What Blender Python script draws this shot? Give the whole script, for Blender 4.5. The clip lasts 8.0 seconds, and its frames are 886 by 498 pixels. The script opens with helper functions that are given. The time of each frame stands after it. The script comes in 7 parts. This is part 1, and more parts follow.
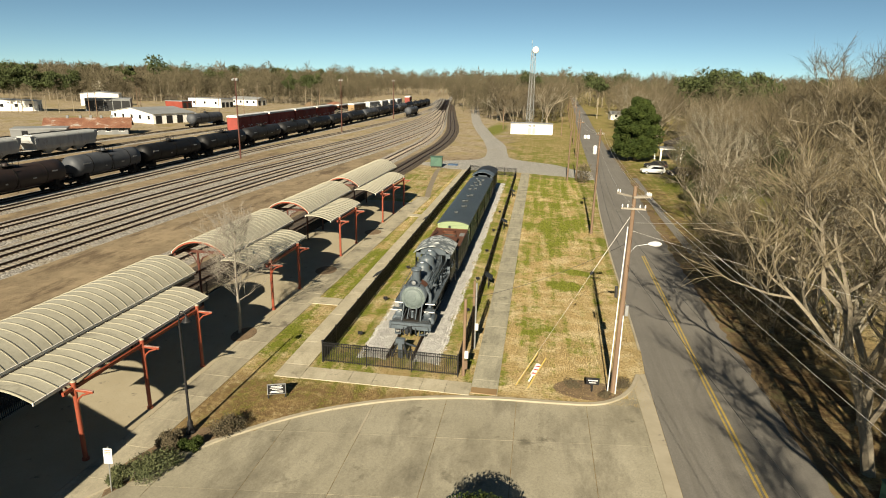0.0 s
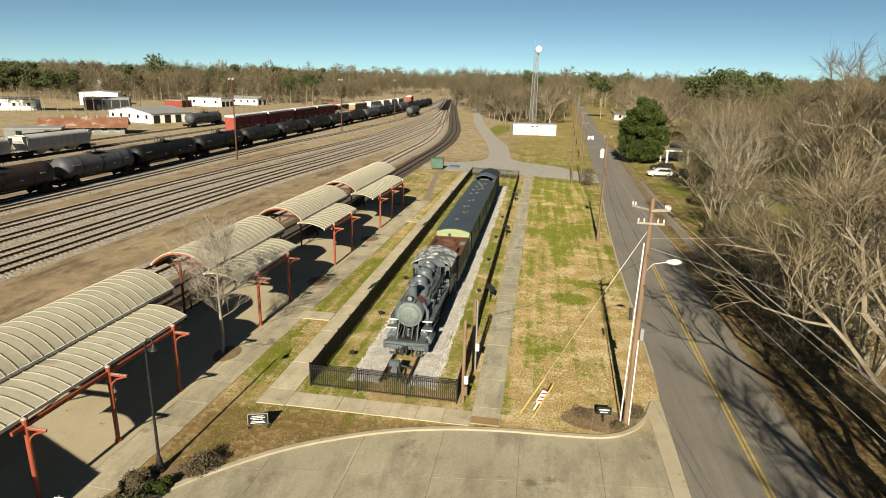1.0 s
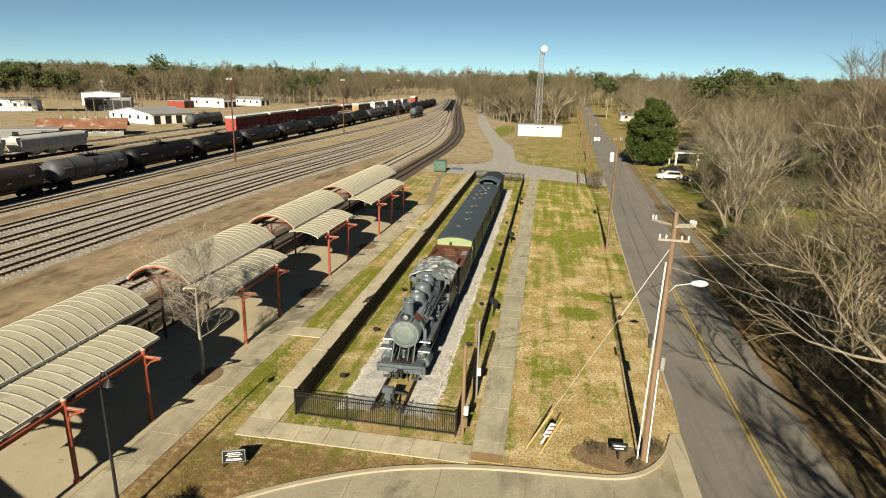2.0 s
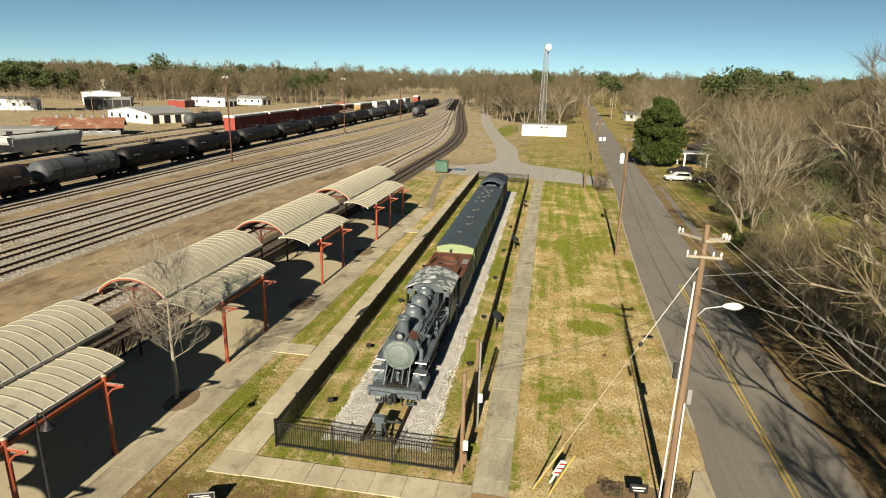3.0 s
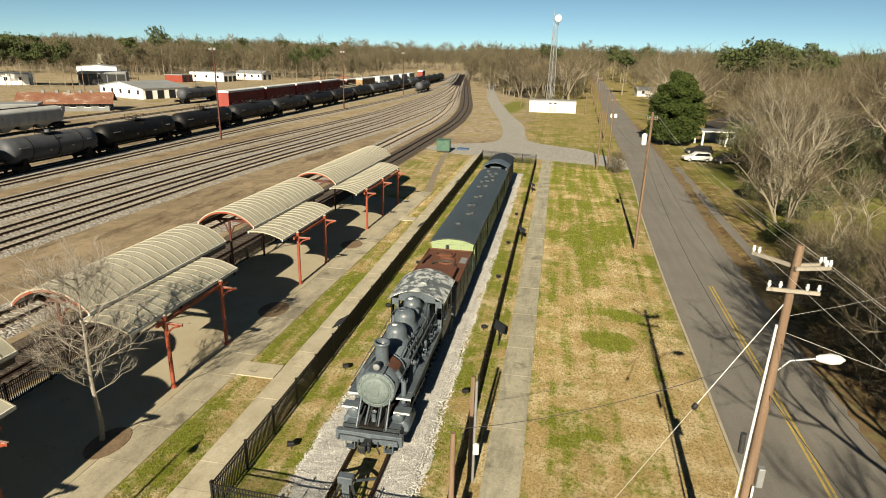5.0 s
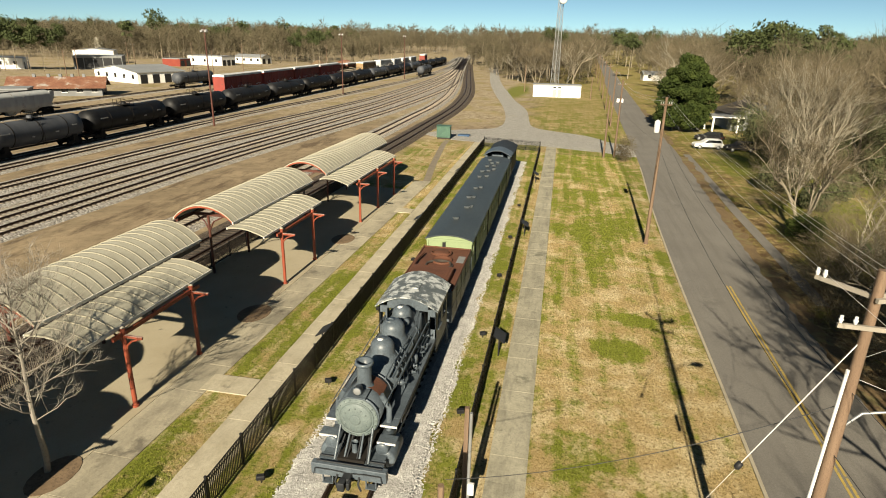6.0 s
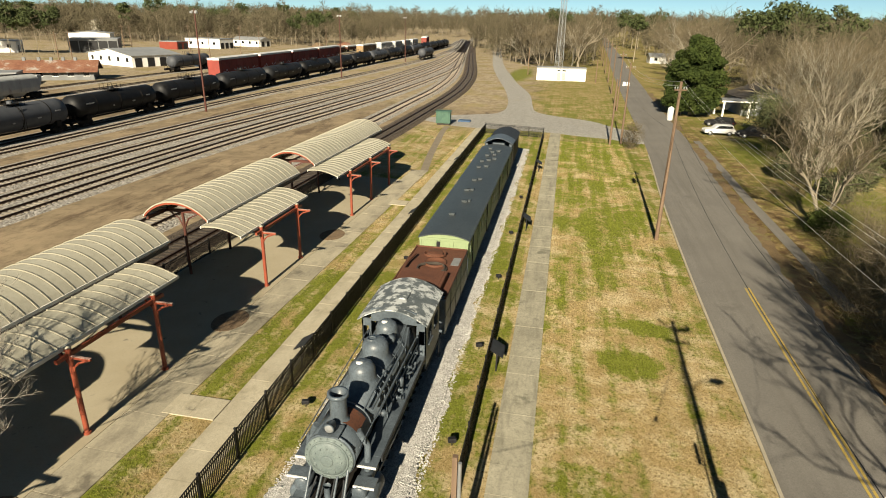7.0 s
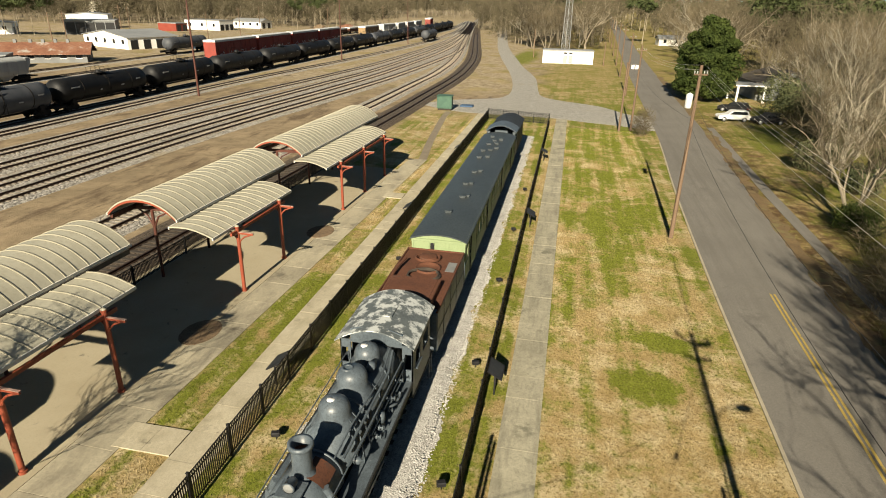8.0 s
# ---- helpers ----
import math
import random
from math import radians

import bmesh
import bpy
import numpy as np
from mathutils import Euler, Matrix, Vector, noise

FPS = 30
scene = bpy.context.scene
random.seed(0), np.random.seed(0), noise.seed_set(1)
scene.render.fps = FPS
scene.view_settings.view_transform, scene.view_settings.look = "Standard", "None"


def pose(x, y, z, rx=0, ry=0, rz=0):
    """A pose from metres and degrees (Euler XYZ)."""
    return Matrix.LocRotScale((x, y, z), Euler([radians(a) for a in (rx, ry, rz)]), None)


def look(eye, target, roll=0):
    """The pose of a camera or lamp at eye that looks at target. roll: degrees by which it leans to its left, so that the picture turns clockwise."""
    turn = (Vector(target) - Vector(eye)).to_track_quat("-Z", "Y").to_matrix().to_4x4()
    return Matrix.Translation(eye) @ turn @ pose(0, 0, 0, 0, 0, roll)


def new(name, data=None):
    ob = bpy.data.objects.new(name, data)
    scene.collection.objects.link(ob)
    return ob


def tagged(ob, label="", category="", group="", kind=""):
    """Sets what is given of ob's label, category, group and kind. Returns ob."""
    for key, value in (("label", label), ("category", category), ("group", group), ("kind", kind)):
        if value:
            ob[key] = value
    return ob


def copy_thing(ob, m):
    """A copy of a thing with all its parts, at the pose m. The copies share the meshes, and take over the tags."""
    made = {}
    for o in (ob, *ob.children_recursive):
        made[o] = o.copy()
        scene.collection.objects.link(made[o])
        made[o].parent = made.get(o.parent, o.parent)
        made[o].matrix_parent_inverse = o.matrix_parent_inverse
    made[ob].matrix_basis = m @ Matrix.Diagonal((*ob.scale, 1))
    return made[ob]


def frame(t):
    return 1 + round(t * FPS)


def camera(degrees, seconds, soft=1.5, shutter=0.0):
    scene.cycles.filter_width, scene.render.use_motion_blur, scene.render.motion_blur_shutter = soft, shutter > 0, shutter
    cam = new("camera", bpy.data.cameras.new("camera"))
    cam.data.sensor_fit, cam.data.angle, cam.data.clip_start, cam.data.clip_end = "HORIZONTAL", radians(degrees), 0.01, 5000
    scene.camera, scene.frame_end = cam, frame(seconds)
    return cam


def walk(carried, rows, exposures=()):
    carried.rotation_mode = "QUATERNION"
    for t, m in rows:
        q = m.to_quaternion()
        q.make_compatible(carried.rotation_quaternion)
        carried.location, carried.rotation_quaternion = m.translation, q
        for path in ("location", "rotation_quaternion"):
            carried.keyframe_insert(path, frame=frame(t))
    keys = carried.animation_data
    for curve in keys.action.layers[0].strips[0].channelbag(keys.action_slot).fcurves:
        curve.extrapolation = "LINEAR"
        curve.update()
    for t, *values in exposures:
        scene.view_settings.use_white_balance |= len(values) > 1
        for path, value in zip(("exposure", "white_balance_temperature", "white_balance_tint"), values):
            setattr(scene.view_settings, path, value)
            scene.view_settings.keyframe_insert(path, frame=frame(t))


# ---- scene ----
cam = camera(73.6, 8.0, soft=1.0)
PATH = [
    (0.0, (0.448, 1.269, 16.373), (-2.519, 20.268, 10.873), 1.3),
    (0.5, (0.302, 2.649, 16.427), (-2.685, 21.638, 10.917), 1.4),
    (1.0, (0.186, 4.15, 16.446), (-2.842, 23.131, 10.926), 1.4),
    (1.5, (0.108, 5.659, 16.442), (-3.0, 24.632, 10.932), 1.4),
    (3.0, (-0.278, 10.32, 16.15), (-3.557, 29.257, 10.63), 1.4),
    (3.5, (-0.369, 11.854, 16.049), (-3.699, 30.753, 10.409), 1.4),
    (4.0, (-0.446, 13.413, 15.9), (-3.818, 32.244, 10.08), 1.4),
    (4.5, (-0.553, 15.045, 15.799), (-3.947, 33.806, 9.759), 1.4),
    (6.0, (-0.858, 20.006, 15.407), (-4.329, 38.519, 8.677), 1.4),
    (6.5, (-0.889, 21.605, 15.335), (-4.392, 40.018, 8.355), 1.3),
    (7.0, (-0.959, 23.26, 15.238), (-4.485, 41.574, 8.008), 1.3),
    (7.5, (-1.056, 24.99, 15.084), (-4.616, 43.195, 7.604), 1.3),
    (8.0, (-1.108, 26.706, 14.976), (-4.731, 44.792, 7.246), 1.3),
]
walk(cam, [(t, look(eye, target, roll)) for t, eye, target, roll in PATH])

# ---- daylight: low winter sun behind the camera, clear sky ----
SUN_ELEVATION, SUN_HEADING = 27.0, 181.5
world = bpy.data.worlds.new("sky")
scene.world = world
world.use_nodes = True
sky_node = world.node_tree.nodes.new("ShaderNodeTexSky")
sky_node.sky_type, sky_node.sun_disc = "NISHITA", False
sky_node.sun_elevation, sky_node.sun_rotation = radians(SUN_ELEVATION), radians(SUN_HEADING)
sky_node.air_density, sky_node.dust_density, sky_node.ozone_density = 0.34, 0.08, 1.0
tint = world.node_tree.nodes.new("ShaderNodeMix")
tint.data_type, tint.blend_type = "RGBA", "MULTIPLY"
tint.inputs[0].default_value, tint.inputs[7].default_value = 1.0, (0.96, 1.10, 0.90, 1)
world.node_tree.links.new(sky_node.outputs[0], tint.inputs[6])
world.node_tree.links.new(tint.outputs[2], world.node_tree.nodes["Background"].inputs[0])
world.node_tree.nodes["Background"].inputs[1].default_value = 0.0355
sun = new("sun", bpy.data.lights.new("sun", "SUN"))
sun.data.energy, sun.data.angle, sun.data.color = 5.0, radians(0.53), (1.0, 0.88, 0.67)
sun.matrix_world = look((0, 0, 0), (0.026, math.cos(radians(SUN_ELEVATION)), -math.sin(radians(SUN_ELEVATION))))
scene.view_settings.exposure = 1.32


# ---- mesh helpers ----
class Geo:
    """Collects vertices and faces of one mesh."""

    def __init__(self):
        self.v, self.f, self.smooth = [], [], set()

    def add(self, verts, faces, smooth=False):
        n = len(self.v)
        self.v.extend(tuple(p) for p in verts)
        for face in faces:
            if smooth:
                self.smooth.add(len(self.f))
            self.f.append(tuple(i + n for i in face))
        return self

    def box(self, x0, x1, y0, y1, z0, z1):
        return self.add([(x, y, z) for z in (z0, z1) for y in (y0, y1) for x in (x0, x1)],
                        [(0, 2, 3, 1), (4, 5, 7, 6), (0, 1, 5, 4), (2, 6, 7, 3), (0, 4, 6, 2), (1, 3, 7, 5)])

    def beam(self, a, b, w, h, up=(0, 0, 1)):
        """A bar of w by h from a to b."""
        a, b = Vector(a), Vector(b)
        d = (b - a).normalized()
        s = d.cross(Vector(up))
        s = s.normalized() if s.length > 1e-4 else Vector((1, 0, 0))
        u = s.cross(d)
        pts = [p + s * i * w / 2 + u * j * h / 2 for p in (a, b) for j in (-1, 1) for i in (-1, 1)]
        return self.add(pts, [(0, 2, 3, 1), (4, 5, 7, 6), (0, 1, 5, 4), (2, 6, 7, 3), (0, 4, 6, 2), (1, 3, 7, 5)])

    def tube(self, points, radii, seg=8, caps=True):
        """A round bar through the points."""
        points = [Vector(p) for p in points]
        if isinstance(radii, (int, float)):
            radii = [radii] * len(points)
        rings, last = [], None
        for i, p in enumerate(points):
            d = points[min(i + 1, len(points) - 1)] - points[max(i - 1, 0)]
            d.normalize()
            if last is None:
                s = d.cross(Vector((0, 0, 1)))
                s = s.normalized() if s.length > 1e-3 else Vector((1, 0, 0))
            else:
                s = (last - d * last.dot(d)).normalized()
            last = s
            u = d.cross(s)
            rings.append([p + (s * math.cos(2 * math.pi * k / seg) + u * math.sin(2 * math.pi * k / seg)) * radii[i] for k in range(seg)])
        verts = [q for ring in rings for q in ring]
        faces = [(i * seg + k, i * seg + (k + 1) % seg, (i + 1) * seg + (k + 1) % seg, (i + 1) * seg + k)
                 for i in range(len(points) - 1) for k in range(seg)]
        self.add(verts, faces, True)
        if caps:
            self.add(rings[0], [tuple(reversed(range(seg)))])
            self.add(rings[-1], [tuple(range(seg))])
        return self

    def lathe(self, origin, axis, profile, seg=24):
        """profile: (distance along the axis, radius) rows."""
        o, d = Vector(origin), Vector(axis).normalized()
        s = d.cross(Vector((0, 0, 1)))
        s = s.normalized() if s.length > 1e-3 else Vector((1, 0, 0))
        u = d.cross(s)
        verts = [o + d * h + (s * math.cos(2 * math.pi * k / seg) + u * math.sin(2 * math.pi * k / seg)) * max(r, 1e-4) for h, r in profile for k in range(seg)]
        faces = [(i * seg + k, i * seg + (k + 1) % seg, (i + 1) * seg + (k + 1) % seg, (i + 1) * seg + k)
                 for i in range(len(profile) - 1) for k in range(seg)]
        return self.add(verts, faces, True)

    def prism(self, outline, a, b, axis="y"):
        """An outline of (p, q) drawn out from a to b along an axis."""
        n = len(outline)
        put = {"y": lambda p, q, s: (p, s, q), "z": lambda p, q, s: (p, q, s), "x": lambda p, q, s: (s, p, q)}[axis]
        verts = [put(p, q, s) for s in (a, b) for p, q in outline]
        return self.add(verts, [tuple(range(n)), tuple(reversed(range(n, 2 * n)))] + [(i, i + n, (i + 1) % n + n, (i + 1) % n) for i in range(n)])

    def shell(self, line, a, b, t, axis="y", smooth=True):
        """A sheet of thickness t (downwards) whose section is a line of (p, q)."""
        n = len(line)
        put = {"y": lambda p, q, s: (p, s, q), "x": lambda p, q, s: (s, p, q)}[axis]
        top = [put(p, q, s) for s in (a, b) for p, q in line]
        low = [put(p, q - t, s) for s in (a, b) for p, q in line]
        self.add(top, [(i, i + 1, n + i + 1, n + i) for i in range(n - 1)], smooth)
        self.add(low, [(i, n + i, n + i + 1, i + 1) for i in range(n - 1)], smooth)
        self.add(top + low, [f for i in range(n - 1) for f in ((i, 2 * n + i, 2 * n + i + 1, i + 1), (n + i, n + i + 1, 3 * n + i + 1, 3 * n + i))]
                 + [(0, n, 3 * n, 2 * n), (n - 1, 3 * n - 1, 4 * n - 1, 2 * n - 1)])
        return self

    def mesh(self, name, material, bevel=0.0):
        data = bpy.data.meshes.new(name)
        data.from_pydata(self.v, [], self.f)
        if self.smooth:
            flags = np.zeros(len(self.f), dtype=bool)
            flags[list(self.smooth)] = True
            data.polygons.foreach_set("use_smooth", flags)
        bm = bmesh.new()
        bm.from_mesh(data)
        bmesh.ops.recalc_face_normals(bm, faces=bm.faces)
        if bevel:
            edges = [e for e in bm.edges if len(e.link_faces) == 2 and e.calc_face_angle(0) > 0.6]
            bmesh.ops.bevel(bm, geom=edges, offset=bevel, segments=1, affect="EDGES", clamp_overlap=True)
        bm.to_mesh(data)
        bm.free()
        data.materials.append(material)
        return data


def part(name, geo, material, parent=None, label="", bevel=0.0):
    """One mesh object, under a thing or a part."""
    ob = new(name, geo.mesh(name, material, bevel) if isinstance(geo, Geo) else geo)
    if parent is not None:
        ob.parent = parent
    if label:
        tagged(ob, label)
    return ob


def thing(name, m, label, category, group="", kind=""):
    """An Empty at a thing's base, to hold its parts."""
    ob = new(name)
    ob.empty_display_size = 0.2
    ob.matrix_world = m
    return tagged(ob, label, category, group, kind)


def lay(name, outline, z0, z1, material, label="", category="", kind="structure"):
    """A slab over a plan outline."""
    return tagged(part(name, Geo().prism(outline, z0, z1, "z"), material), label, category, "", kind)


# ---- materials ----
def surface(name, tones, scale=3.0, fine=40.0, rough=0.7, metal=0.0, bump=0.2, stain=None, stain_at=0.62, stain_scale=1.2, random_tone=0.0, stretch=(1, 1, 1), spec=0.4, streak=None, streak_scale=(1.2, 0.07, 1.0), speckle=0.0):
    """Two scales of tone, stains of their own colour, fine relief."""
    mat = bpy.data.materials.new(name)
    mat.use_nodes = True
    nt = mat.node_tree
    N, link = nt.nodes, nt.links.new
    bsdf = N["Principled BSDF"]
    geo = N.new("ShaderNodeNewGeometry")
    mapping = N.new("ShaderNodeMapping")
    mapping.inputs["Scale"].default_value = stretch
    link(geo.outputs["Position"], mapping.inputs["Vector"])

    def noise_node(s, detail=4.0, roughness=0.6):
        n = N.new("ShaderNodeTexNoise")
        n.inputs["Scale"].default_value, n.inputs["Detail"].default_value, n.inputs["Roughness"].default_value = s, detail, roughness
        link(mapping.outputs[0], n.inputs["Vector"])
        return n

    def mix(a, b, fac):
        m = N.new("ShaderNodeMix")
        m.data_type = "RGBA"
        for sock, val in ((m.inputs[6], a), (m.inputs[7], b), (m.inputs[0], fac)):
            if isinstance(val, tuple):
                sock.default_value = (*val, 1)
            elif isinstance(val, float):
                sock.default_value = val
            else:
                link(val, sock)
        return m.outputs[2]

    def step(sock, lo, hi):
        r = N.new("ShaderNodeMapRange")
        r.inputs[1].default_value, r.inputs[2].default_value = lo, hi
        link(sock, r.inputs[0])
        return r.outputs[0]

    broad, small = noise_node(scale), noise_node(fine, 3.0)
    col = mix(tones[0], tones[1], step(broad.outputs[0], 0.35, 0.65))
    if len(tones) > 2:
        col = mix(col, tones[2], step(small.outputs[0], 0.5, 0.75))
    if stain:
        col = mix(col, stain, step(noise_node(stain_scale, 6.0, 0.7).outputs[0], stain_at, stain_at + 0.08))
    if streak:
        run = N.new("ShaderNodeMapping")
        run.inputs["Scale"].default_value = streak_scale
        link(geo.outputs["Position"], run.inputs["Vector"])
        n = N.new("ShaderNodeTexNoise")
        n.inputs["Scale"].default_value, n.inputs["Detail"].default_value, n.inputs["Roughness"].default_value = 1.0, 7.0, 0.72
        link(run.outputs[0], n.inputs["Vector"])
        col = mix(col, streak, step(n.outputs[0], 0.46, 0.68))
    if speckle:
        grit = noise_node(fine * 0.35, 6.0, 0.85)
        r = N.new("ShaderNodeMapRange")
        r.inputs[1].default_value, r.inputs[2].default_value, r.inputs[3].default_value, r.inputs[4].default_value = 0.36, 0.64, 1 - speckle, 1 + speckle
        link(grit.outputs[0], r.inputs[0])
        m = N.new("ShaderNodeMix")
        m.data_type, m.blend_type = "RGBA", "MULTIPLY"
        m.inputs[0].default_value = 1.0
        link(col, m.inputs[6])
        link(r.outputs[0], m.inputs[7])
        col = m.outputs[2]
    if random_tone:
        info = N.new("ShaderNodeObjectInfo")
        hsv = N.new("ShaderNodeHueSaturation")
        link(col, hsv.inputs["Color"])
        r = N.new("ShaderNodeMapRange")
        r.inputs[3].default_value, r.inputs[4].default_value = 1 - random_tone, 1 + random_tone
        link(info.outputs["Random"], r.inputs[0])
        link(r.outputs[0], hsv.inputs["Value"])
        col = hsv.outputs[0]
    link(col, bsdf.inputs["Base Color"])
    bsdf.inputs["Metallic"].default_value = metal
    bsdf.inputs["Specular IOR Level"].default_value = spec
    rr = N.new("ShaderNodeMapRange")
    rr.inputs[3].default_value, rr.inputs[4].default_value = max(rough - 0.12, 0.02), min(rough + 0.12, 1)
    link(small.outputs[0], rr.inputs[0])
    link(rr.outputs[0], bsdf.inputs["Roughness"])
    if bump:
        b = N.new("ShaderNodeBump")
        b.inputs["Strength"].default_value, b.inputs["Distance"].default_value = bump, 0.02
        link(small.outputs[0], b.inputs["Height"])
        link(b.outputs[0], bsdf.inputs["Normal"])
    return mat


def gravel(name, tones, size, dirt=None, dirt_scale=0.2, dirt_at=0.55):
    """Loose stones: each cell has its own tone, with relief and painted shade between them."""
    mat = bpy.data.materials.new(name)
    mat.use_nodes = True
    nt = mat.node_tree
    N, link = nt.nodes, nt.links.new
    bsdf = N["Principled BSDF"]
    pos = N.new("ShaderNodeNewGeometry").outputs["Position"]
    cells = N.new("ShaderNodeTexVoronoi")
    cells.inputs["Scale"].default_value = size
    link(pos, cells.inputs["Vector"])
    tone = N.new("ShaderNodeSeparateColor")
    link(cells.outputs["Color"], tone.inputs[0])
    ramp = N.new("ShaderNodeValToRGB")
    ramp.color_ramp.elements[0].color = (*tones[0], 1)
    ramp.color_ramp.elements[1].color = (*tones[2], 1)
    e = ramp.color_ramp.elements.new(0.35)
    e.color = (*tones[1], 1)
    link(tone.outputs[0], ramp.inputs[0])
    col = ramp.outputs[0]
    # shade between stones is put into the colour, down to 0.72
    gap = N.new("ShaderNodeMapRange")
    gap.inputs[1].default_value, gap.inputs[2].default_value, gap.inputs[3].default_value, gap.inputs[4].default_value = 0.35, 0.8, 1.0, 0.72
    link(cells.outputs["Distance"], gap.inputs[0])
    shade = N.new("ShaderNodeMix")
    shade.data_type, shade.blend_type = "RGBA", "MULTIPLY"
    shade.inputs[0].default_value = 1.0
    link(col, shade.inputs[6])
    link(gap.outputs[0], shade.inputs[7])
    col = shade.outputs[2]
    mott = N.new("ShaderNodeTexNoise")
    mott.inputs["Scale"].default_value, mott.inputs["Detail"].default_value, mott.inputs["Roughness"].default_value = 1.3, 6.0, 0.8
    link(pos, mott.inputs["Vector"])
    span = N.new("ShaderNodeMapRange")
    span.inputs[1].default_value, span.inputs[2].default_value, span.inputs[3].default_value, span.inputs[4].default_value = 0.35, 0.65, 0.72, 1.12
    link(mott.outputs[0], span.inputs[0])
    vary = N.new("ShaderNodeMix")
    vary.data_type, vary.blend_type = "RGBA", "MULTIPLY"
    vary.inputs[0].default_value = 1.0
    link(col, vary.inputs[6])
    link(span.outputs[0], vary.inputs[7])
    col = vary.outputs[2]
    if dirt:
        n = N.new("ShaderNodeTexNoise")
        n.inputs["Scale"].default_value, n.inputs["Detail"].default_value, n.inputs["Roughness"].default_value = dirt_scale, 6.0, 0.7
        link(pos, n.inputs["Vector"])
        r = N.new("ShaderNodeMapRange")
        r.inputs[1].default_value, r.inputs[2].default_value, r.inputs[4].default_value = dirt_at, dirt_at + 0.12, 0.8
        link(n.outputs[0], r.inputs[0])
        m = N.new("ShaderNodeMix")
        m.data_type = "RGBA"
        m.inputs[7].default_value = (*dirt, 1)
        link(r.outputs[0], m.inputs[0])
        link(col, m.inputs[6])
        col = m.outputs[2]
    link(col, bsdf.inputs["Base Color"])
    bsdf.inputs["Roughness"].default_value = 0.92
    bsdf.inputs["Specular IOR Level"].default_value = 0.2
    b = N.new("ShaderNodeBump")
    b.invert = True
    b.inputs["Strength"].default_value, b.inputs["Distance"].default_value = 1.0, 0.5 / size
    link(cells.outputs["Distance"], b.inputs["Height"])
    link(b.outputs[0], bsdf.inputs["Normal"])
    return mat


CONCRETE = surface("pale_concrete", ((0.323, 0.289, 0.206), (0.375, 0.338, 0.251), (0.277, 0.247, 0.176)), 0.5, 25, 0.85, bump=0.25, stain=(0.165, 0.146, 0.105), stain_at=0.60, stain_scale=0.7, random_tone=0.07, streak=(0.24, 0.214, 0.146), streak_scale=(0.9, 0.5, 1.0), speckle=0.12)
APRON = surface("grey_apron_concrete", ((0.266, 0.24, 0.174), (0.325, 0.292, 0.21), (0.213, 0.193, 0.137)), 0.3, 20, 0.85, bump=0.2, stain=(0.126, 0.111, 0.0813), stain_at=0.57, stain_scale=0.35, random_tone=0.12, streak=(0.171, 0.152, 0.111), streak_scale=(0.7, 0.3, 1.0), speckle=0.12)
WALK_EAST = surface("mottled_walk_concrete", ((0.252, 0.235, 0.172), (0.308, 0.287, 0.213), (0.196, 0.183, 0.133)), 0.6, 12, 0.85, bump=0.2, stain=(0.133, 0.127, 0.0916), stain_at=0.58, stain_scale=0.5, random_tone=0.08, streak=(0.168, 0.157, 0.116), streak_scale=(1.6, 0.3, 1.0), speckle=0.15)
LOT = surface("lot_concrete", ((0.225, 0.205, 0.148), (0.285, 0.262, 0.195), (0.19, 0.172, 0.122)), 0.22, 20, 0.8, bump=0.2, stain=(0.105, 0.094, 0.066), stain_at=0.59, stain_scale=0.30, random_tone=0.08, streak=(0.125, 0.112, 0.08), streak_scale=(0.4, 0.16, 1.0), speckle=0.14)
KERB = surface("kerb_concrete", ((0.262, 0.232, 0.167), (0.312, 0.278, 0.207)), 1.0, 30, 0.85, stain=(0.142, 0.127, 0.101))
ROAD = surface("worn_asphalt", ((0.131, 0.122, 0.107), (0.159, 0.149, 0.13), (0.105, 0.0983, 0.0855)), 0.16, 30, 0.85, bump=0.3, stain=(0.109, 0.101, 0.0878), stain_at=0.60, stain_scale=0.25, streak=(0.112, 0.104, 0.0892), streak_scale=(1.3, 0.05, 1.0), speckle=0.14)
PLATFORM = surface("platform_paving", ((0.275, 0.238, 0.161), (0.312, 0.275, 0.193), (0.238, 0.206, 0.138)), 0.4, 25, 0.85, bump=0.2, stain=(0.138, 0.121, 0.0915), stain_at=0.62)
YELLOW = surface("yellow_paint", ((0.36, 0.26, 0.055), (0.30, 0.22, 0.06)), 2, 30, 0.7, stain=(0.15, 0.138, 0.10), stain_at=0.56, stain_scale=3.5)
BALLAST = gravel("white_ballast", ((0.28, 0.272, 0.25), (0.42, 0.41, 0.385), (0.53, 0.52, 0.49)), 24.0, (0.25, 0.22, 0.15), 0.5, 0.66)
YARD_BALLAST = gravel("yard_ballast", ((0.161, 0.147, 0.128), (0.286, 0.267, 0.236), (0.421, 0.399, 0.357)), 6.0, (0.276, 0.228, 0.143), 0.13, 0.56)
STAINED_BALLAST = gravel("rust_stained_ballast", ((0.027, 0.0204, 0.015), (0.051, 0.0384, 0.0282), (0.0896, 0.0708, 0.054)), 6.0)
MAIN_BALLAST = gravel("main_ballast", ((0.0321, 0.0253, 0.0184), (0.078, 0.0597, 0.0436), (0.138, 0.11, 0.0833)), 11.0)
YARD_TIE = surface("weathered_yard_tie", ((0.16, 0.133, 0.1), (0.234, 0.2, 0.155), (0.106, 0.0878, 0.066)), 0.5, 4, 0.9, stain=(0.244, 0.217, 0.176), stain_at=0.5, stain_scale=1.5)
TIE = surface("old_tie", ((0.0275, 0.0221, 0.0175), (0.0459, 0.0368, 0.0284)), 1, 30, 0.9)
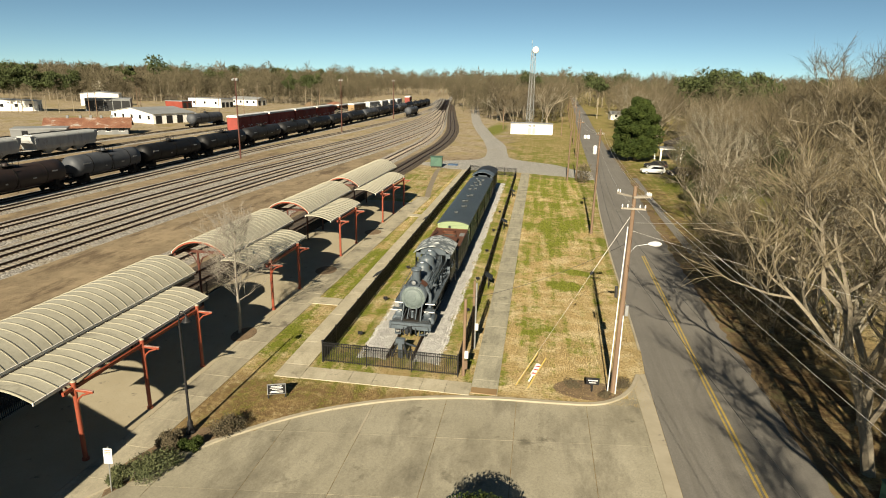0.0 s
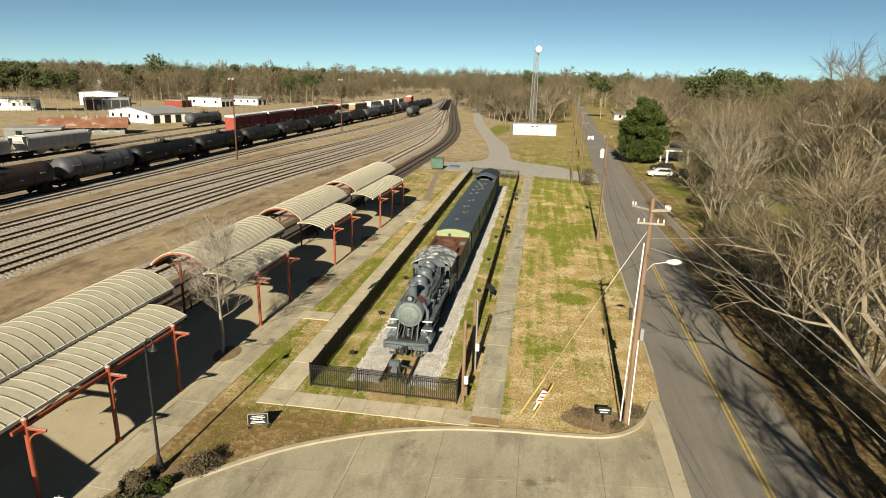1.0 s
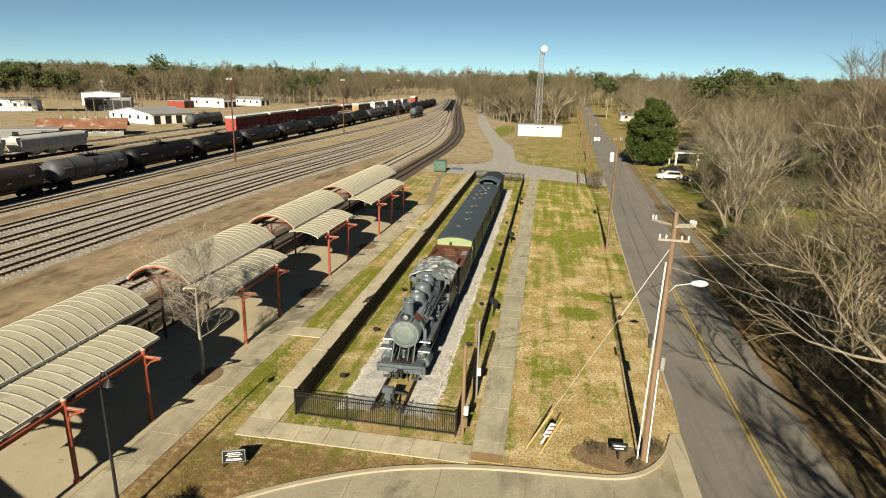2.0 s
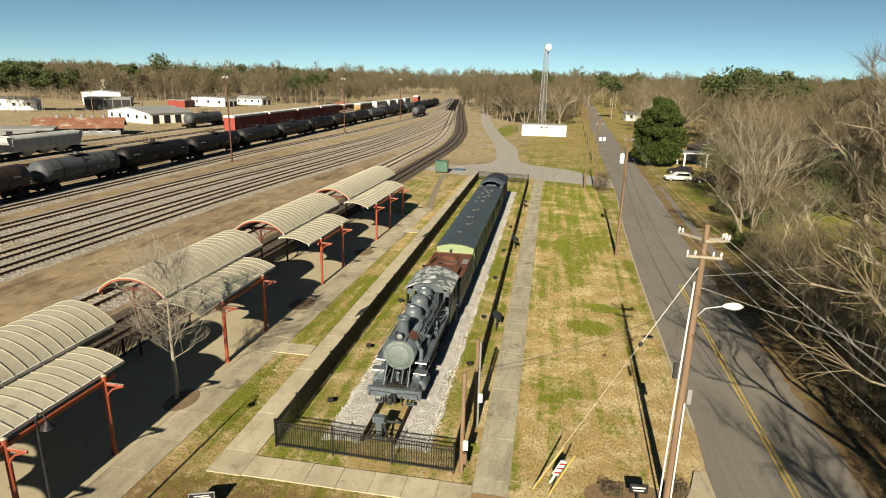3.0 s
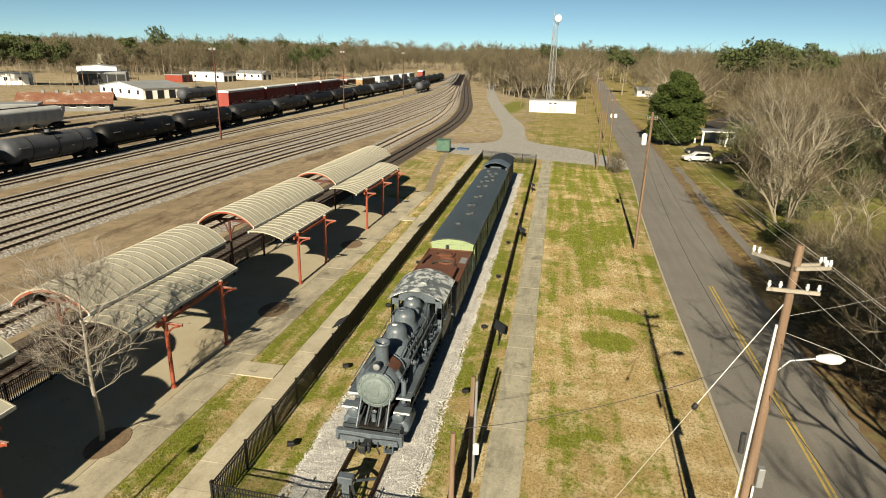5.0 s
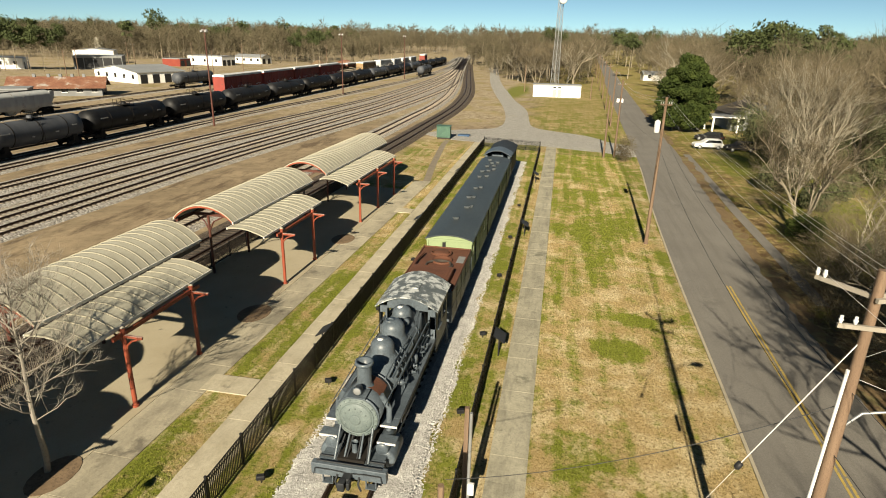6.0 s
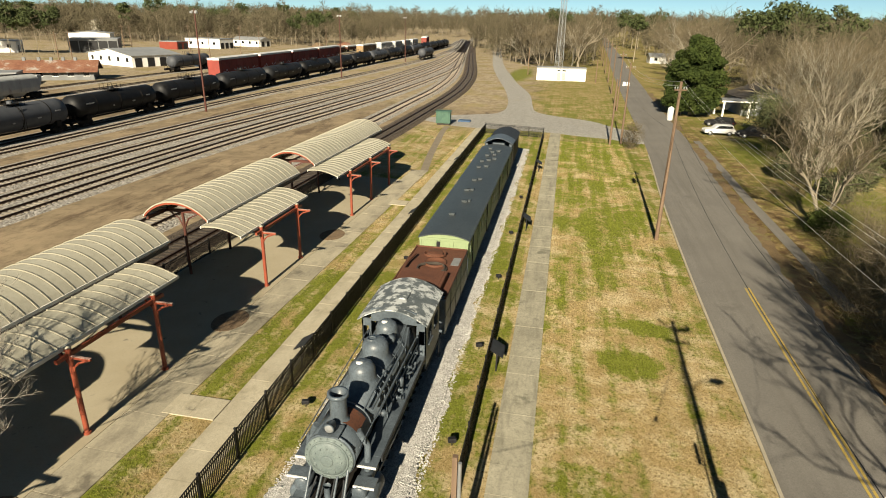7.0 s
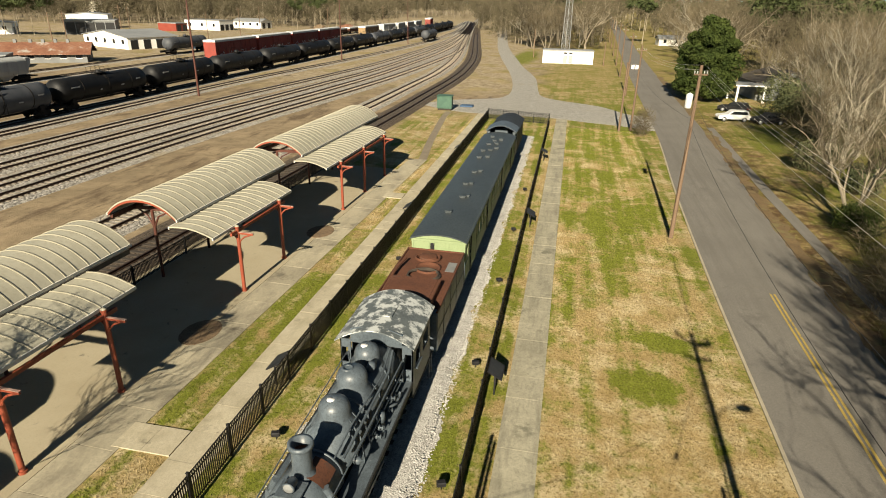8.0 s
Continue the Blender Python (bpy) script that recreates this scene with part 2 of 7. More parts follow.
RAIL = surface("rusty_rail", ((0.0206, 0.0115, 0.00733), (0.0344, 0.0193, 0.0124)), 2, 40, 0.6, metal=0.3)
GREY_PAINT = surface("weathered_grey_paint", ((0.0538, 0.0673, 0.0796), (0.0808, 0.0997, 0.116), (0.0381, 0.0471, 0.056)), 1.2, 18, 0.42, bump=0.12, stain=(0.135, 0.157, 0.168), stain_at=0.64, stain_scale=3, speckle=0.22)
FACE_PAINT = surface("chalky_grey_green_paint", ((0.087, 0.11, 0.108), (0.124, 0.152, 0.145), (0.0644, 0.078, 0.078)), 3, 22, 0.6, stain=(0.152, 0.179, 0.17), stain_at=0.6, stain_scale=4)
DARK_GREY = surface("dark_grey_paint", ((0.0184, 0.0206, 0.0229), (0.0299, 0.0321, 0.0344)), 2, 20, 0.55, bump=0.1, spec=0.15)
CAB_ROOF = surface("peeling_cab_roof", ((0.075, 0.088, 0.092), (0.105, 0.12, 0.122), (0.055, 0.062, 0.064)), 1.2, 14, 0.55, stain=(0.42, 0.44, 0.43), stain_at=0.475, stain_scale=1.9)
RUST = surface("rusted_steel", ((0.0713, 0.0261, 0.0124), (0.105, 0.0383, 0.0186), (0.0433, 0.0186, 0.0111)), 1.2, 16, 0.85, bump=0.2, stain=(0.0558, 0.0309, 0.0216), stain_at=0.58)
RUST_PALE = surface("grey_primer_patch", ((0.138, 0.143, 0.143), (0.175, 0.179, 0.179)), 3, 20, 0.7)
COACH_ROOF = surface("blue_grey_roof_paint", ((0.0344, 0.0422, 0.0459), (0.0436, 0.0528, 0.0565), (0.0275, 0.034, 0.0368)), 0.6, 9, 0.45, bump=0.1, stain=(0.078, 0.0892, 0.0915), stain_at=0.66, stain_scale=2.2)
COACH_GREEN = surface("pale_green_paint", ((0.182, 0.232, 0.119), (0.212, 0.262, 0.142), (0.157, 0.202, 0.106)), 1.0, 14, 0.55, bump=0.1, stain=(0.152, 0.182, 0.111), stain_at=0.65)
IRON = surface("black_iron", ((0.012, 0.012, 0.013), (0.02, 0.02, 0.021)), 4, 60, 0.45, spec=0.15)
RED_STEEL = surface("red_orange_painted_steel", ((0.229, 0.0528, 0.0253), (0.193, 0.0436, 0.0229), (0.165, 0.0368, 0.0206)), 1.5, 20, 0.5, stain=(0.275, 0.165, 0.129), stain_at=0.70, stain_scale=4)
BROWN_STEEL = surface("dark_red_brown_steel", ((0.0551, 0.0184, 0.0119), (0.078, 0.0253, 0.016)), 2, 20, 0.55)
FADED_RED = surface("sun_bleached_red_paint", ((0.27, 0.15, 0.12), (0.33, 0.24, 0.2)), 3, 20, 0.7, stain=(0.2, 0.05, 0.03), stain_at=0.55, stain_scale=6)
CANOPY = surface("cream_roof_sheet", ((0.305, 0.290, 0.225), (0.345, 0.33, 0.262), (0.27, 0.256, 0.198)), 0.7, 8, 0.5, bump=0.06, stain=(0.225, 0.212, 0.168), stain_at=0.60, stain_scale=0.8, speckle=0.06)
SEAM = surface("cream_seam", ((0.229, 0.215, 0.161), (0.266, 0.25, 0.193)), 2, 20, 0.5)
CANOPY_TRIM = surface("white_roof_trim", ((0.495, 0.48, 0.435), (0.555, 0.54, 0.495)), 2, 20, 0.5)
# dark brown: painted shade below the canopy vaults, and house roofs
GAP_SHADE_ROOF = surface("dark_gap_shade_and_roof", ((0.0459, 0.039, 0.0321), (0.0644, 0.0551, 0.0459)), 2, 20, 0.7)
WOOD_POLE = surface("weathered_pole_wood", ((0.115, 0.074, 0.046), (0.16, 0.108, 0.069), (0.075, 0.047, 0.03)), 1.2, 30, 0.85, bump=0.4, stretch=(6, 6, 0.5), random_tone=0.15)
PALE_WOOD = surface("weathered_arm_wood", ((0.202, 0.179, 0.143), (0.253, 0.225, 0.184)), 2, 20, 0.8)
WHITE_PLASTIC = surface("white_plastic", ((0.495, 0.495, 0.48), (0.555, 0.555, 0.54)), 2, 30, 0.45)
GALV = surface("galvanised_steel", ((0.27, 0.277, 0.277), (0.333, 0.342, 0.342)), 3, 30, 0.45, metal=0.6)
WIRE = surface("cable", ((0.02, 0.02, 0.02), (0.03, 0.03, 0.03)), 3, 30, 0.6)
PALE_WIRE = surface("bare_cable", ((0.42, 0.41, 0.38), (0.52, 0.5, 0.47)), 3, 30, 0.5)
BLACK_TANK = surface("black_tank_paint", ((0.00858, 0.00884, 0.00977), (0.0159, 0.0165, 0.0178)), 0.8, 12, 0.5, stain=(0.0367, 0.0355, 0.0337), stain_at=0.66, random_tone=0.4, spec=0.15)
GREY_TANK = surface("grey_tank_paint", ((0.0507, 0.0549, 0.0627), (0.0686, 0.0727, 0.0806)), 0.8, 12, 0.5, stain=(0.0953, 0.0953, 0.0953), stain_at=0.66, spec=0.15)
BROWN_TANK = surface("dull_brown_tank", ((0.0184, 0.0115, 0.01), (0.0275, 0.0175, 0.0146)), 0.8, 12, 0.6)
PALE_CAR = surface("pale_grey_car_paint", ((0.29, 0.30, 0.295), (0.37, 0.38, 0.37)), 0.8, 8, 0.6, stain=(0.16, 0.12, 0.09), stain_at=0.60, stain_scale=0.9, stretch=(1, 1, 0.4))
RED_CAR = surface("red_brown_car_paint", ((0.161, 0.0256, 0.0175), (0.217, 0.0361, 0.0242)), 0.6, 8, 0.65, stain=(0.105, 0.0322, 0.0242), stain_at=0.6, random_tone=0.25)
TAN_CAR = surface("tan_car_paint", ((0.193, 0.124, 0.0551), (0.229, 0.152, 0.0733)), 0.6, 8, 0.65)
CAR_ROOF = surface("bare_car_roof", ((0.506, 0.506, 0.488), (0.606, 0.606, 0.588)), 0.5, 8, 0.45, metal=0.2)
# near-black grime, with the locomotive's underside shade painted in
UNDER = surface("grimy_shaded_running_gear", ((0.011, 0.00977, 0.00858), (0.0184, 0.0159, 0.0134)), 2, 20, 0.8, spec=0.15)
BARK = surface("grey_bark", ((0.15, 0.128, 0.09), (0.21, 0.18, 0.131), (0.0975, 0.081, 0.0585)), 1.5, 12, 0.9, bump=0.4, random_tone=0.25)
YOUNG_BARK = surface("young_grey_bark", ((0.176, 0.158, 0.129), (0.223, 0.202, 0.167), (0.129, 0.114, 0.0907)), 1.5, 14, 0.9, bump=0.3)
PALE_BARK = surface("pale_bark", ((0.229, 0.204, 0.154), (0.284, 0.257, 0.2), (0.152, 0.131, 0.096)), 1.0, 10, 0.9, bump=0.3, random_tone=0.15)
TWIG = surface("brown_twigs", ((0.0863, 0.0705, 0.0435), (0.128, 0.105, 0.0675), (0.06, 0.0525, 0.03)), 0.07, 1.2, 0.95, bump=0.0, random_tone=0.3, spec=0.1)
FAR_TWIG = surface("far_brown_twigs", ((0.0735, 0.063, 0.0398), (0.112, 0.096, 0.0622), (0.051, 0.048, 0.0263)), 0.03, 0.2, 0.95, bump=0.0, spec=0.05)
LEAF = surface("dark_evergreen_leaf", ((0.0184, 0.0291, 0.00634), (0.0396, 0.0528, 0.0115), (0.0148, 0.0237, 0.00528)), 0.5, 5, 0.8, bump=0.0, random_tone=0.2, spec=0.12)
PINE = surface("pine_needles", ((0.0379, 0.0495, 0.0179), (0.0585, 0.0723, 0.0263)), 0.1, 3, 0.8, bump=0.0, spec=0.15)
DRY_SHRUB = surface("dry_brown_shrub_leaf", ((0.0597, 0.0459, 0.0253), (0.087, 0.0689, 0.039), (0.0413, 0.039, 0.016)), 1.2, 8, 0.85, bump=0.0)
SHRUB = surface("dull_shrub_leaf", ((0.042, 0.052, 0.019), (0.075, 0.082, 0.03)), 0.8, 8, 0.8, bump=0.0)
WHITE_WALL = surface("white_painted_wall", ((0.66, 0.65, 0.61), (0.74, 0.73, 0.69)), 0.4, 6, 0.7, stain=(0.55, 0.53, 0.48), stain_at=0.62)
CREAM_WALL = surface("cream_painted_wall", ((0.37, 0.344, 0.274), (0.421, 0.395, 0.319)), 0.4, 6, 0.7)
GREY_WALL = surface("grey_sheet_wall", ((0.129, 0.134, 0.134), (0.165, 0.17, 0.17)), 0.4, 6, 0.6)
GREY_ROOF = surface("grey_sheet_roof", ((0.176, 0.182, 0.182), (0.232, 0.238, 0.238)), 0.3, 6, 0.5)
RUSTY_ROOF = surface("rusty_sheet_roof", ((0.155, 0.066, 0.038), (0.21, 0.105, 0.062), (0.10, 0.043, 0.027)), 0.35, 4, 0.75, stain=(0.27, 0.245, 0.215), stain_at=0.56, stain_scale=0.35, stretch=(1.0, 1.0, 1.0), speckle=0.2)
RED_WALL = surface("red_painted_wall", ((0.165, 0.0275, 0.016), (0.193, 0.0368, 0.0206)), 0.4, 6, 0.7)
DARK_OPENING = surface("dark_interior", ((0.00915, 0.00915, 0.01), (0.0138, 0.0138, 0.0146)), 1, 10, 0.5)
GREEN_BOX = surface("green_cabinet_paint", ((0.0321, 0.078, 0.0551), (0.0459, 0.101, 0.0689)), 2, 12, 0.55)
BLUE_TARP = surface("blue_sheet", ((0.0275, 0.0597, 0.115), (0.0413, 0.078, 0.138)), 2, 12, 0.6)
GLASS = surface("dark_window_glass", ((0.00915, 0.011, 0.0138), (0.0138, 0.016, 0.0193)), 1, 10, 0.12, bump=0.0, spec=0.6)
BRIGHT_RED = surface("red_barrier_paint", ((0.229, 0.0184, 0.0115), (0.193, 0.0184, 0.0138)), 4, 30, 0.5)
LEAF_LITTER = surface("fallen_brown_leaves", ((0.11, 0.0714, 0.0321), (0.147, 0.099, 0.0436), (0.0644, 0.0459, 0.0253)), 0.9, 9, 0.95, bump=0.8, stain=(0.138, 0.115, 0.0459), stain_at=0.52, stain_scale=0.5)
MULCH = surface("brown_mulch", ((0.11, 0.075, 0.042), (0.16, 0.11, 0.064), (0.065, 0.044, 0.026)), 1.5, 10, 0.95, bump=0.8)
TRAIL = surface("trodden_dirt", ((0.15, 0.125, 0.09), (0.19, 0.16, 0.115), (0.11, 0.09, 0.065)), 1.0, 12, 0.95, bump=0.4)
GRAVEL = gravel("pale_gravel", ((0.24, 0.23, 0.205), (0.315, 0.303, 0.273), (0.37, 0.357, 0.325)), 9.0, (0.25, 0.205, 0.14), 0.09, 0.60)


def ground_material():
    """Lawn, dry grass, bare earth and yard dirt, by place."""
    mat = bpy.data.materials.new("ground_cover")
    mat.use_nodes = True
    nt = mat.node_tree
    N, link = nt.nodes, nt.links.new
    bsdf = N["Principled BSDF"]
    pos = N.new("ShaderNodeNewGeometry").outputs["Position"]
    sep = N.new("ShaderNodeSeparateXYZ")
    link(pos, sep.inputs[0])

    def nz(s, detail=4.0, roughness=0.6, dist=0.0):
        n = N.new("ShaderNodeTexNoise")
        n.inputs["Scale"].default_value, n.inputs["Detail"].default_value = s, detail
        n.inputs["Roughness"].default_value, n.inputs["Distortion"].default_value = roughness, dist
        link(pos, n.inputs["Vector"])
        return n.outputs[0]

    def rng(sock, lo, hi, a=0.0, b=1.0):
        r = N.new("ShaderNodeMapRange")
        for i, v in enumerate((lo, hi, a, b)):
            r.inputs[i + 1].default_value = v
        link(sock, r.inputs[0])
        return r.outputs[0]

    def op(kind, a, b):
        m = N.new("ShaderNodeMath")
        m.operation = kind
        for i, v in enumerate((a, b)):
            if isinstance(v, (int, float)):
                m.inputs[i].default_value = v
            else:
                link(v, m.inputs[i])
        return m.outputs[0]

    def mix(a, b, fac):
        m = N.new("ShaderNodeMix")
        m.data_type = "RGBA"
        for sock, val in ((m.inputs[6], a), (m.inputs[7], b), (m.inputs[0], fac)):
            if isinstance(val, tuple):
                sock.default_value = (*val, 1)
            else:
                link(val, sock)
        return m.outputs[2]

    fine, mid, broad = nz(7.0, 6.0, 0.8), nz(0.9, 6.0, 0.75), nz(0.22, 4.0, 0.65, 1.0)
    blades = nz(26.0, 3.0, 0.7)
    straw = mix((0.239, 0.177, 0.0741), (0.333, 0.252, 0.125), rng(mid, 0.35, 0.65))
    straw = mix(straw, (0.42, 0.355, 0.215), op("MULTIPLY", rng(nz(0.5, 5.0, 0.7), 0.47, 0.60), 0.8))
    straw = mix(straw, (0.115, 0.0804, 0.0266), rng(fine, 0.50, 0.62))
    straw = mix(straw, (0.362, 0.282, 0.144), rng(blades, 0.54, 0.70))
    green = mix((0.0938, 0.116, 0.00825), (0.15, 0.161, 0.0225), rng(mid, 0.35, 0.65))
    green = mix(green, (0.0465, 0.0555, 0.0075), rng(fine, 0.50, 0.63))
    green = mix(green, (0.24, 0.214, 0.0638), rng(blades, 0.55, 0.72))
    # mown strips run along the lawn
    strip = N.new("ShaderNodeTexNoise")
    strip.inputs["Scale"].default_value, strip.inputs["Detail"].default_value = 1.5, 4.0
    stretch = N.new("ShaderNodeMapping")
    stretch.inputs["Scale"].default_value = (1.0, 0.045, 1.0)
    link(pos, stretch.inputs[0])
    link(stretch.outputs[0], strip.inputs["Vector"])
    patch = nz(2.6, 4.0, 0.7)
    greenness = op("ADD", op("MULTIPLY", broad, 0.45), op("ADD", op("MULTIPLY", strip.outputs[0], 0.30), op("ADD", op("MULTIPLY", mid, 0.28), op("ADD", op("MULTIPLY", fine, 0.14), op("MULTIPLY", patch, 0.22)))))
    brown = mix((0.161, 0.108, 0.0482), (0.11, 0.0714, 0.0312), rng(mid, 0.38, 0.62))
    brown = mix(brown, (0.211, 0.152, 0.0733), rng(blades, 0.52, 0.75))
    lush = op("MULTIPLY", rng(sep.outputs[0], -2.6, -3.4), rng(sep.outputs[1], 30.0, 33.0))
    west = rng(sep.outputs[0], -11.8, -12.8)
    greenness = op("SUBTRACT", op("ADD", greenness, op("MULTIPLY", lush, 0.035)), op("MULTIPLY", west, rng(sep.outputs[1], 50.0, 70.0, -0.02, 0.05)))
    # the far half of the lawn is greener, the near half straw with clumps of green
    edge = op("MULTIPLY", op("SUBTRACT", nz(1.4, 5.0, 0.7), 0.5), 1.5)
    lawn_x = rng(sep.outputs[0], -1.2, -0.6)
    greenness = op("ADD", greenness, op("MULTIPLY", lawn_x, rng(sep.outputs[1], 40.0, 72.0, -0.045, 0.042)))
    for cx, cy, rx, ry, amount in ((0.9, 40.0, 1.3, 1.9, 0.12), (2.5, 41.0, 0.9, 2.2, 0.10), (3.3, 49.0, 1.7, 1.5, 0.11), (4.5, 52.9, 1.3, 1.1, 0.10), (3.0, 59.0, 1.4, 1.6, 0.07), (3.2, 67.0, 1.9, 5.0, 0.03), (5.6, 71.0, 1.8, 6.0, 0.03), (0.1, 60.0, 0.4, 6.0, 0.05)):
        v = N.new("ShaderNodeMapping")
        v.inputs["Location"].default_value = (-cx / rx, -cy / ry, 0)
        v.inputs["Scale"].default_value = (1 / rx, 1 / ry, 0)
        link(pos, v.inputs["Vector"])
        ln = N.new("ShaderNodeVectorMath")
        ln.operation = "LENGTH"
        link(v.outputs[0], ln.inputs[0])
        greenness = op("ADD", greenness, op("MULTIPLY", rng(op("ADD", ln.outputs["Value"], edge), 1.15, 0.6), amount))
    lawn = mix(straw, green, rng(greenness, 0.668, 0.765))
    front = op("MULTIPLY", rng(op("ADD", sep.outputs[1], op("MULTIPLY", mid, 2.0)), 31.2, 29.8), rng(sep.outputs[0], 8.0, 6.5))
    lawn = mix(lawn, brown, op("MULTIPLY", front, rng(patch, 0.40, 0.56, 0.35, 1.0)))
    # yard dirt west of the platforms
    dirt = mix((0.262, 0.203, 0.128), (0.185, 0.143, 0.09), rng(broad, 0.38, 0.6))
    dirt = mix(dirt, (0.108, 0.0833, 0.0528), op("MULTIPLY", rng(mid, 0.50, 0.66), 0.6))
    smear = N.new("ShaderNodeTexNoise")
    smear.inputs["Scale"].default_value, smear.inputs["Detail"].default_value, smear.inputs["Roughness"].default_value = 0.4, 6.0, 0.75
    along = N.new("ShaderNodeMapping")
    along.inputs["Scale"].default_value = (1.0, 0.25, 1.0)
    link(pos, along.inputs[0])
    link(along.outputs[0], smear.inputs["Vector"])
    dirt = mix(dirt, (0.101, 0.0733, 0.0459), rng(smear.outputs[0], 0.50, 0.62))
    dirt = mix(dirt, (0.33, 0.265, 0.178), rng(fine, 0.55, 0.8))
    wobble = op("MULTIPLY", op("SUBTRACT", nz(0.2), 0.5), 9.0)
    x = op("ADD", sep.outputs[0], wobble)
    col = mix(lawn, dirt, rng(x, -21.5, -24.0))
    sandy = op("MULTIPLY", rng(op("ADD", sep.outputs[1], wobble), 108.0, 118.0), rng(x, -2.0, -10.0))
    sandy = op("MULTIPLY", sandy, rng(nz(0.12, 4.0), 0.38, 0.5))
    col = mix(col, dirt, sandy)
    verge = op("MULTIPLY", rng(x, -7.0, -13.0), rng(op("ADD", sep.outputs[1], wobble), 126.0, 142.0))
    verge = op("MULTIPLY", verge, rng(mid, 0.62, 0.48))
    col = mix(col, mix((0.315, 0.262, 0.18), (0.225, 0.18, 0.112), rng(nz(0.5, 5.0, 0.7), 0.42, 0.6)), verge)
    # leaf litter below the woods east of the road
    litter = mix((0.124, 0.0758, 0.0321), (0.0733, 0.0459, 0.0229), rng(mid, 0.4, 0.62))
    litter = mix(litter, (0.193, 0.115, 0.0413), rng(fine, 0.55, 0.75))
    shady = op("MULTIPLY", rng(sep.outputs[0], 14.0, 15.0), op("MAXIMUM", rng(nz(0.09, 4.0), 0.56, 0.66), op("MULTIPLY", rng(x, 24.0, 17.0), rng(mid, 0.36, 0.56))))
    col = mix(col, litter, shady)
    # dry fields far off
    far = rng(sep.outputs[1], 110.0, 170.0)
    col = mix(col, mix((0.238, 0.179, 0.078), (0.165, 0.143, 0.0413), rng(broad, 0.4, 0.6)), op("MULTIPLY", op("MULTIPLY", far, 0.75), op("SUBTRACT", 1.0, sandy)))
    # green grass by the shelter and in the gardens east of the street
    for cx, cy, rx, ry, amount in ((-14.5, 214.0, 3.6, 26.0, 0.9), (-49.0, 470.0, 5.0, 70.0, 0.7), (30.0, 76.0, 8.0, 12.0, 0.6), (27.0, 106.0, 7.0, 9.0, 0.7), (36.0, 98.0, 6.0, 8.0, 0.6), (24.0, 62.0, 4.0, 6.0, 0.5)):
        v = N.new("ShaderNodeMapping")
        v.inputs["Location"].default_value = (-cx / rx, -cy / ry, 0)
        v.inputs["Scale"].default_value = (1 / rx, 1 / ry, 0)
        link(pos, v.inputs["Vector"])
        ln = N.new("ShaderNodeVectorMath")
        ln.operation = "LENGTH"
        link(v.outputs[0], ln.inputs[0])
        col = mix(col, green, op("MULTIPLY", rng(op("ADD", ln.outputs["Value"], edge), 1.2, 0.7), amount))
    link(col, bsdf.inputs["Base Color"])
    bsdf.inputs["Roughness"].default_value = 0.95
    bsdf.inputs["Specular IOR Level"].default_value = 0.15
    b = N.new("ShaderNodeBump")
    b.inputs["Strength"].default_value, b.inputs["Distance"].default_value = 0.8, 0.05
    link(fine, b.inputs["Height"])
    link(b.outputs[0], bsdf.inputs["Normal"])
    return mat


GROUND = ground_material()

# ---- ground, road, paving ----
lay("ground", [(-3500, -1500), (3500, -1500), (3500, 4500), (-3500, 4500)], -1.0, 0.0, GROUND, "mown winter lawn, straw and green, running into yard dirt", "ground")


def curve_strip(name, centre, half, z0, z1, material, label, category):
    """A flat band along a line of (x, y)."""
    pts = [Vector((*p, 0)) for p in centre]
    left, right = [], []
    for i, p in enumerate(pts):
        d = (pts[min(i + 1, len(pts) - 1)] - pts[max(i - 1, 0)]).normalized()
        s = Vector((d.y, -d.x, 0))
        left.append(p - s * half)
        right.append(p + s * half)
    g = Geo()
    n = len(pts)
    g.add([(q.x, q.y, z) for z in (z0, z1) for row in (left, right) for q in row],
          [f for i in range(n - 1) for f in ((2 * n + i, 3 * n + i, 3 * n + i + 1, 2 * n + i + 1), (i, i + 1, 2 * n + i + 1, 2 * n + i), (n + i, 3 * n + i, 3 * n + i + 1, n + i + 1))])
    return tagged(part(name, g, material), label, category, "", "structure")


def smooth_line(points, n=8):
    """Catmull-Rom through plan points."""
    pts = [Vector((*p, 0)) for p in points]
    pts = [pts[0] * 2 - pts[1]] + pts + [pts[-1] * 2 - pts[-2]]
    out = []
    for i in range(1, len(pts) - 2):
        a, b, c, d = pts[i - 1:i + 3]
        for k in range(n):
            t = k / n
            q = 0.5 * ((2 * b) + (c - a) * t + (2 * a - 5 * b + 4 * c - d) * t * t + (3 * b - a - 3 * c + d) * t ** 3)
            out.append((q.x, q.y))
    out.append((pts[-2].x, pts[-2].y))
    return out


road_line = smooth_line([(10.5, -120), (10.55, 0), (10.7, 30), (11.05, 47), (11.4, 62), (12.1, 80), (13.4, 104), (14.5, 145), (16.2, 200), (18.4, 262), (21.8, 340), (34, 670), (68, 1500)])
curve_strip("road", road_line, 3.12, -0.3, 0.02, ROAD, "worn grey asphalt street beside the lawn", "road")
for side in (-0.11, 0.11):
    curve_strip("center_line", [(x + side, y) for x, y in road_line if -20 < y < 62], 0.055, 0.015, 0.026, YELLOW, "faded double yellow centre line", "road marking")

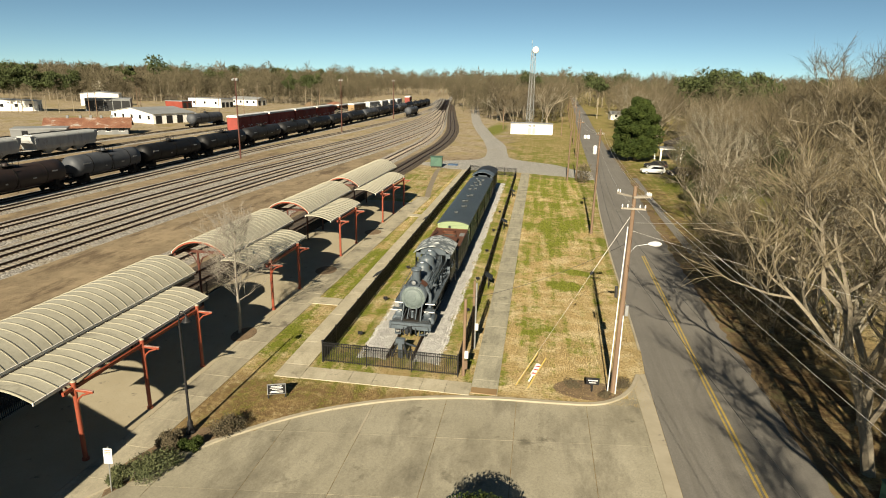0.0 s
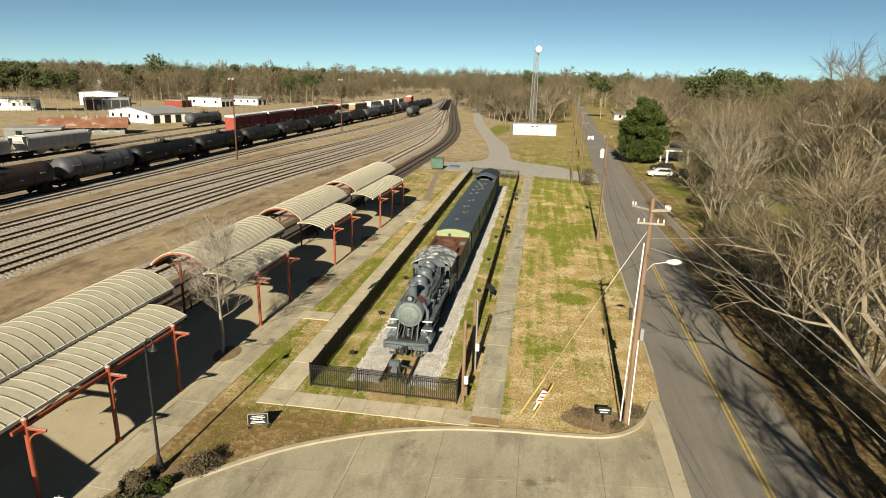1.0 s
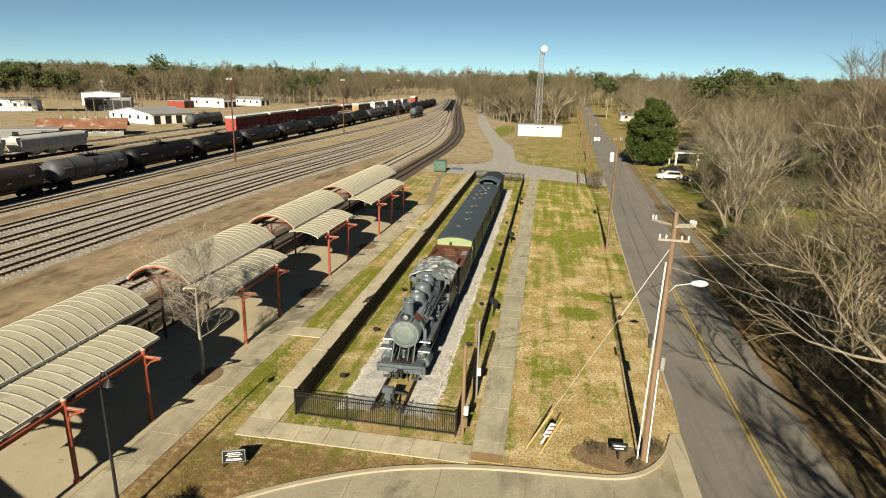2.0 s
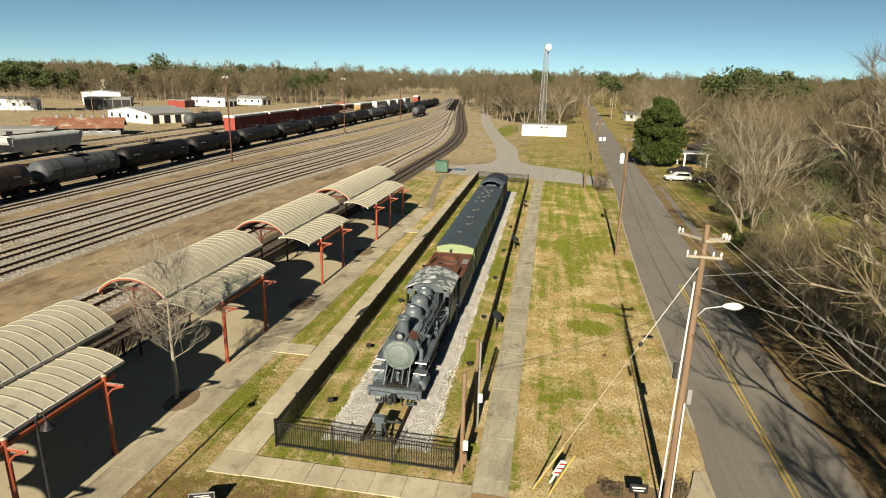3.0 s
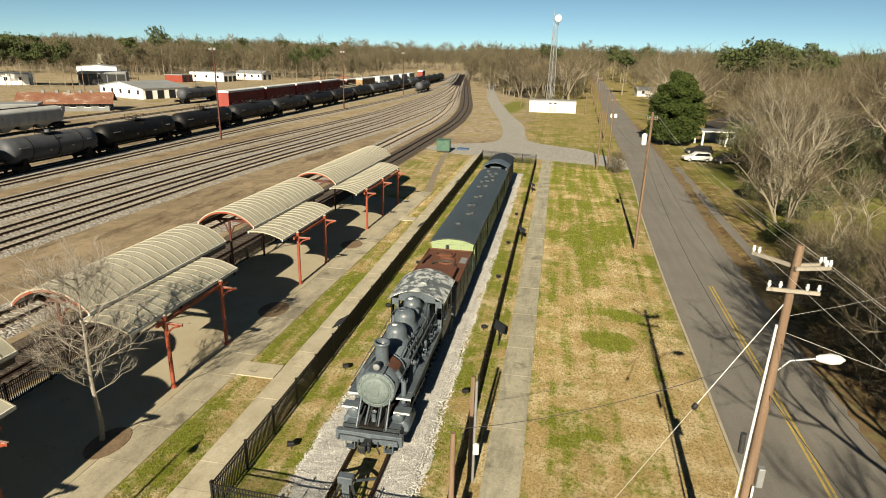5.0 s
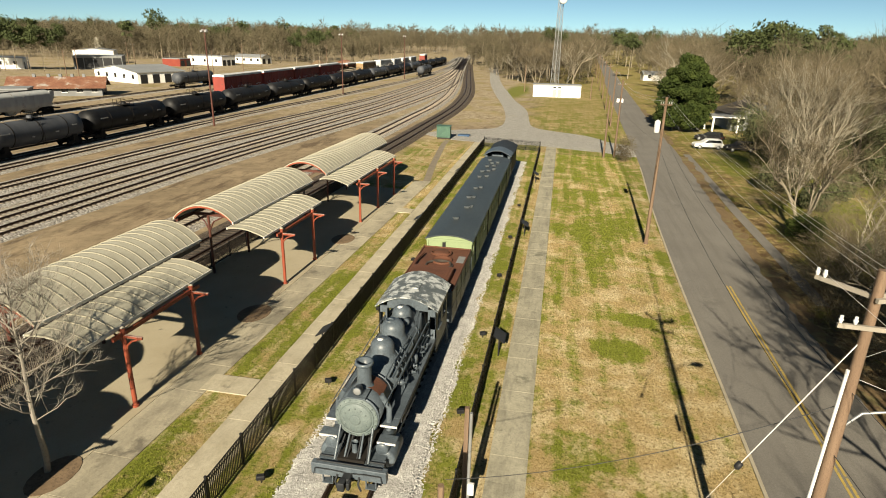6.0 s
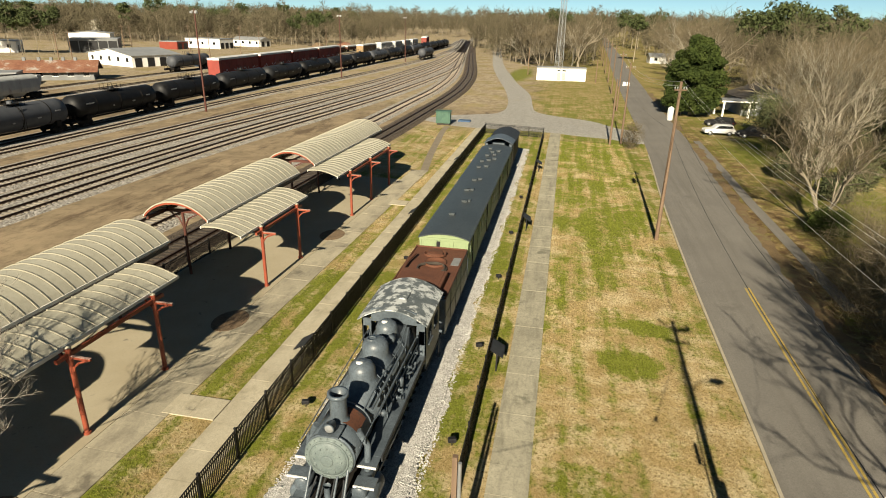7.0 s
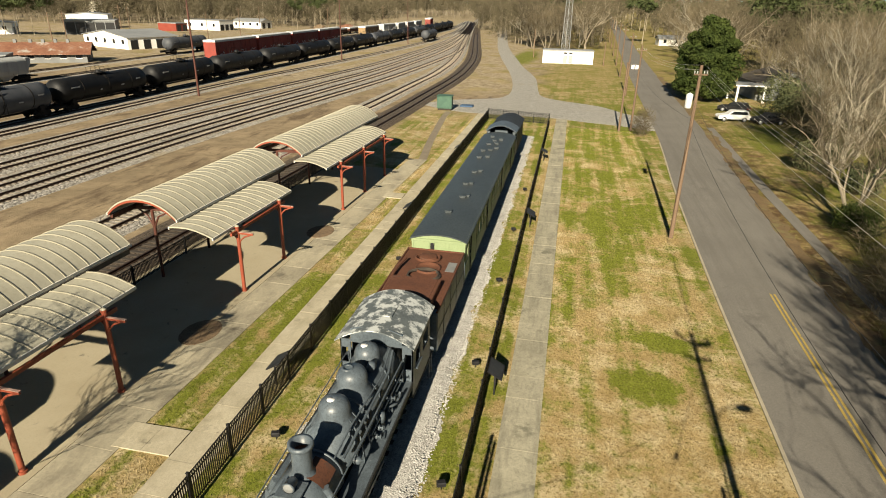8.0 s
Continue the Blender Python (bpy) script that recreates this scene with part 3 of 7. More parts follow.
curve_strip("kerb", [(x - 3.19, y) for x, y in road_line if 36 < y < 104], 0.07, -0.2, 0.05, KERB, "low worn kerb between lawn and street", "kerb")
rag = random.Random(21)
for a, b in ((22, 110), (120, 175)):
    edge = [(x, y) for x, y in smooth_line(road_line, 3) if a < y < b]
    outline = [(x + 2.95 + rag.uniform(-0.12, 0.16), y) for x, y in edge] + [(x + 4.0 + rag.uniform(-0.35, 0.35), y) for x, y in reversed(edge)]
    lay("leaf_litter", outline, -0.1, 0.026, LEAF_LITTER, "drift of fallen brown leaves along the road edge", "leaves", "stuff")

# concrete lot with its kerb
kerb_line = smooth_line([(-17.2, 17.6), (-15.9, 19.8), (-13.8, 22.8), (-12.6, 24.2), (-10.7, 25.95), (-8.7, 27.25), (-6.1, 28.5), (-3.5, 29.25), (-0.9, 29.65), (2.1, 29.85), (4.2, 30.1), (5.5, 30.9), (6.4, 32.2), (7.0, 33.9)], 5)
lot = lay("parking_lot", kerb_line + [(6.6, 33.9), (6.6, -30), (-30, -30), (-30, 8)], -0.3, -0.01, TIE, "stained concrete parking lot", "parking lot")


def kerb_y(x):
    for (xa, ya), (xb, yb) in zip(kerb_line, kerb_line[1:]):
        if xa <= x <= xb:
            return ya + (yb - ya) * (x - xa) / (xb - xa)
    return 17.0 + (x + 17.2) * 0.7 if x < -17 else 33.9


for i in range(-3, 6):
    xa, xb = -14.45 + 3.65 * (i + 1), min(-14.45 + 3.65 * (i + 2), 6.6)
    if xa >= 6.5:
        continue
    xa, xb = xa + 0.012, xb - 0.012
    for j in range(-1, 8):
        slant = 0.12
        cols = [xa + (xb - xa) * k / 6 for k in range(7)]
        lo = [29.9 - 4.35 * (j + 1) + slant * (x + 3.5) + 0.012 for x in cols]
        hi = [min(29.9 - 4.35 * j + slant * (x + 3.5) - 0.012, kerb_y(x) - 0.1) for x in cols]
        keep = [k for k in range(7) if hi[k] > lo[k] + 0.05]
        if len(keep) > 1:
            part("slab", Geo().prism([(cols[k], lo[k]) for k in keep] + [(cols[k], hi[k]) for k in reversed(keep)], -0.1, 0.012 + 0.002 * ((i + j) % 3), "z"), LOT, lot)
lay("road_edge", [(7.22, -30), (7.9, -30), (7.9, 37), (7.68, 37), (7.47, 34.2), (7.22, 20)], -0.2, 0.017, ROAD, "worn asphalt edge against the gutter", "road")
lay("gutter", [(6.6, -30), (7.2, -30), (7.2, 20), (7.45, 34.2), (7.0, 34.0), (6.6, 33.0)], -0.2, 0.028, KERB, "pale concrete gutter along the street", "gutter")
for x, y, a in ((-7.2, 26.0, 0),):
    m = tagged(part("bay_line", Geo().box(-0.05, 0.05, -1.3, 1.3, 0.0, 0.005), KERB), "worn white parking bay line", "road marking", "", "structure")
    m.matrix_world = pose(x, y, 0.017, 0, 0, a)
curve_strip("kerb", kerb_line, 0.11, -0.2, 0.11, KERB, "worn pale concrete kerb around the lawn", "kerb")


def slab_walk(name, x0, x1, y0, y1, along, pitch, material, label, z=0.05):
    """A walk of separate cast slabs over a recessed bed."""
    bed = tagged(part(name, Geo().box(x0 + 0.01, x1 - 0.01, y0 + 0.01, y1 - 0.01, -0.15, z - 0.03), TIE), label, "walkway", "", "structure")
    w, h = (x1 - x0, pitch) if along == "y" else (pitch, y1 - y0)
    n = max(1, round((y1 - y0 if along == "y" else x1 - x0) / pitch))
    w, h = (w, (y1 - y0) / n) if along == "y" else ((x1 - x0) / n, h)
    data = Geo().box(-w / 2 + 0.008, w / 2 - 0.008, -h / 2 + 0.008, h / 2 - 0.008, -0.08, 0).mesh("slab", material)
    for i in range(n):
        ob = new("slab", data)
        ob.parent = bed
        ob.location = ((x0 + x1) / 2, y0 + h * (i + 0.5), z + 0.006 * math.sin(i * 2.3)) if along == "y" else (x0 + w * (i + 0.5), (y0 + y1) / 2, z + 0.006 * math.sin(i * 1.7))
    return bed


# ---- platforms ----
STATION = pose(-18.85, 0, 0, 0, 0, -1.35)


def st(x, y):
    p = STATION @ Vector((x, y, 0))
    return (p.x, p.y)


lay("platform", [st(-6.6, -40), st(0.55, -40), st(0.55, 80), st(-6.6, 80)], -0.3, 0.02, PLATFORM, "tan paved platform under the canopies", "platform")

apron = lay("platform_apron", [st(0.56, -40), st(2.35, -40), st(2.35, 86), st(0.56, 86)], -0.3, -0.01, TIE, "grey concrete apron beside the platform", "platform")
apron_slab = Geo().box(0.0, 1.77, -1.14, 1.14, -0.08, 0).mesh("slab", APRON, 0.006)
for i in range(50):
    ob = new("slab", apron_slab)
    ob.parent = apron
    ob.matrix_local = STATION @ pose(0.57, -38 + 2.3 * i + 8.5, 0.024 + 0.003 * (i % 3))

# ---- railway tracks ----
def track(name, points, label, ballast=YARD_BALLAST, ballast_half=2.0, ties=True, height=0.0, tie_material=YARD_TIE):
    """Two rails on ties over a ballast bed."""
    line = smooth_line(points, 10)
    root = thing(name, Matrix(), label, "railway track", "yard tracks", "structure")
    pts = [Vector((*p, 0)) for p in line]
    normals = []
    for i, p in enumerate(pts):
        d = (pts[min(i + 1, len(pts) - 1)] - pts[max(i - 1, 0)]).normalized()
        normals.append(Vector((d.y, -d.x, 0)))
    for side in (-0.755, 0.755):
        g = Geo()
        n = len(pts)
        sec = [(-0.15, 0.09), (-0.15, 0.13), (-0.05, 0.16), (-0.06, 0.27), (0.06, 0.27), (0.05, 0.16), (0.15, 0.13), (0.15, 0.09)]
        m = len(sec)
        g.add([pts[i] + normals[i] * (side + a) + Vector((0, 0, z + height)) for i in range(n) for a, z in sec],
              [(i * m + k, i * m + (k + 1) % m, (i + 1) * m + (k + 1) % m, (i + 1) * m + k) for i in range(n - 1) for k in range(m)])
        part("rail", g, RAIL, root)
    if ballast:
        g = Geo()
        prof = [(-ballast_half - 0.5, -0.05), (-ballast_half + 0.3, 0.09), (ballast_half - 0.3, 0.09), (ballast_half + 0.5, -0.05)]
        g.add([pts[i] + normals[i] * a + Vector((0, 0, z + height)) for i in range(len(pts)) for a, z in prof],
              [(i * 4 + k, i * 4 + k + 1, (i + 1) * 4 + k + 1, (i + 1) * 4 + k) for i in range(len(pts) - 1) for k in range(3)])
        part("ballast_bed", g, ballast, root)
        for side in (-0.755, 0.755):
            g = Geo()
            g.add([pts[i] + normals[i] * (side + a) + Vector((0, 0, 0.096 + height)) for i in range(len(pts)) for a in (-0.24, 0.24)],
                  [(i * 2, i * 2 + 1, i * 2 + 3, i * 2 + 2) for i in range(len(pts) - 1)])
            part("stained_strip", g, STAINED_BALLAST, root, "ballast stained dark by rust and oil")
    if ties:
        g, rng, left = Geo(), random.Random(len(name) + int(points[0][0])), 0.0
        for i in range(len(pts) - 1):
            seg = (pts[i + 1] - pts[i]).length
            d = (pts[i + 1] - pts[i]).normalized()
            while left < seg:
                c = pts[i] + d * left
                s = normals[i]
                if c.y < 330:
                    g.beam(c - s * (1.28 + rng.uniform(-.04, .04)) + Vector((0, 0, 0.06 + height)), c + s * (1.28 + rng.uniform(-.04, .04)) + Vector((0, 0, 0.06 + height + rng.uniform(0, .02))), 0.24, 0.12)
                left += 0.56
            left -= seg
        tagged(part("ties", g, tie_material, root), "", "", "", "stuff")
    return root


track("track", [(-28.6, -30), (-27.6, 10), (-26.9, 40), (-25.8, 75), (-24.9, 107), (-24.7, 130), (-24.6, 150), (-25.6, 172), (-29.8, 211), (-43.2, 299), (-63.5, 438), (-88, 640)], "main line track on dark ballast beside the platform", MAIN_BALLAST, tie_material=TIE)
track("track", [(-33.6, -30), (-32.8, 10), (-32.0, 40), (-31.1, 75), (-30.4, 107), (-30.3, 140), (-30.6, 165), (-34.6, 209), (-50.5, 321), (-74, 493), (-97, 680)], "second main track curving away to the woods")
track("track", [(-45.5, -30), (-44.6, 20), (-43.4, 62), (-42.6, 84), (-41.4, 100), (-39.4, 120), (-37.2, 150), (-36.4, 195), (-38.5, 235), (-52, 330)], "yard track on pale ballast")
track("track", [(-49.5, -30), (-48.3, 20), (-46.8, 66), (-45.9, 84), (-44.5, 105), (-42.6, 127), (-41.0, 165), (-42.6, 238), (-54, 340), (-76, 500)], "yard track on pale ballast")
track("track", [(-54.5, -30), (-53, 20), (-51.2, 70), (-49.6, 95), (-47.8, 112), (-46.1, 137), (-44.6, 172), (-47, 260), (-58, 360), (-80, 520)], "yard track on pale ballast")
track("track", [(-58, -30), (-57, 20), (-55.5, 75), (-54.2, 100), (-52.6, 122), (-50.3, 148), (-48.5, 185), (-50.5, 271), (-61, 370), (-84, 530)], "yard track on pale ballast")
track("track", [(-64, -30), (-63.4, 40), (-62.8, 88), (-62.6, 120), (-61.8, 142), (-58.5, 190), (-57, 255), (-59, 310), (-66, 390), (-88, 540)], "yard track in front of the tank cars")
TANK_X = [(-66.5, 0), (-66.9, 60), (-67.4, 100), (-68.0, 140), (-68.4, 200), (-68.8, 260), (-69.5, 330), (-72, 400), (-84, 500)]
track("track", TANK_X, "yard track under the tank train")
for x in (-73.5, -78, -83, -88.5):
    track("track", [(x, 20), (x - 0.5, 130), (x - 0.5, 260), (x + 1.5, 340), (x - 4, 430)], "rusty yard track on dark grimy ballast", MAIN_BALLAST, 1.5, tie_material=TIE)
track("track", [(-96.5, 20), (-96.8, 140), (-97, 280), (-95, 360), (-98, 450)], "yard track under the box cars")
track("track", [(-107, 90), (-107, 200), (-103, 300), (-100, 380)], "yard track on pale ballast")
# display track
display = thing("display_track", Matrix(), "short display track on white ballast inside the fence", "railway track", "", "structure")
for x in (-7.80, -6.28):
    part("rail", Geo().box(x - 0.035, x + 0.035, 33.0, 98, 0.12, 0.27).box(x - 0.07, x + 0.07, 33.0, 98, 0.10, 0.125), RAIL, display)
for a, b in ((-9.42, -7.86), (-6.22, -4.85)):
    g = Geo()
    ny = 420
    rng = random.Random(5)
    rows = []
    for j in range(ny + 1):
        y = 32.9 + 66.0 * j / ny
        w = [rng.uniform(-0.07, 0.07) + 0.14 * math.sin(y * 0.9 + a) + 0.1 * math.sin(y * 2.3) for _ in range(2)]
        xs = [a + (w[0] if a < -8 else 0) - (0.12 if a < -8 else 0), a + 0.3, (a + b) / 2, b - 0.3, b + (w[1] + 0.12 if b > -5 else 0)]
        rows += [(xs[0], y, 0.0), (xs[1], y, 0.09 + rng.uniform(-.008, .008)), (xs[2], y, 0.11 + rng.uniform(-.008, .008)), (xs[3], y, 0.09 + rng.uniform(-.008, .008)), (xs[4], y, 0.0)]
    g.add(rows, [(j * 5 + k, j * 5 + k + 1, (j + 1) * 5 + k + 1, (j + 1) * 5 + k) for j in range(ny) for k in range(4)])
    part("ballast_bed", g, BALLAST, display, "strip of white crushed stone")
stones, rng = Geo(), random.Random(9)
for k in range(9000):
    side = rng.choice((-1, 1))
    x = (-9.5 - rng.gauss(0, 0.09)) if side < 0 and rng.random() < 0.6 else (-4.75 + rng.gauss(0, 0.09)) if rng.random() < 0.6 else rng.choice((rng.uniform(-9.5, -8.0), rng.uniform(-6.1, -4.9)))
    y, s = 32.9 + 66 * rng.random() ** 1.6, rng.uniform(0.02, 0.05)
    z = 0.1 if -9.3 < x < -4.8 else 0.01
    q = [(x + rng.uniform(-s, s) * 0.4 + dx * s, y + dy * s, z + dz * s) for dx, dy, dz in ((1, 0, .2), (-1, .2, .1), (.1, 1, 0), (0, -1, .2), (.1, .1, .9))]
    stones.add(q, [(0, 2, 4), (2, 1, 4), (1, 3, 4), (3, 0, 4)])
tagged(part("stones", stones, BALLAST, display), "", "", "", "stuff")
tie_data = Geo().box(-1.3, 1.3, -0.12, 0.12, -0.1, 0.03).mesh("tie", TIE)
for i in range(60):
    ob = new("tie", tie_data)
    ob.parent, ob.location = display, (-7.04, 37.9 + i * 0.6, 0.0)


# ---- rolling stock ----
def wheelset(root, y, r, name="wheel"):
    data = Geo().lathe((0, 0, 0), (1, 0, 0), [(-0.06, r * 0.2), (-0.06, r), (-0.02, r), (-0.02, r + 0.03), (0.0, r + 0.03), (0.02, r * 0.85), (0.05, r * 0.8), (0.05, r * 0.3), (0.09, 0.08), (0.09, 0)], 20)
    mesh = data.mesh(name, UNDER)
    for s in (-1, 1):
        w = part(name, mesh, None, root)
        w.matrix_local = pose(s * 0.76, y, r + 0.25, 0, 0, 0 if s > 0 else 180)


def truck(root, y, wheel=0.46, base=0.9):
    g = Geo()
    for s in (-1, 1):
        g.prism([(y - base - 0.35, 0.62), (y - base - 0.3, 0.85), (y - 0.4, 1.0), (y + 0.4, 1.0), (y + base + 0.3, 0.85), (y + base + 0.35, 0.62), (y + 0.45, 0.4), (y - 0.45, 0.4)], s * 0.92 - 0.07, s * 0.92 + 0.07, "x")
    g.box(-1.1, 1.1, y - 0.2, y + 0.2, 0.7, 1.02)
    part("truck_frame", g, UNDER, root)
    for d in (-base, base):
        wheelset(root, y + d, wheel)


def tank_car(length, paint, label):
    root = thing("tank_car", Matrix(), label, "tank car", "tank train")
    L = length / 2 - 0.6
    r = 1.58
    z = 2.82
    g = Geo().lathe((0, -L, z), (0, 1, 0), [(0, 0.0), (0.06, 0.55), (0.22, 1.0), (0.45, 1.36), (0.75, r)] + [(2 * L * i / 8, r) for i in range(1, 8)] + [(2 * L - 0.75, r), (2 * L - 0.45, 1.3), (2 * L - 0.22, 1.0), (2 * L - 0.06, 0.55), (2 * L, 0.0)], 28)
    part("tank", g, paint, root)
    for y in (-L * 0.55, 0, L * 0.55):
        part("tank_band", Geo().lathe((0, y - 0.06, z), (0, 1, 0), [(0, r), (0, r + 0.025), (0.12, r + 0.025), (0.12, r)], 28), UNDER, root)
    g = Geo()
    for s in (-1, 1):
        g.box(-1.45, 1.45, s * (L + 0.15) - 0.45, s * (L + 0.15) + 0.45, 0.95, 1.2)
        g.box(-0.25, 0.25, s * (L + 0.1) - 2.4, s * (L + 0.1) + 0.4, 0.85, 1.35)
        g.box(-1.3, 1.3, s * (L - 2.2) - 0.35, s * (L - 2.2) + 0.35, 1.0, 1.75)
    g.box(-0.12, 0.12, -L, L, 0.95, 1.15)
    part("underframe", g, UNDER, root)
    part("top_walkway", Geo().box(-0.75, 0.75, -1.3, 1.3, z + r + 0.10, z + r + 0.14), UNDER, root)
    for x in (-0.75, 0.75):
        g = Geo()
        for y in (-1.3, -0.45, 0.45, 1.3):
            g.beam((x, y, z + r - 0.3), (x, y, z + r + 0.9), 0.04, 0.04)
        g.beam((x, -1.3, z + r + 0.9), (x, 1.3, z + r + 0.9), 0.04, 0.04)
        part("handrail", g, UNDER, root)
    part("manway", Geo().lathe((0, 0, z + r - 0.1), (0, 0, 1), [(0, 0.36), (0.5, 0.36), (0.55, 0.3), (0.6, 0)], 16), paint, root)
    for s in (-1, 1):
        g = Geo()
        for o in (-0.22, 0.22):
            g.tube([(s * 1.2, o, z + r - 0.15), (s * 1.56, o, z), (s * 1.5, o, 1.1)], 0.025, 5)
        for k in range(8):
            a = radians(-35 + 13 * k)
            g.beam((s * 1.56 * math.cos(a), -0.22, z + 1.56 * math.sin(a)), (s * 1.56 * math.cos(a), 0.22, z + 1.56 * math.sin(a)), 0.03, 0.03)
        part("ladder", g, UNDER, root)
    for s in (-1, 1):
        for y0, w0, z0 in ((-L * 0.72, 1.5, 3.25), (L * 0.7, 0.9, 3.1), (L * 0.3, 0.6, 2.6), (-L * 0.2, 0.35, 2.45)):
            part("stencil_bar", Geo().box(s * 1.58 - 0.02, s * 1.58 + 0.02, y0 - w0 / 2, y0 + w0 / 2, z0 - 0.09, z0 + 0.06), GALV, root)
    for s in (-1, 1):
        g = Geo()
        g.beam((-1.4, s * (L + 0.55), 2.1), (1.4, s * (L + 0.55), 2.1), 0.05, 0.05)
        for x in (-1.4, -0.5, 0.5, 1.4):
            g.beam((x, s * (L + 0.55), 1.15), (x, s * (L + 0.55), 2.1), 0.05, 0.05)
        part("end_rail", g, UNDER, root)
        truck(root, s * (L - 1.9))
    return root


def line_x(points, y):
    for (x0, y0), (x1, y1) in zip(points, points[1:]):
        if y0 <= y <= y1:
            return x0 + (x1 - x0) * (y - y0) / (y1 - y0), math.degrees(math.atan2(x0 - x1, y1 - y0))
    return points[-1][0], 0


black_car = tank_car(19.0, BLACK_TANK, "black railway tank car standing in a long train")
grey_car = tank_car(19.0, GREY_TANK, "grey railway tank car with a dirty top")
brown_car = tank_car(19.0, BROWN_TANK, "dull brown railway tank car")
used = {}
short_car = tank_car(16.4, GREY_TANK, "grey railway tank car with a pale dirty end")
short_car.matrix_world = pose(-67.2, 85.3, 0)
for k in range(18):
    if k == 2:
        continue
    y = 102.9 + 19.6 * (k - 3) if k > 2 else 47.8 + 19.5 * k
    proto = brown_car if k in (0, 1) else grey_car if k in (10, 13) else black_car
    x, turn = line_x(TANK_X, y)
    m = pose(x, y, 0, 0, 0, turn)
    if proto.name not in used:
        used[proto.name] = True
        proto.matrix_world = m
    else:
        copy_thing(proto, m)
copy_thing(grey_car, pose(-107, 183, 0))
copy_thing(grey_car, pose(-57.3, 270, 0, 0, 0, 1))


def box_car(length, height, paint, label, ribs=True, name="box_car", group="box cars"):
    root = thing(name, Matrix(), label, "freight car", group)
    L = length / 2 - 0.5
    part("body", Geo().box(-1.5, 1.5, -L, L, 1.1, height), paint, root, "", 0.03)
    part("roof", Geo().prism([(-1.6, height - 0.4), (-1.6, height + 0.06), (0, height + 0.28), (1.6, height + 0.06), (1.6, height - 0.4)], -L - 0.05, L + 0.05), CAR_ROOF, root, "pale bare metal roof")
    n = int(length / 1.25)
    for s in (-1, 1):
        rib = Geo().box(s * 1.5 - 0.07, s * 1.5 + 0.07, -0.06, 0.06, 1.1, height - 0.45).mesh("side_rib", paint)
        for k in range(n + 1):
            y = -L + 2 * L * k / n
            if abs(y) > 1.7:
                part("side_rib", rib, None, root).location = (0, y, 0)
        part("sliding_door", Geo().box(s * 1.5 - 0.09, s * 1.5 + 0.09, -1.5, 1.5, 1.2, height - 0.15), paint, root, "", 0.02)
    if ribs:
        rs = random.Random(int(length * 10))
        for s in (-1, 1):
            for k in range(4):
                y0 = -L + 2 * L * (k + 0.3) / 4
                pts = [(s * 1.595, y0 + 0.45 * j + rs.uniform(-0.3, 0.3), rs.uniform(1.5, 2.5)) for j in range(7)]
                part("scrawl", Geo().tube(pts, 0.05, 4), CAR_ROOF, root)
    part("underframe", Geo().box(-0.5, 0.5, -L - 0.5, L + 0.5, 0.8, 1.1).box(-1.4, 1.4, -L, L, 0.95, 1.1), UNDER, root)
    for s in (-1, 1):
        truck(root, s * (L - 2.0))
    return root


red = box_car(21.6, 5.1, RED_CAR, "red-brown railway box car with scrawled lower sides")
red.matrix_world = pose(-86.2, 171.6, 0, 0, 0, 1)
for y in (193.6, 215.6, 237.6):
    copy_thing(red, pose(-86.2 - (y - 171) * 0.017, y, 0, 0, 0, 1))
copy_thing(red, pose(-88, 402, 0, 0, 0, 8))
tan = box_car(20.0, 4.2, TAN_CAR, "tan railway freight car far up the yard")
tan.matrix_world = pose(-89, 290, 0)
pale = box_car(17.0, 4.4, PALE_CAR, "pale grey freight car far up the yard")
pale.matrix_world = pose(-87.6, 312, 0, 0, 0, -3)
for y in (331, 350, 369):
    copy_thing(pale, pose(-87 - (y - 330) * 0.02, y, 0, 0, 0, 3))


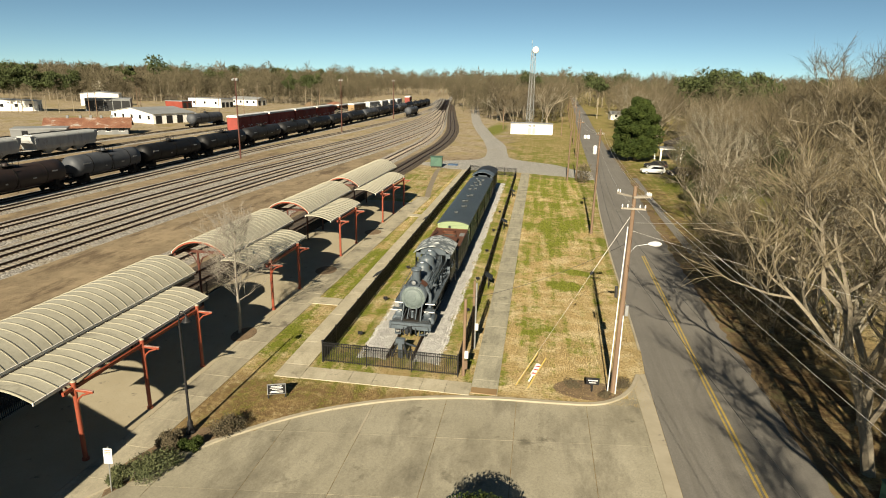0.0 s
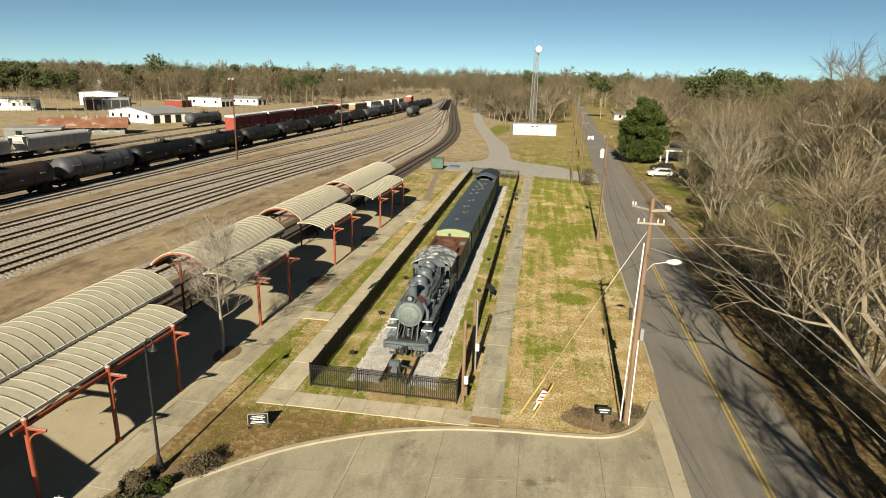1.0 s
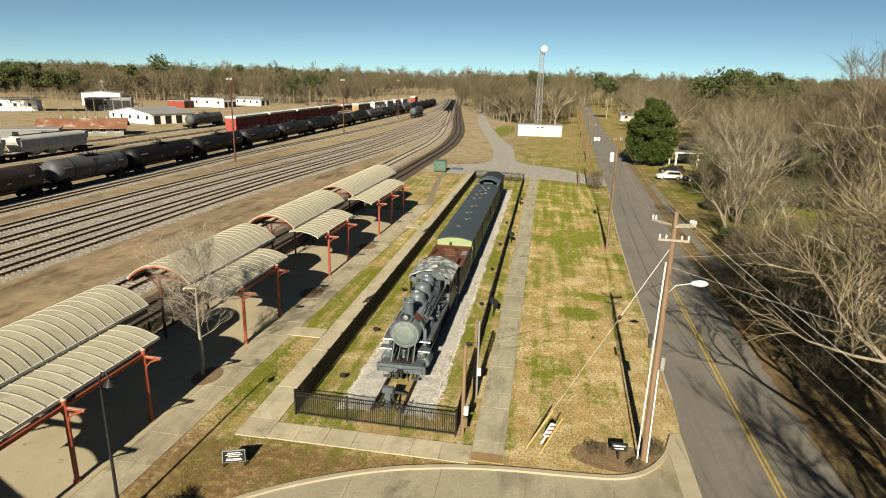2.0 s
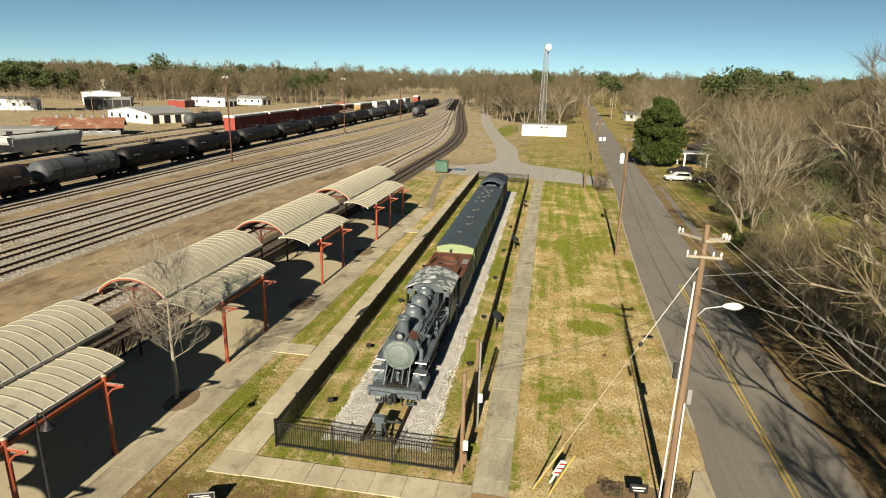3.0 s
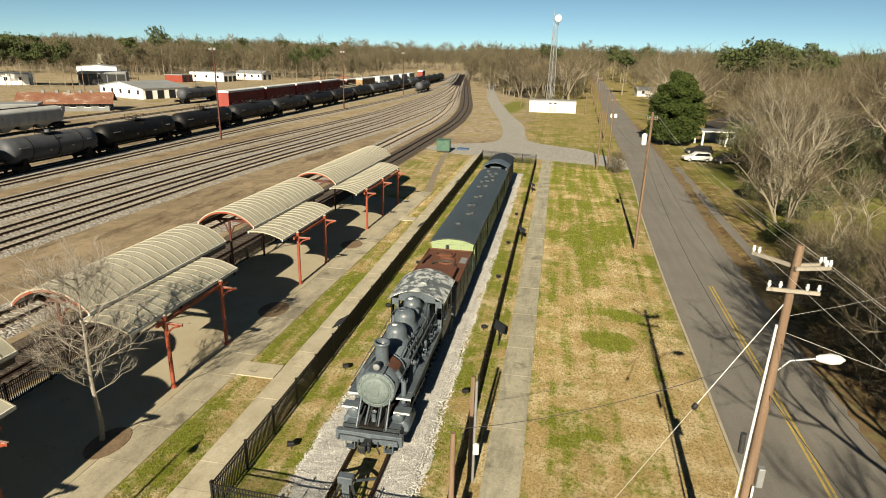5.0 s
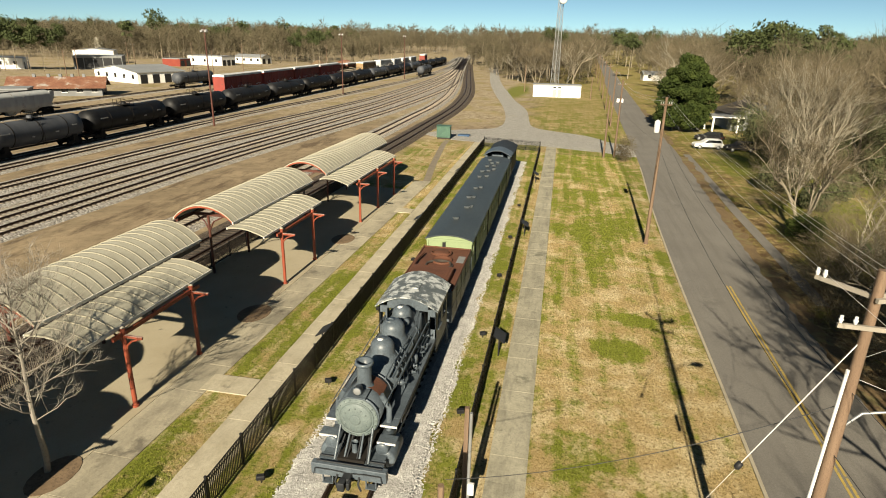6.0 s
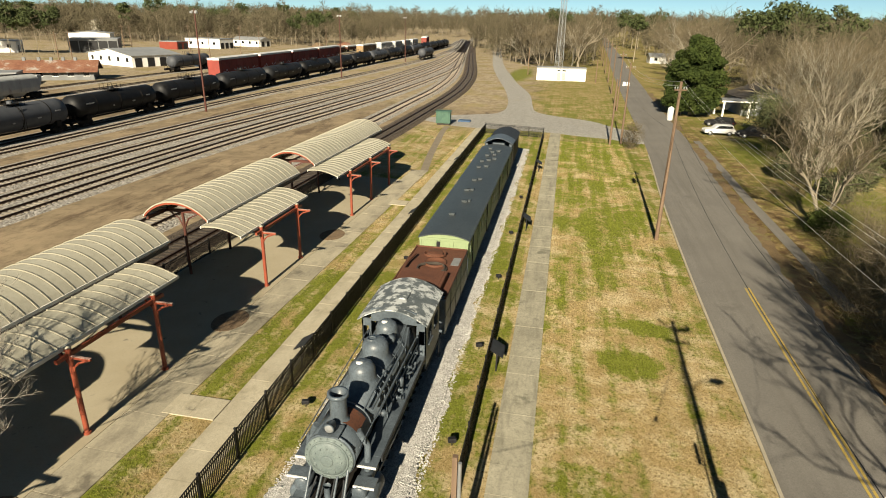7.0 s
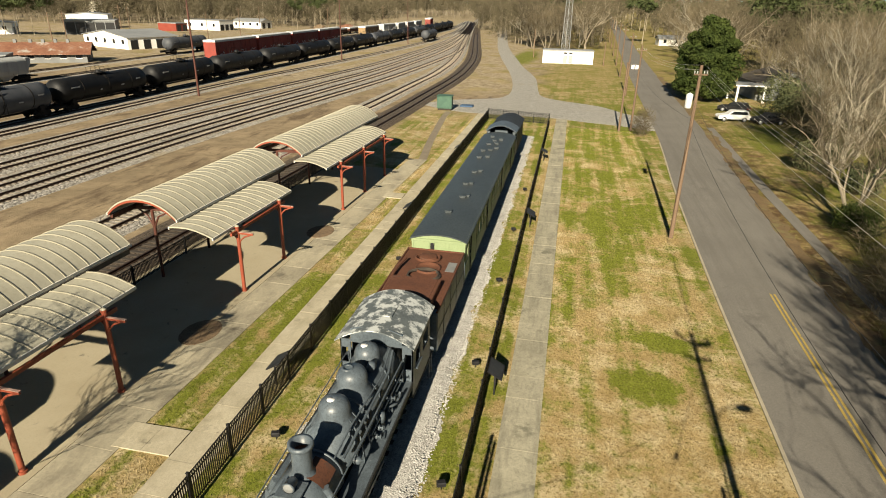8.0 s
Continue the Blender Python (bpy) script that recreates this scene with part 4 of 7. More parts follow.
def hopper_car(length, paint, label):
    root = thing("hopper_car", Matrix(), label, "hopper car", "hopper cars")
    L = length / 2 - 0.6
    sec = [(-1.45, 1.5), (-1.6, 2.2), (-1.6, 3.7)] + [(-1.6 * math.cos(radians(a)), 3.7 + 0.75 * math.sin(radians(a))) for a in range(15, 180, 15)] + [(1.6, 3.7), (1.6, 2.2), (1.45, 1.5)]
    part("body", Geo().prism(sec, -L + 1.2, L - 1.2), paint, root, "", 0.02)
    for s in (-1, 1):
        g = Geo().prism([(s * (L - 1.25), 1.7), (s * (L - 1.25), 4.2), (s * (L - 0.2), 4.2), (s * (L - 0.3), 3.4)], -1.5, 1.5, "x")
        part("end_slope", g, paint, root)
        part("end_platform", Geo().box(-1.5, 1.5, s * L - 0.6, s * L + 0.6, 0.95, 1.15), UNDER, root)
        truck(root, s * (L - 1.6))
    for s in (-1, 1):
        post = Geo().box(s * 1.6 - 0.02, s * 1.6 + 0.02, -0.04, 0.04, 1.6, 3.8).mesh("side_post", paint)
        for k in range(9):
            part("side_post", post, None, root).location = (0, -L + 1.2 + (2 * L - 2.4) * k / 8, 0)
    for k in (-1, 0, 1):
        part("chute", Geo().add([(-1.3, k * 4 - 1.8, 1.6), (1.3, k * 4 - 1.8, 1.6), (1.3, k * 4 + 1.8, 1.6), (-1.3, k * 4 + 1.8, 1.6), (-0.5, k * 4 - 0.5, 0.5), (0.5, k * 4 - 0.5, 0.5), (0.5, k * 4 + 0.5, 0.5), (-0.5, k * 4 + 0.5, 0.5)], [(0, 1, 5, 4), (1, 2, 6, 5), (2, 3, 7, 6), (3, 0, 4, 7), (4, 5, 6, 7)]), paint, root)
    part("roof_walk", Geo().box(-0.35, 0.35, -L + 1, L - 1, 4.5, 4.56), UNDER, root)
    part("underframe", Geo().box(-0.25, 0.25, -L - 0.5, L + 0.5, 0.85, 1.2), UNDER, root)
    return root


hop = hopper_car(19.5, PALE_CAR, "dirty pale grey covered hopper car with rust streaks")
hop.matrix_world = pose(-96.8, 110.5, 0)
for y in (90.4, 70.2, 50):
    copy_thing(hop, pose(-96.7, y, 0))

# ---- canopies over the platform ----
def canopy(y0, y1, v0, v1, posts, back_posts, brackets=True):
    """A barrel vault on dark posts, and a lower awning on red posts."""
    root = thing("platform_canopy", STATION.copy(), "cream barrel-vaulted platform canopy with a lower awning on red posts", "canopy", "platform canopies")
    # vault section
    cx, half, rise, zs = -4.35, 2.05, 0.92, 4.42
    R = (half * half + rise * rise) / (2 * rise)
    a = math.degrees(math.asin(half / R))
    line = [(cx + R * math.sin(radians(-a + 2 * a * i / 20)), zs + rise - R + R * math.cos(radians(-a + 2 * a * i / 20))) for i in range(21)]
    vault = part("vault_roof", Geo().shell(line, v0, v1, 0.05), CANOPY, root, "cream ribbed metal vault")
    n = round((v1 - v0) / 0.62)
    seam = Geo().shell([(p, q + 0.035) for p, q in line], -0.022, 0.022, 0.05).mesh("seam", SEAM)
    for i in range(n + 1):
        s = part("seam", seam, None, vault)
        s.location = (0, v0 + 0.03 + (v1 - v0 - 0.06) * i / n, 0)
    # awning section
    ax0, ax1, az0, az1 = -2.42, 0.0, 4.22, 3.86
    aw = [(ax0 + (ax1 - ax0) * i / 10, az0 + (az1 - az0) * i / 10 + 0.20 * math.sin(math.pi * i / 10)) for i in range(11)]
    awning = part("awning_roof", Geo().shell(aw, y0, y1, 0.05), CANOPY, root, "cream ribbed metal awning")
    n = round((y1 - y0) / 0.62)
    seam = Geo().shell([(p, q + 0.035) for p, q in aw], -0.022, 0.022, 0.05).mesh("seam", SEAM)
    for i in range(n + 1):
        s = part("seam", seam, None, awning)
        s.location = (0, y0 + 0.03 + (y1 - y0 - 0.06) * i / n, 0)
    # eaves
    for x, z, b0, b1 in ((cx + half, zs - 0.03, v0, v1), (cx - half, zs - 0.03, v0, v1), (ax1, az1 - 0.03, y0, y1), (ax0, az0 - 0.03, y0, y1)):
        part("eave_trim", Geo().box(x - 0.03, x + 0.03, b0 - 0.01, b1 + 0.01, z - 0.09, z + 0.05), CANOPY_TRIM, root)
    # dark strip paints the shade in the gap between vault and awning
    part("wall_plate", Geo().box(cx + half - 0.12, cx + half + 0.06, v0 + 0.2, v1 - 0.2, zs - 0.38, zs - 0.14), GAP_SHADE_ROOF, root)
    part("wall_plate", Geo().box(cx - half - 0.02, cx - half + 0.14, v0 + 0.2, v1 - 0.2, zs - 0.34, zs - 0.14), BROWN_STEEL, root)
    # end arches
    for y in (v0 + 0.08, v1 - 0.08):
        part("end_arch", Geo().shell([(p, q - 0.06) for p, q in line], y - 0.05, y + 0.05, 0.11), RED_STEEL, root)
    for p in back_posts:
        bx = cx - 0.9
        part("back_post", Geo().tube([(bx, p, 0), (bx, p, zs - 0.2)], 0.085, 10), BROWN_STEEL, root)
        g = Geo().beam((cx - half, p, zs - 0.25), (cx + half, p, zs - 0.25), 0.12, 0.2)
        g.tube([(bx, p, 3.0), (bx + 0.35, p, 3.7), (bx + 1.2, p, zs - 0.3)], 0.05, 6)
        g.tube([(bx, p, 3.0), (bx - 0.3, p, 3.7), (bx - 0.9, p, zs - 0.3)], 0.05, 6)
        part("cross_arm", g, BROWN_STEEL, root)
    for p in posts:
        post = part("post", Geo().tube([(0.1, p, 0), (0.1, p, 3.72)], 0.10, 14).tube([(0.1, p, 3.72), (0.1, p, 3.80)], 0.12, 14).tube([(0.1, p, 0.0), (0.1, p, 0.12)], 0.15, 14), RED_STEEL, root, "red-orange round steel post")
        part("post_cap", Geo().lathe((0.1, p, 3.80), (0, 0, 1), [(0, 0.12), (0.05, 0.11), (0.09, 0.0)], 14), SEAM, post)
        g = Geo().beam((0.1, p, 3.42), (1.0, p, 3.42), 0.07, 0.10)
        g.tube([(0.14, p, 2.75), (0.22, p, 3.0), (0.45, p, 3.22), (0.85, p, 3.37)], 0.045, 6)
        g.tube([(0.1, p, 3.0), (-0.12, p, 3.3), (-0.5, p, 3.62)], 0.045, 6)
        g.beam((0.1, p, 3.66), (-2.3, p, 4.05), 0.08, 0.12)
        part("bracket", g, RED_STEEL, root)
        part("bracket_cap", Geo().box(0.18, 1.02, p - 0.05, p + 0.05, 3.472, 3.495), FADED_RED, root)
    part("lower_beam", Geo().box(0.03, 0.15, min(posts) - 0.6, max(posts) + 0.6, 3.44, 3.6), RED_STEEL, root)
    return root


# out-of-view roof on posts, its outline set by the shadow it must throw
shelter = thing("platform_shelter", Matrix(), "unseen broad flat roof added for its shadow at the platform's south end", "shelter")
part("roof", Geo().prism([(-27.0, -12.0), (-17.55, -12.0), (-17.55, 14.5), (-27.0, 18.6)], 4.15, 4.4, "z"), CANOPY, shelter)
for x, y in ((-18.6, 12.5), (-18.6, 4.0), (-18.6, -4.5), (-25.5, 13.5), (-25.5, 4.0), (-25.5, -4.5)):
    part("post", Geo().tube([(x, y, 0), (x, y, 4.2)], 0.1, 12), RED_STEEL, shelter)
canopy(19.05, 31.3, 19.5, 33.7, (20.96, 25.3, 29.98), (20.6, 25.5, 31))
canopy(36.9, 45.6, 37.3, 48.3, (39.05, 43.7), (38.6, 43.4, 47.3))
canopy(51.1, 59.6, 51.6, 63.4, (53.15, 57.8), (53.5, 58.0, 62.2))
canopy(65.0, 78.4, 66.0, 82.8, (67.45, 72.3, 77.5), (67.8, 73.0, 78.0, 82.0))


# ---- iron fences ----
def fence(name, a, b, height, label, panel=2.35, parent_group="fence", single=0.0):
    """Posts, and between them panels of pickets on rails."""
    a, b = Vector((*a, 0)), Vector((*b, 0))
    L = (b - a).length
    m = Matrix.Translation(a) @ Matrix.Rotation(math.atan2(b.y - a.y, b.x - a.x), 4, "Z")
    root = thing(name, m, label, "fence", parent_group)
    n = max(1, round(L / panel))
    w = L / n
    post = Geo().box(-0.035, 0.035, -0.035, 0.035, 0, height + 0.06).box(-0.045, 0.045, -0.045, 0.045, height + 0.06, height + 0.09).mesh("post", IRON)
    rail = Geo().box(0.03, w - 0.03, -0.018, 0.018, 0, 0.035).mesh("rail", IRON)
    picket = Geo().box(-0.016, 0.016, -0.016, 0.016, 0.06, height).mesh("picket", IRON)
    k = int(w / 0.105)
    rest = Geo()
    for i in range(n + 1):
        p = part("post", post, None, root)
        p.location = (w * i, 0, 0)
        if i == n:
            break
        for z in (0.12, height - 0.22, height - 0.04):
            q = part("rail", rail, None, root)
            q.location = (w * i, 0, z)
        for j in range(1, k):
            x = w * i + w * j / k
            if x < single:
                q = part("picket", picket, None, root)
                q.location = (x, 0, 0)
            else:
                rest.box(x - 0.016, x + 0.016, -0.016, 0.016, 0.06, height)
    if rest.v:
        tagged(part("pickets", rest, IRON, root), "", "", "", "stuff")
    return root


FH = 1.3
fence("iron_fence", (-11.45, 31.95), (-3.3, 31.75), FH, "black iron picket fence across the locomotive's front", single=99)
fence("iron_fence", (-11.45, 32.0), (-11.65, 109.3), FH, "long black iron picket fence beside the train", single=31)
fence("iron_fence", (-3.3, 31.8), (-3.25, 107.5), FH, "long black iron picket fence beside the walk", single=31)
fence("iron_gate", (-11.65, 109.3), (-3.25, 107.6), FH + 0.1, "black iron gate closing the display's far end", single=99)
fence("iron_fence", st(-6.05, 8), st(-6.05, 80), 1.1, "black iron fence between platform and tracks", single=0.0)


# ---- the steam locomotive (front at y = 36, cab at y = 44 to 48) ----
def locomotive():
    X, root = -7.04, thing("steam_locomotive", pose(-7.04, 36.0, 0), "weathered grey steam locomotive on display track", "locomotive")
    P = lambda name, g, mat=GREY_PAINT, label="", bevel=0.0, parent=root: part(name, g, mat, parent, label, bevel)
    zc, r = 2.56, 0.79
    P("boiler", Geo().lathe((0, 1.05, zc), (0, 1, 0), [(0, r - 0.08), (0.0, r), (1.75, r), (1.75, r - 0.04), (1.9, r - 0.04), (1.9, r - 0.02), (6.0, r + 0.06), (7.0, r + 0.12), (8.0, r + 0.12)], 40))
    for y in (1.1, 2.75, 3.9, 5.1, 6.2, 7.2):
        P("boiler_band", Geo().lathe((0, y, zc), (0, 1, 0), [(0, r - 0.02), (0, r + 0.035 + max(0, y - 3) * 0.022), (0.07, r + 0.035 + max(0, y - 3) * 0.022), (0.07, r - 0.02)], 40))
    front = P("smokebox_front", Geo().lathe((0, 1.06, zc), (0, -1, 0), [(0, r), (0.05, r), (0.06, r - 0.05), (0.06, 0.63), (0.10, 0.62), (0.16, 0.5), (0.19, 0.25), (0.20, 0.0)], 40), FACE_PAINT, "chalky grey-green round smokebox front")
    bolt = Geo().lathe((0, 0, 0), (0, -1, 0), [(0, 0.03), (0.035, 0.03), (0.045, 0.0)], 6).mesh("bolt", FACE_PAINT)
    for k in range(20):
        b = P("bolt", bolt, None, parent=front)
        b.location = (0.73 * math.cos(k * math.pi / 10), 1.0, zc + 0.73 * math.sin(k * math.pi / 10))
    for k in range(12):
        b = P("bolt", bolt, None, parent=front)
        b.location = (0.44 * math.cos(k * math.pi / 6), 0.9, zc + 0.44 * math.sin(k * math.pi / 6))
    P("door_ring", Geo().lathe((0, 1.0, zc), (0, -1, 0), [(0, 0.66), (0.05, 0.66), (0.05, 0.61), (0, 0.61)], 40), FACE_PAINT, parent=front)
    P("number_plate_blank", Geo().lathe((0, 0.9, zc), (0, -1, 0), [(0, 0.2), (0.06, 0.2), (0.07, 0.17), (0.07, 0)], 24), FACE_PAINT, parent=front)
    # headlight on its shelf
    P("headlight_shelf", Geo().box(-0.34, 0.34, 1.0, 1.6, zc + r - 0.02, zc + r + 0.04))
    hl = P("headlight", Geo().lathe((0, 1.40, zc + r + 0.2), (0, -1, 0), [(-0.10, 0), (-0.08, 0.1), (0.0, 0.14), (0.24, 0.155), (0.26, 0.175), (0.28, 0.14)], 22))
    P("lens", Geo().lathe((0, 1.13, zc + r + 0.2), (0, -1, 0), [(0, 0.135), (0.025, 0.09), (0.035, 0)], 20), RUST_PALE, "pale headlight lens", parent=hl)
    # smokestack
    st_ = P("smokestack", Geo().lathe((0, 2.0, zc + 0.7), (0, 0, 1), [(-0.1, 0.44), (0.06, 0.36), (0.14, 0.29), (0.2, 0.275), (0.84, 0.265), (0.90, 0.28), (0.92, 0.34), (1.04, 0.34), (1.04, 0.25), (0.5, 0.23)], 28))
    P("stack_lining", Geo().lathe((0, 2.0, zc + 0.7), (0, 0, 1), [(1.03, 0.255), (0.75, 0.24), (0.7, 0)], 24), RUST, "rusty inside of the stack", parent=st_)
    # domes
    for y, rad, top in ((4.3, 0.48, 4.06), (5.85, 0.50, 4.14), (7.35, 0.44, 4.08)):
        d = P("dome", Geo().lathe((0, y, zc + 0.62), (0, 0, 1), [(0, rad + 0.2), (0.2, rad + 0.06), (0.3, rad), (top - zc - 0.95, rad), (top - zc - 0.78, rad * 0.85), (top - zc - 0.66, rad * 0.5), (top - zc - 0.62, 0.0)], 28))
        if y != 5.85:
            P("dome_lid", Geo().lathe((-0.05, y - 0.1, top - 0.06), (0, 0, 1), [(0, 0.13), (0.05, 0.12), (0.06, 0)], 14), WHITE_PLASTIC, "pale capped fitting", parent=d)
        else:
            P("safety_valve", Geo().lathe((-0.1, y - 0.1, top - 0.06), (0, 0, 1), [(0, 0.2), (0.06, 0.2), (0.06, 0.12), (0.02, 0.12)], 16), GREY_PAINT, parent=d)
    # rust patch behind the stack
    P("rusty_panel", Geo().add([(0.9 * (r + 0.052) / r * r * math.sin(radians(a)) / 0.9, y, zc + (r + 0.052) * math.cos(radians(a))) for y in (1.75, 2.55) for a in range(8, 64, 8)], [(i, i + 1, i + 8, i + 7) for i in range(6)], True), RUST, "rust-stained boiler sheet")
    # pipes along the boiler
    for s in (-1, 1):
        P("handrail", Geo().tube([(s * 0.95, 1.2, zc + 0.42), (s * 1.0, 4.0, zc + 0.45), (s * 1.06, 8.2, zc + 0.5)], 0.022, 6))
        P("sand_pipe", Geo().tube([(s * 0.45, 4.5, 3.45), (s * 0.85, 4.6, 2.9), (s * 1.0, 4.65, 2.2), (s * 0.95, 4.6, 1.3)], 0.03, 6))
        P("sand_pipe", Geo().tube([(s * 0.45, 4.2, 3.45), (s * 0.86, 4.1, 2.9), (s * 1.0, 4.05, 2.2), (s * 0.95, 4.0, 1.3)], 0.03, 6))
        P("steam_pipe", Geo().tube([(s * 0.7, 1.8, zc + 0.55), (s * 0.98, 1.85, zc), (s * 1.0, 1.7, 1.7)], 0.11, 10))
    P("feed_pipe", Geo().tube([(0.78, 2.9, zc + 0.55), (0.82, 5.0, zc + 0.6), (0.86, 7.0, zc + 0.66), (0.7, 8.1, zc + 0.85)], 0.045, 8))
    P("feed_pipe", Geo().tube([(0.93, 3.4, zc + 0.25), (0.98, 5.4, zc + 0.3), (1.02, 8.1, zc + 0.35)], 0.055, 8))
    P("reach_rod", Geo().tube([(1.02, 4.6, zc + 0.02), (1.08, 8.1, zc + 0.1)], 0.03, 6))
    P("air_line", Geo().tube([(0.62, 2.6, zc + 0.74), (0.62, 4.0, zc + 0.78), (0.75, 6.6, zc + 0.78), (0.6, 8.1, zc + 0.95)], 0.028, 6))
    P("turbo_generator", Geo().lathe((0.35, 6.6, zc + 1.03), (0, 1, 0), [(0, 0), (0, 0.14), (0.25, 0.16), (0.3, 0.1), (0.5, 0.1), (0.5, 0)], 14))
    P("air_pump", Geo().lathe((1.02, 5.6, 1.9), (0, 0, 1), [(0, 0), (0, 0.14), (0.3, 0.14), (0.33, 0.08), (0.42, 0.08), (0.45, 0.14), (0.78, 0.14), (0.82, 0)], 16))
    P("check_valve", Geo().lathe((0.95, 3.35, zc + 0.15), (1, 0, 0.1), [(0, 0.12), (0.14, 0.12), (0.2, 0.05), (0.26, 0)], 12))
    P("injector_pipe", Geo().tube([(1.0, 6.3, 2.3), (1.22, 6.45, 2.4), (1.2, 6.8, 2.15), (1.25, 7.1, 2.45)], 0.05, 7))
    P("drain_pipe", Geo().tube([(1.0, 5.0, 2.2), (1.25, 5.1, 2.12), (1.2, 5.4, 2.08)], 0.05, 7))
    for y, z in ((5.0, 2.2), (5.25, 2.35), (6.3, 2.25), (6.6, 2.5), (7.0, 2.3), (7.6, 2.55)):
        P("valve", Geo().lathe((0.93, y, z), (1, 0, 0.15), [(0, 0.05), (0.1, 0.05), (0.11, 0.09), (0.17, 0.09), (0.18, 0.03), (0.26, 0.03), (0.27, 0.08), (0.29, 0.08), (0.3, 0)], 10))
    # running boards, steps down at the front
    for s in (-1, 1):
        P("running_board", Geo().box(min(s * 0.70, s * 1.38), max(s * 0.70, s * 1.38), 2.0, 8.3, 1.98, 2.04))
        P("running_board_edge", Geo().box(min(s * 1.36, s * 1.41), max(s * 1.36, s * 1.41), 2.0, 8.3, 1.86, 2.05), DARK_GREY)
        P("front_step", Geo().box(min(s * 0.72, s * 1.36), max(s * 0.72, s * 1.36), 1.5, 2.0, 1.98, 2.03), GREY_PAINT)
        P("step_edge", Geo().box(min(s * 0.72, s * 1.36), max(s * 0.72, s * 1.36), 1.46, 1.5, 1.97, 2.04), WHITE_PLASTIC, "white-painted step edge")
        P("cylinder_step", Geo().box(min(s * 0.76, s * 1.44), max(s * 0.76, s * 1.44), 1.0, 1.46, 1.62, 1.67), GREY_PAINT)
        P("step_edge", Geo().box(min(s * 0.76, s * 1.44), max(s * 0.76, s * 1.44), 0.96, 1.0, 1.61, 1.68), WHITE_PLASTIC, "white-painted step edge")
        P("cylinder", Geo().lathe((s * 1.05, 1.0, 0.95), (0, 1, 0), [(-0.05, 0), (-0.05, 0.3), (0, 0.36), (0.05, 0.38), (1.15, 0.38), (1.2, 0.36), (1.25, 0.3), (1.25, 0)], 24))
        P("valve_chest", Geo().lathe((s * 0.95, 0.95, 1.42), (0, 1, 0), [(-0.05, 0), (-0.05, 0.2), (0, 0.24), (1.3, 0.24), (1.35, 0.2), (1.35, 0)], 18))
        P("saddle_brace", Geo().tube([(s * 0.62, 0.35, 1.2), (s * 0.6, 1.1, 2.3)], 0.045, 8))
        P("saddle_brace", Geo().tube([(s * 0.28, 0.35, 1.2), (s * 0.25, 1.1, 2.0)], 0.04, 8))
    # pilot deck, beam, coupler, steps
    P("pilot_deck", Geo().box(-1.15, 1.15, 0.25, 1.4, 1.10, 1.17), GREY_PAINT, bevel=0.01)
    P("pilot_beam", Geo().box(-1.38, 1.38, 0.0, 0.28, 0.72, 1.18), GREY_PAINT, "grey timber-thick pilot beam", 0.02)
    P("deck_rail", Geo().tube([(-1.2, 0.1, 1.25), (1.2, 0.1, 1.25)], 0.03, 8), DARK_GREY)
    P("deck_rail", Geo().tube([(-1.2, 0.42, 1.22), (1.2, 0.42, 1.22)], 0.03, 8), DARK_GREY)
    for x in (-0.55, -0.18, 0.2, 0.58):
        P("deck_brace", Geo().tube([(x, 0.3, 1.2), (x * 0.8, 1.02, 1.78)], 0.03, 7), DARK_GREY)
    P("center_brace", Geo().lathe((0, 0.75, 1.17), (0, 0, 1), [(0, 0.16), (0.05, 0.1), (0.5, 0.1), (0.55, 0.13)], 14))
    P("deck_plate", Geo().box(-1.2, 1.2, 0.3, 0.62, 1.17, 1.19), GREY_PAINT)
    P("coupler", Geo().box(-0.16, 0.16, -0.35, 0.1, 0.68, 0.98).box(-0.2, 0.05, -0.62, -0.3, 0.66, 1.0).box(0.1, 0.22, -0.55, -0.3, 0.68, 0.98), DARK_GREY, bevel=0.03)
    P("air_hose", Geo().tube([(-0.4, 0.0, 0.85), (-0.42, -0.18, 0.7), (-0.36, -0.15, 0.4)], 0.04, 8), DARK_GREY)
    P("air_hose", Geo().tube([(0.4, 0.0, 0.85), (0.42, -0.2, 0.7), (0.5, -0.15, 0.42)], 0.04, 8), DARK_GREY)
    for s in (-1, 1):
        P("pilot_step", Geo().box(s * 0.8 - 0.2, s * 0.8 + 0.2, 0.02, 0.28, 0.36, 0.40).beam((s * 0.62, 0.1, 0.4), (s * 0.62, 0.1, 0.75), 0.04, 0.06).beam((s * 0.98, 0.1, 0.4), (s * 0.98, 0.1, 0.75), 0.04, 0.06))
        P("uncoupling_bar", Geo().tube([(s * 0.1, -0.05, 1.0), (s * 0.6, -0.07, 1.05), (s * 1.2, -0.07, 1.05), (s * 1.25, -0.1, 0.8)], 0.018, 6), DARK_GREY)
    # frame, wheels, rods; frame and wheels are blackened for the shade beneath the engine
    P("frame", Geo().box(-0.5, 0.5, 0.3, 9.0, 0.75, 1.3), UNDER)
    P("ash_pan", Geo().box(-0.75, 0.75, 6.0, 8.6, 0.7, 1.9), UNDER)
    def wheel(y, rad, spokes):
        g = Geo().lathe((0, 0, 0), (1, 0, 0), [(-0.06, rad - 0.12), (-0.06, rad + 0.02), (-0.03, rad + 0.02), (-0.03, rad), (0.08, rad), (0.08, rad - 0.1), (-0.06, rad - 0.12)], 28)
        for k in range(spokes):
            a = 2 * math.pi * k / spokes
            g.beam((0, 0.1 * math.cos(a), 0.1 * math.sin(a)), (0, (rad - 0.08) * math.cos(a), (rad - 0.08) * math.sin(a)), 0.06, 0.07, (1, 0, 0))
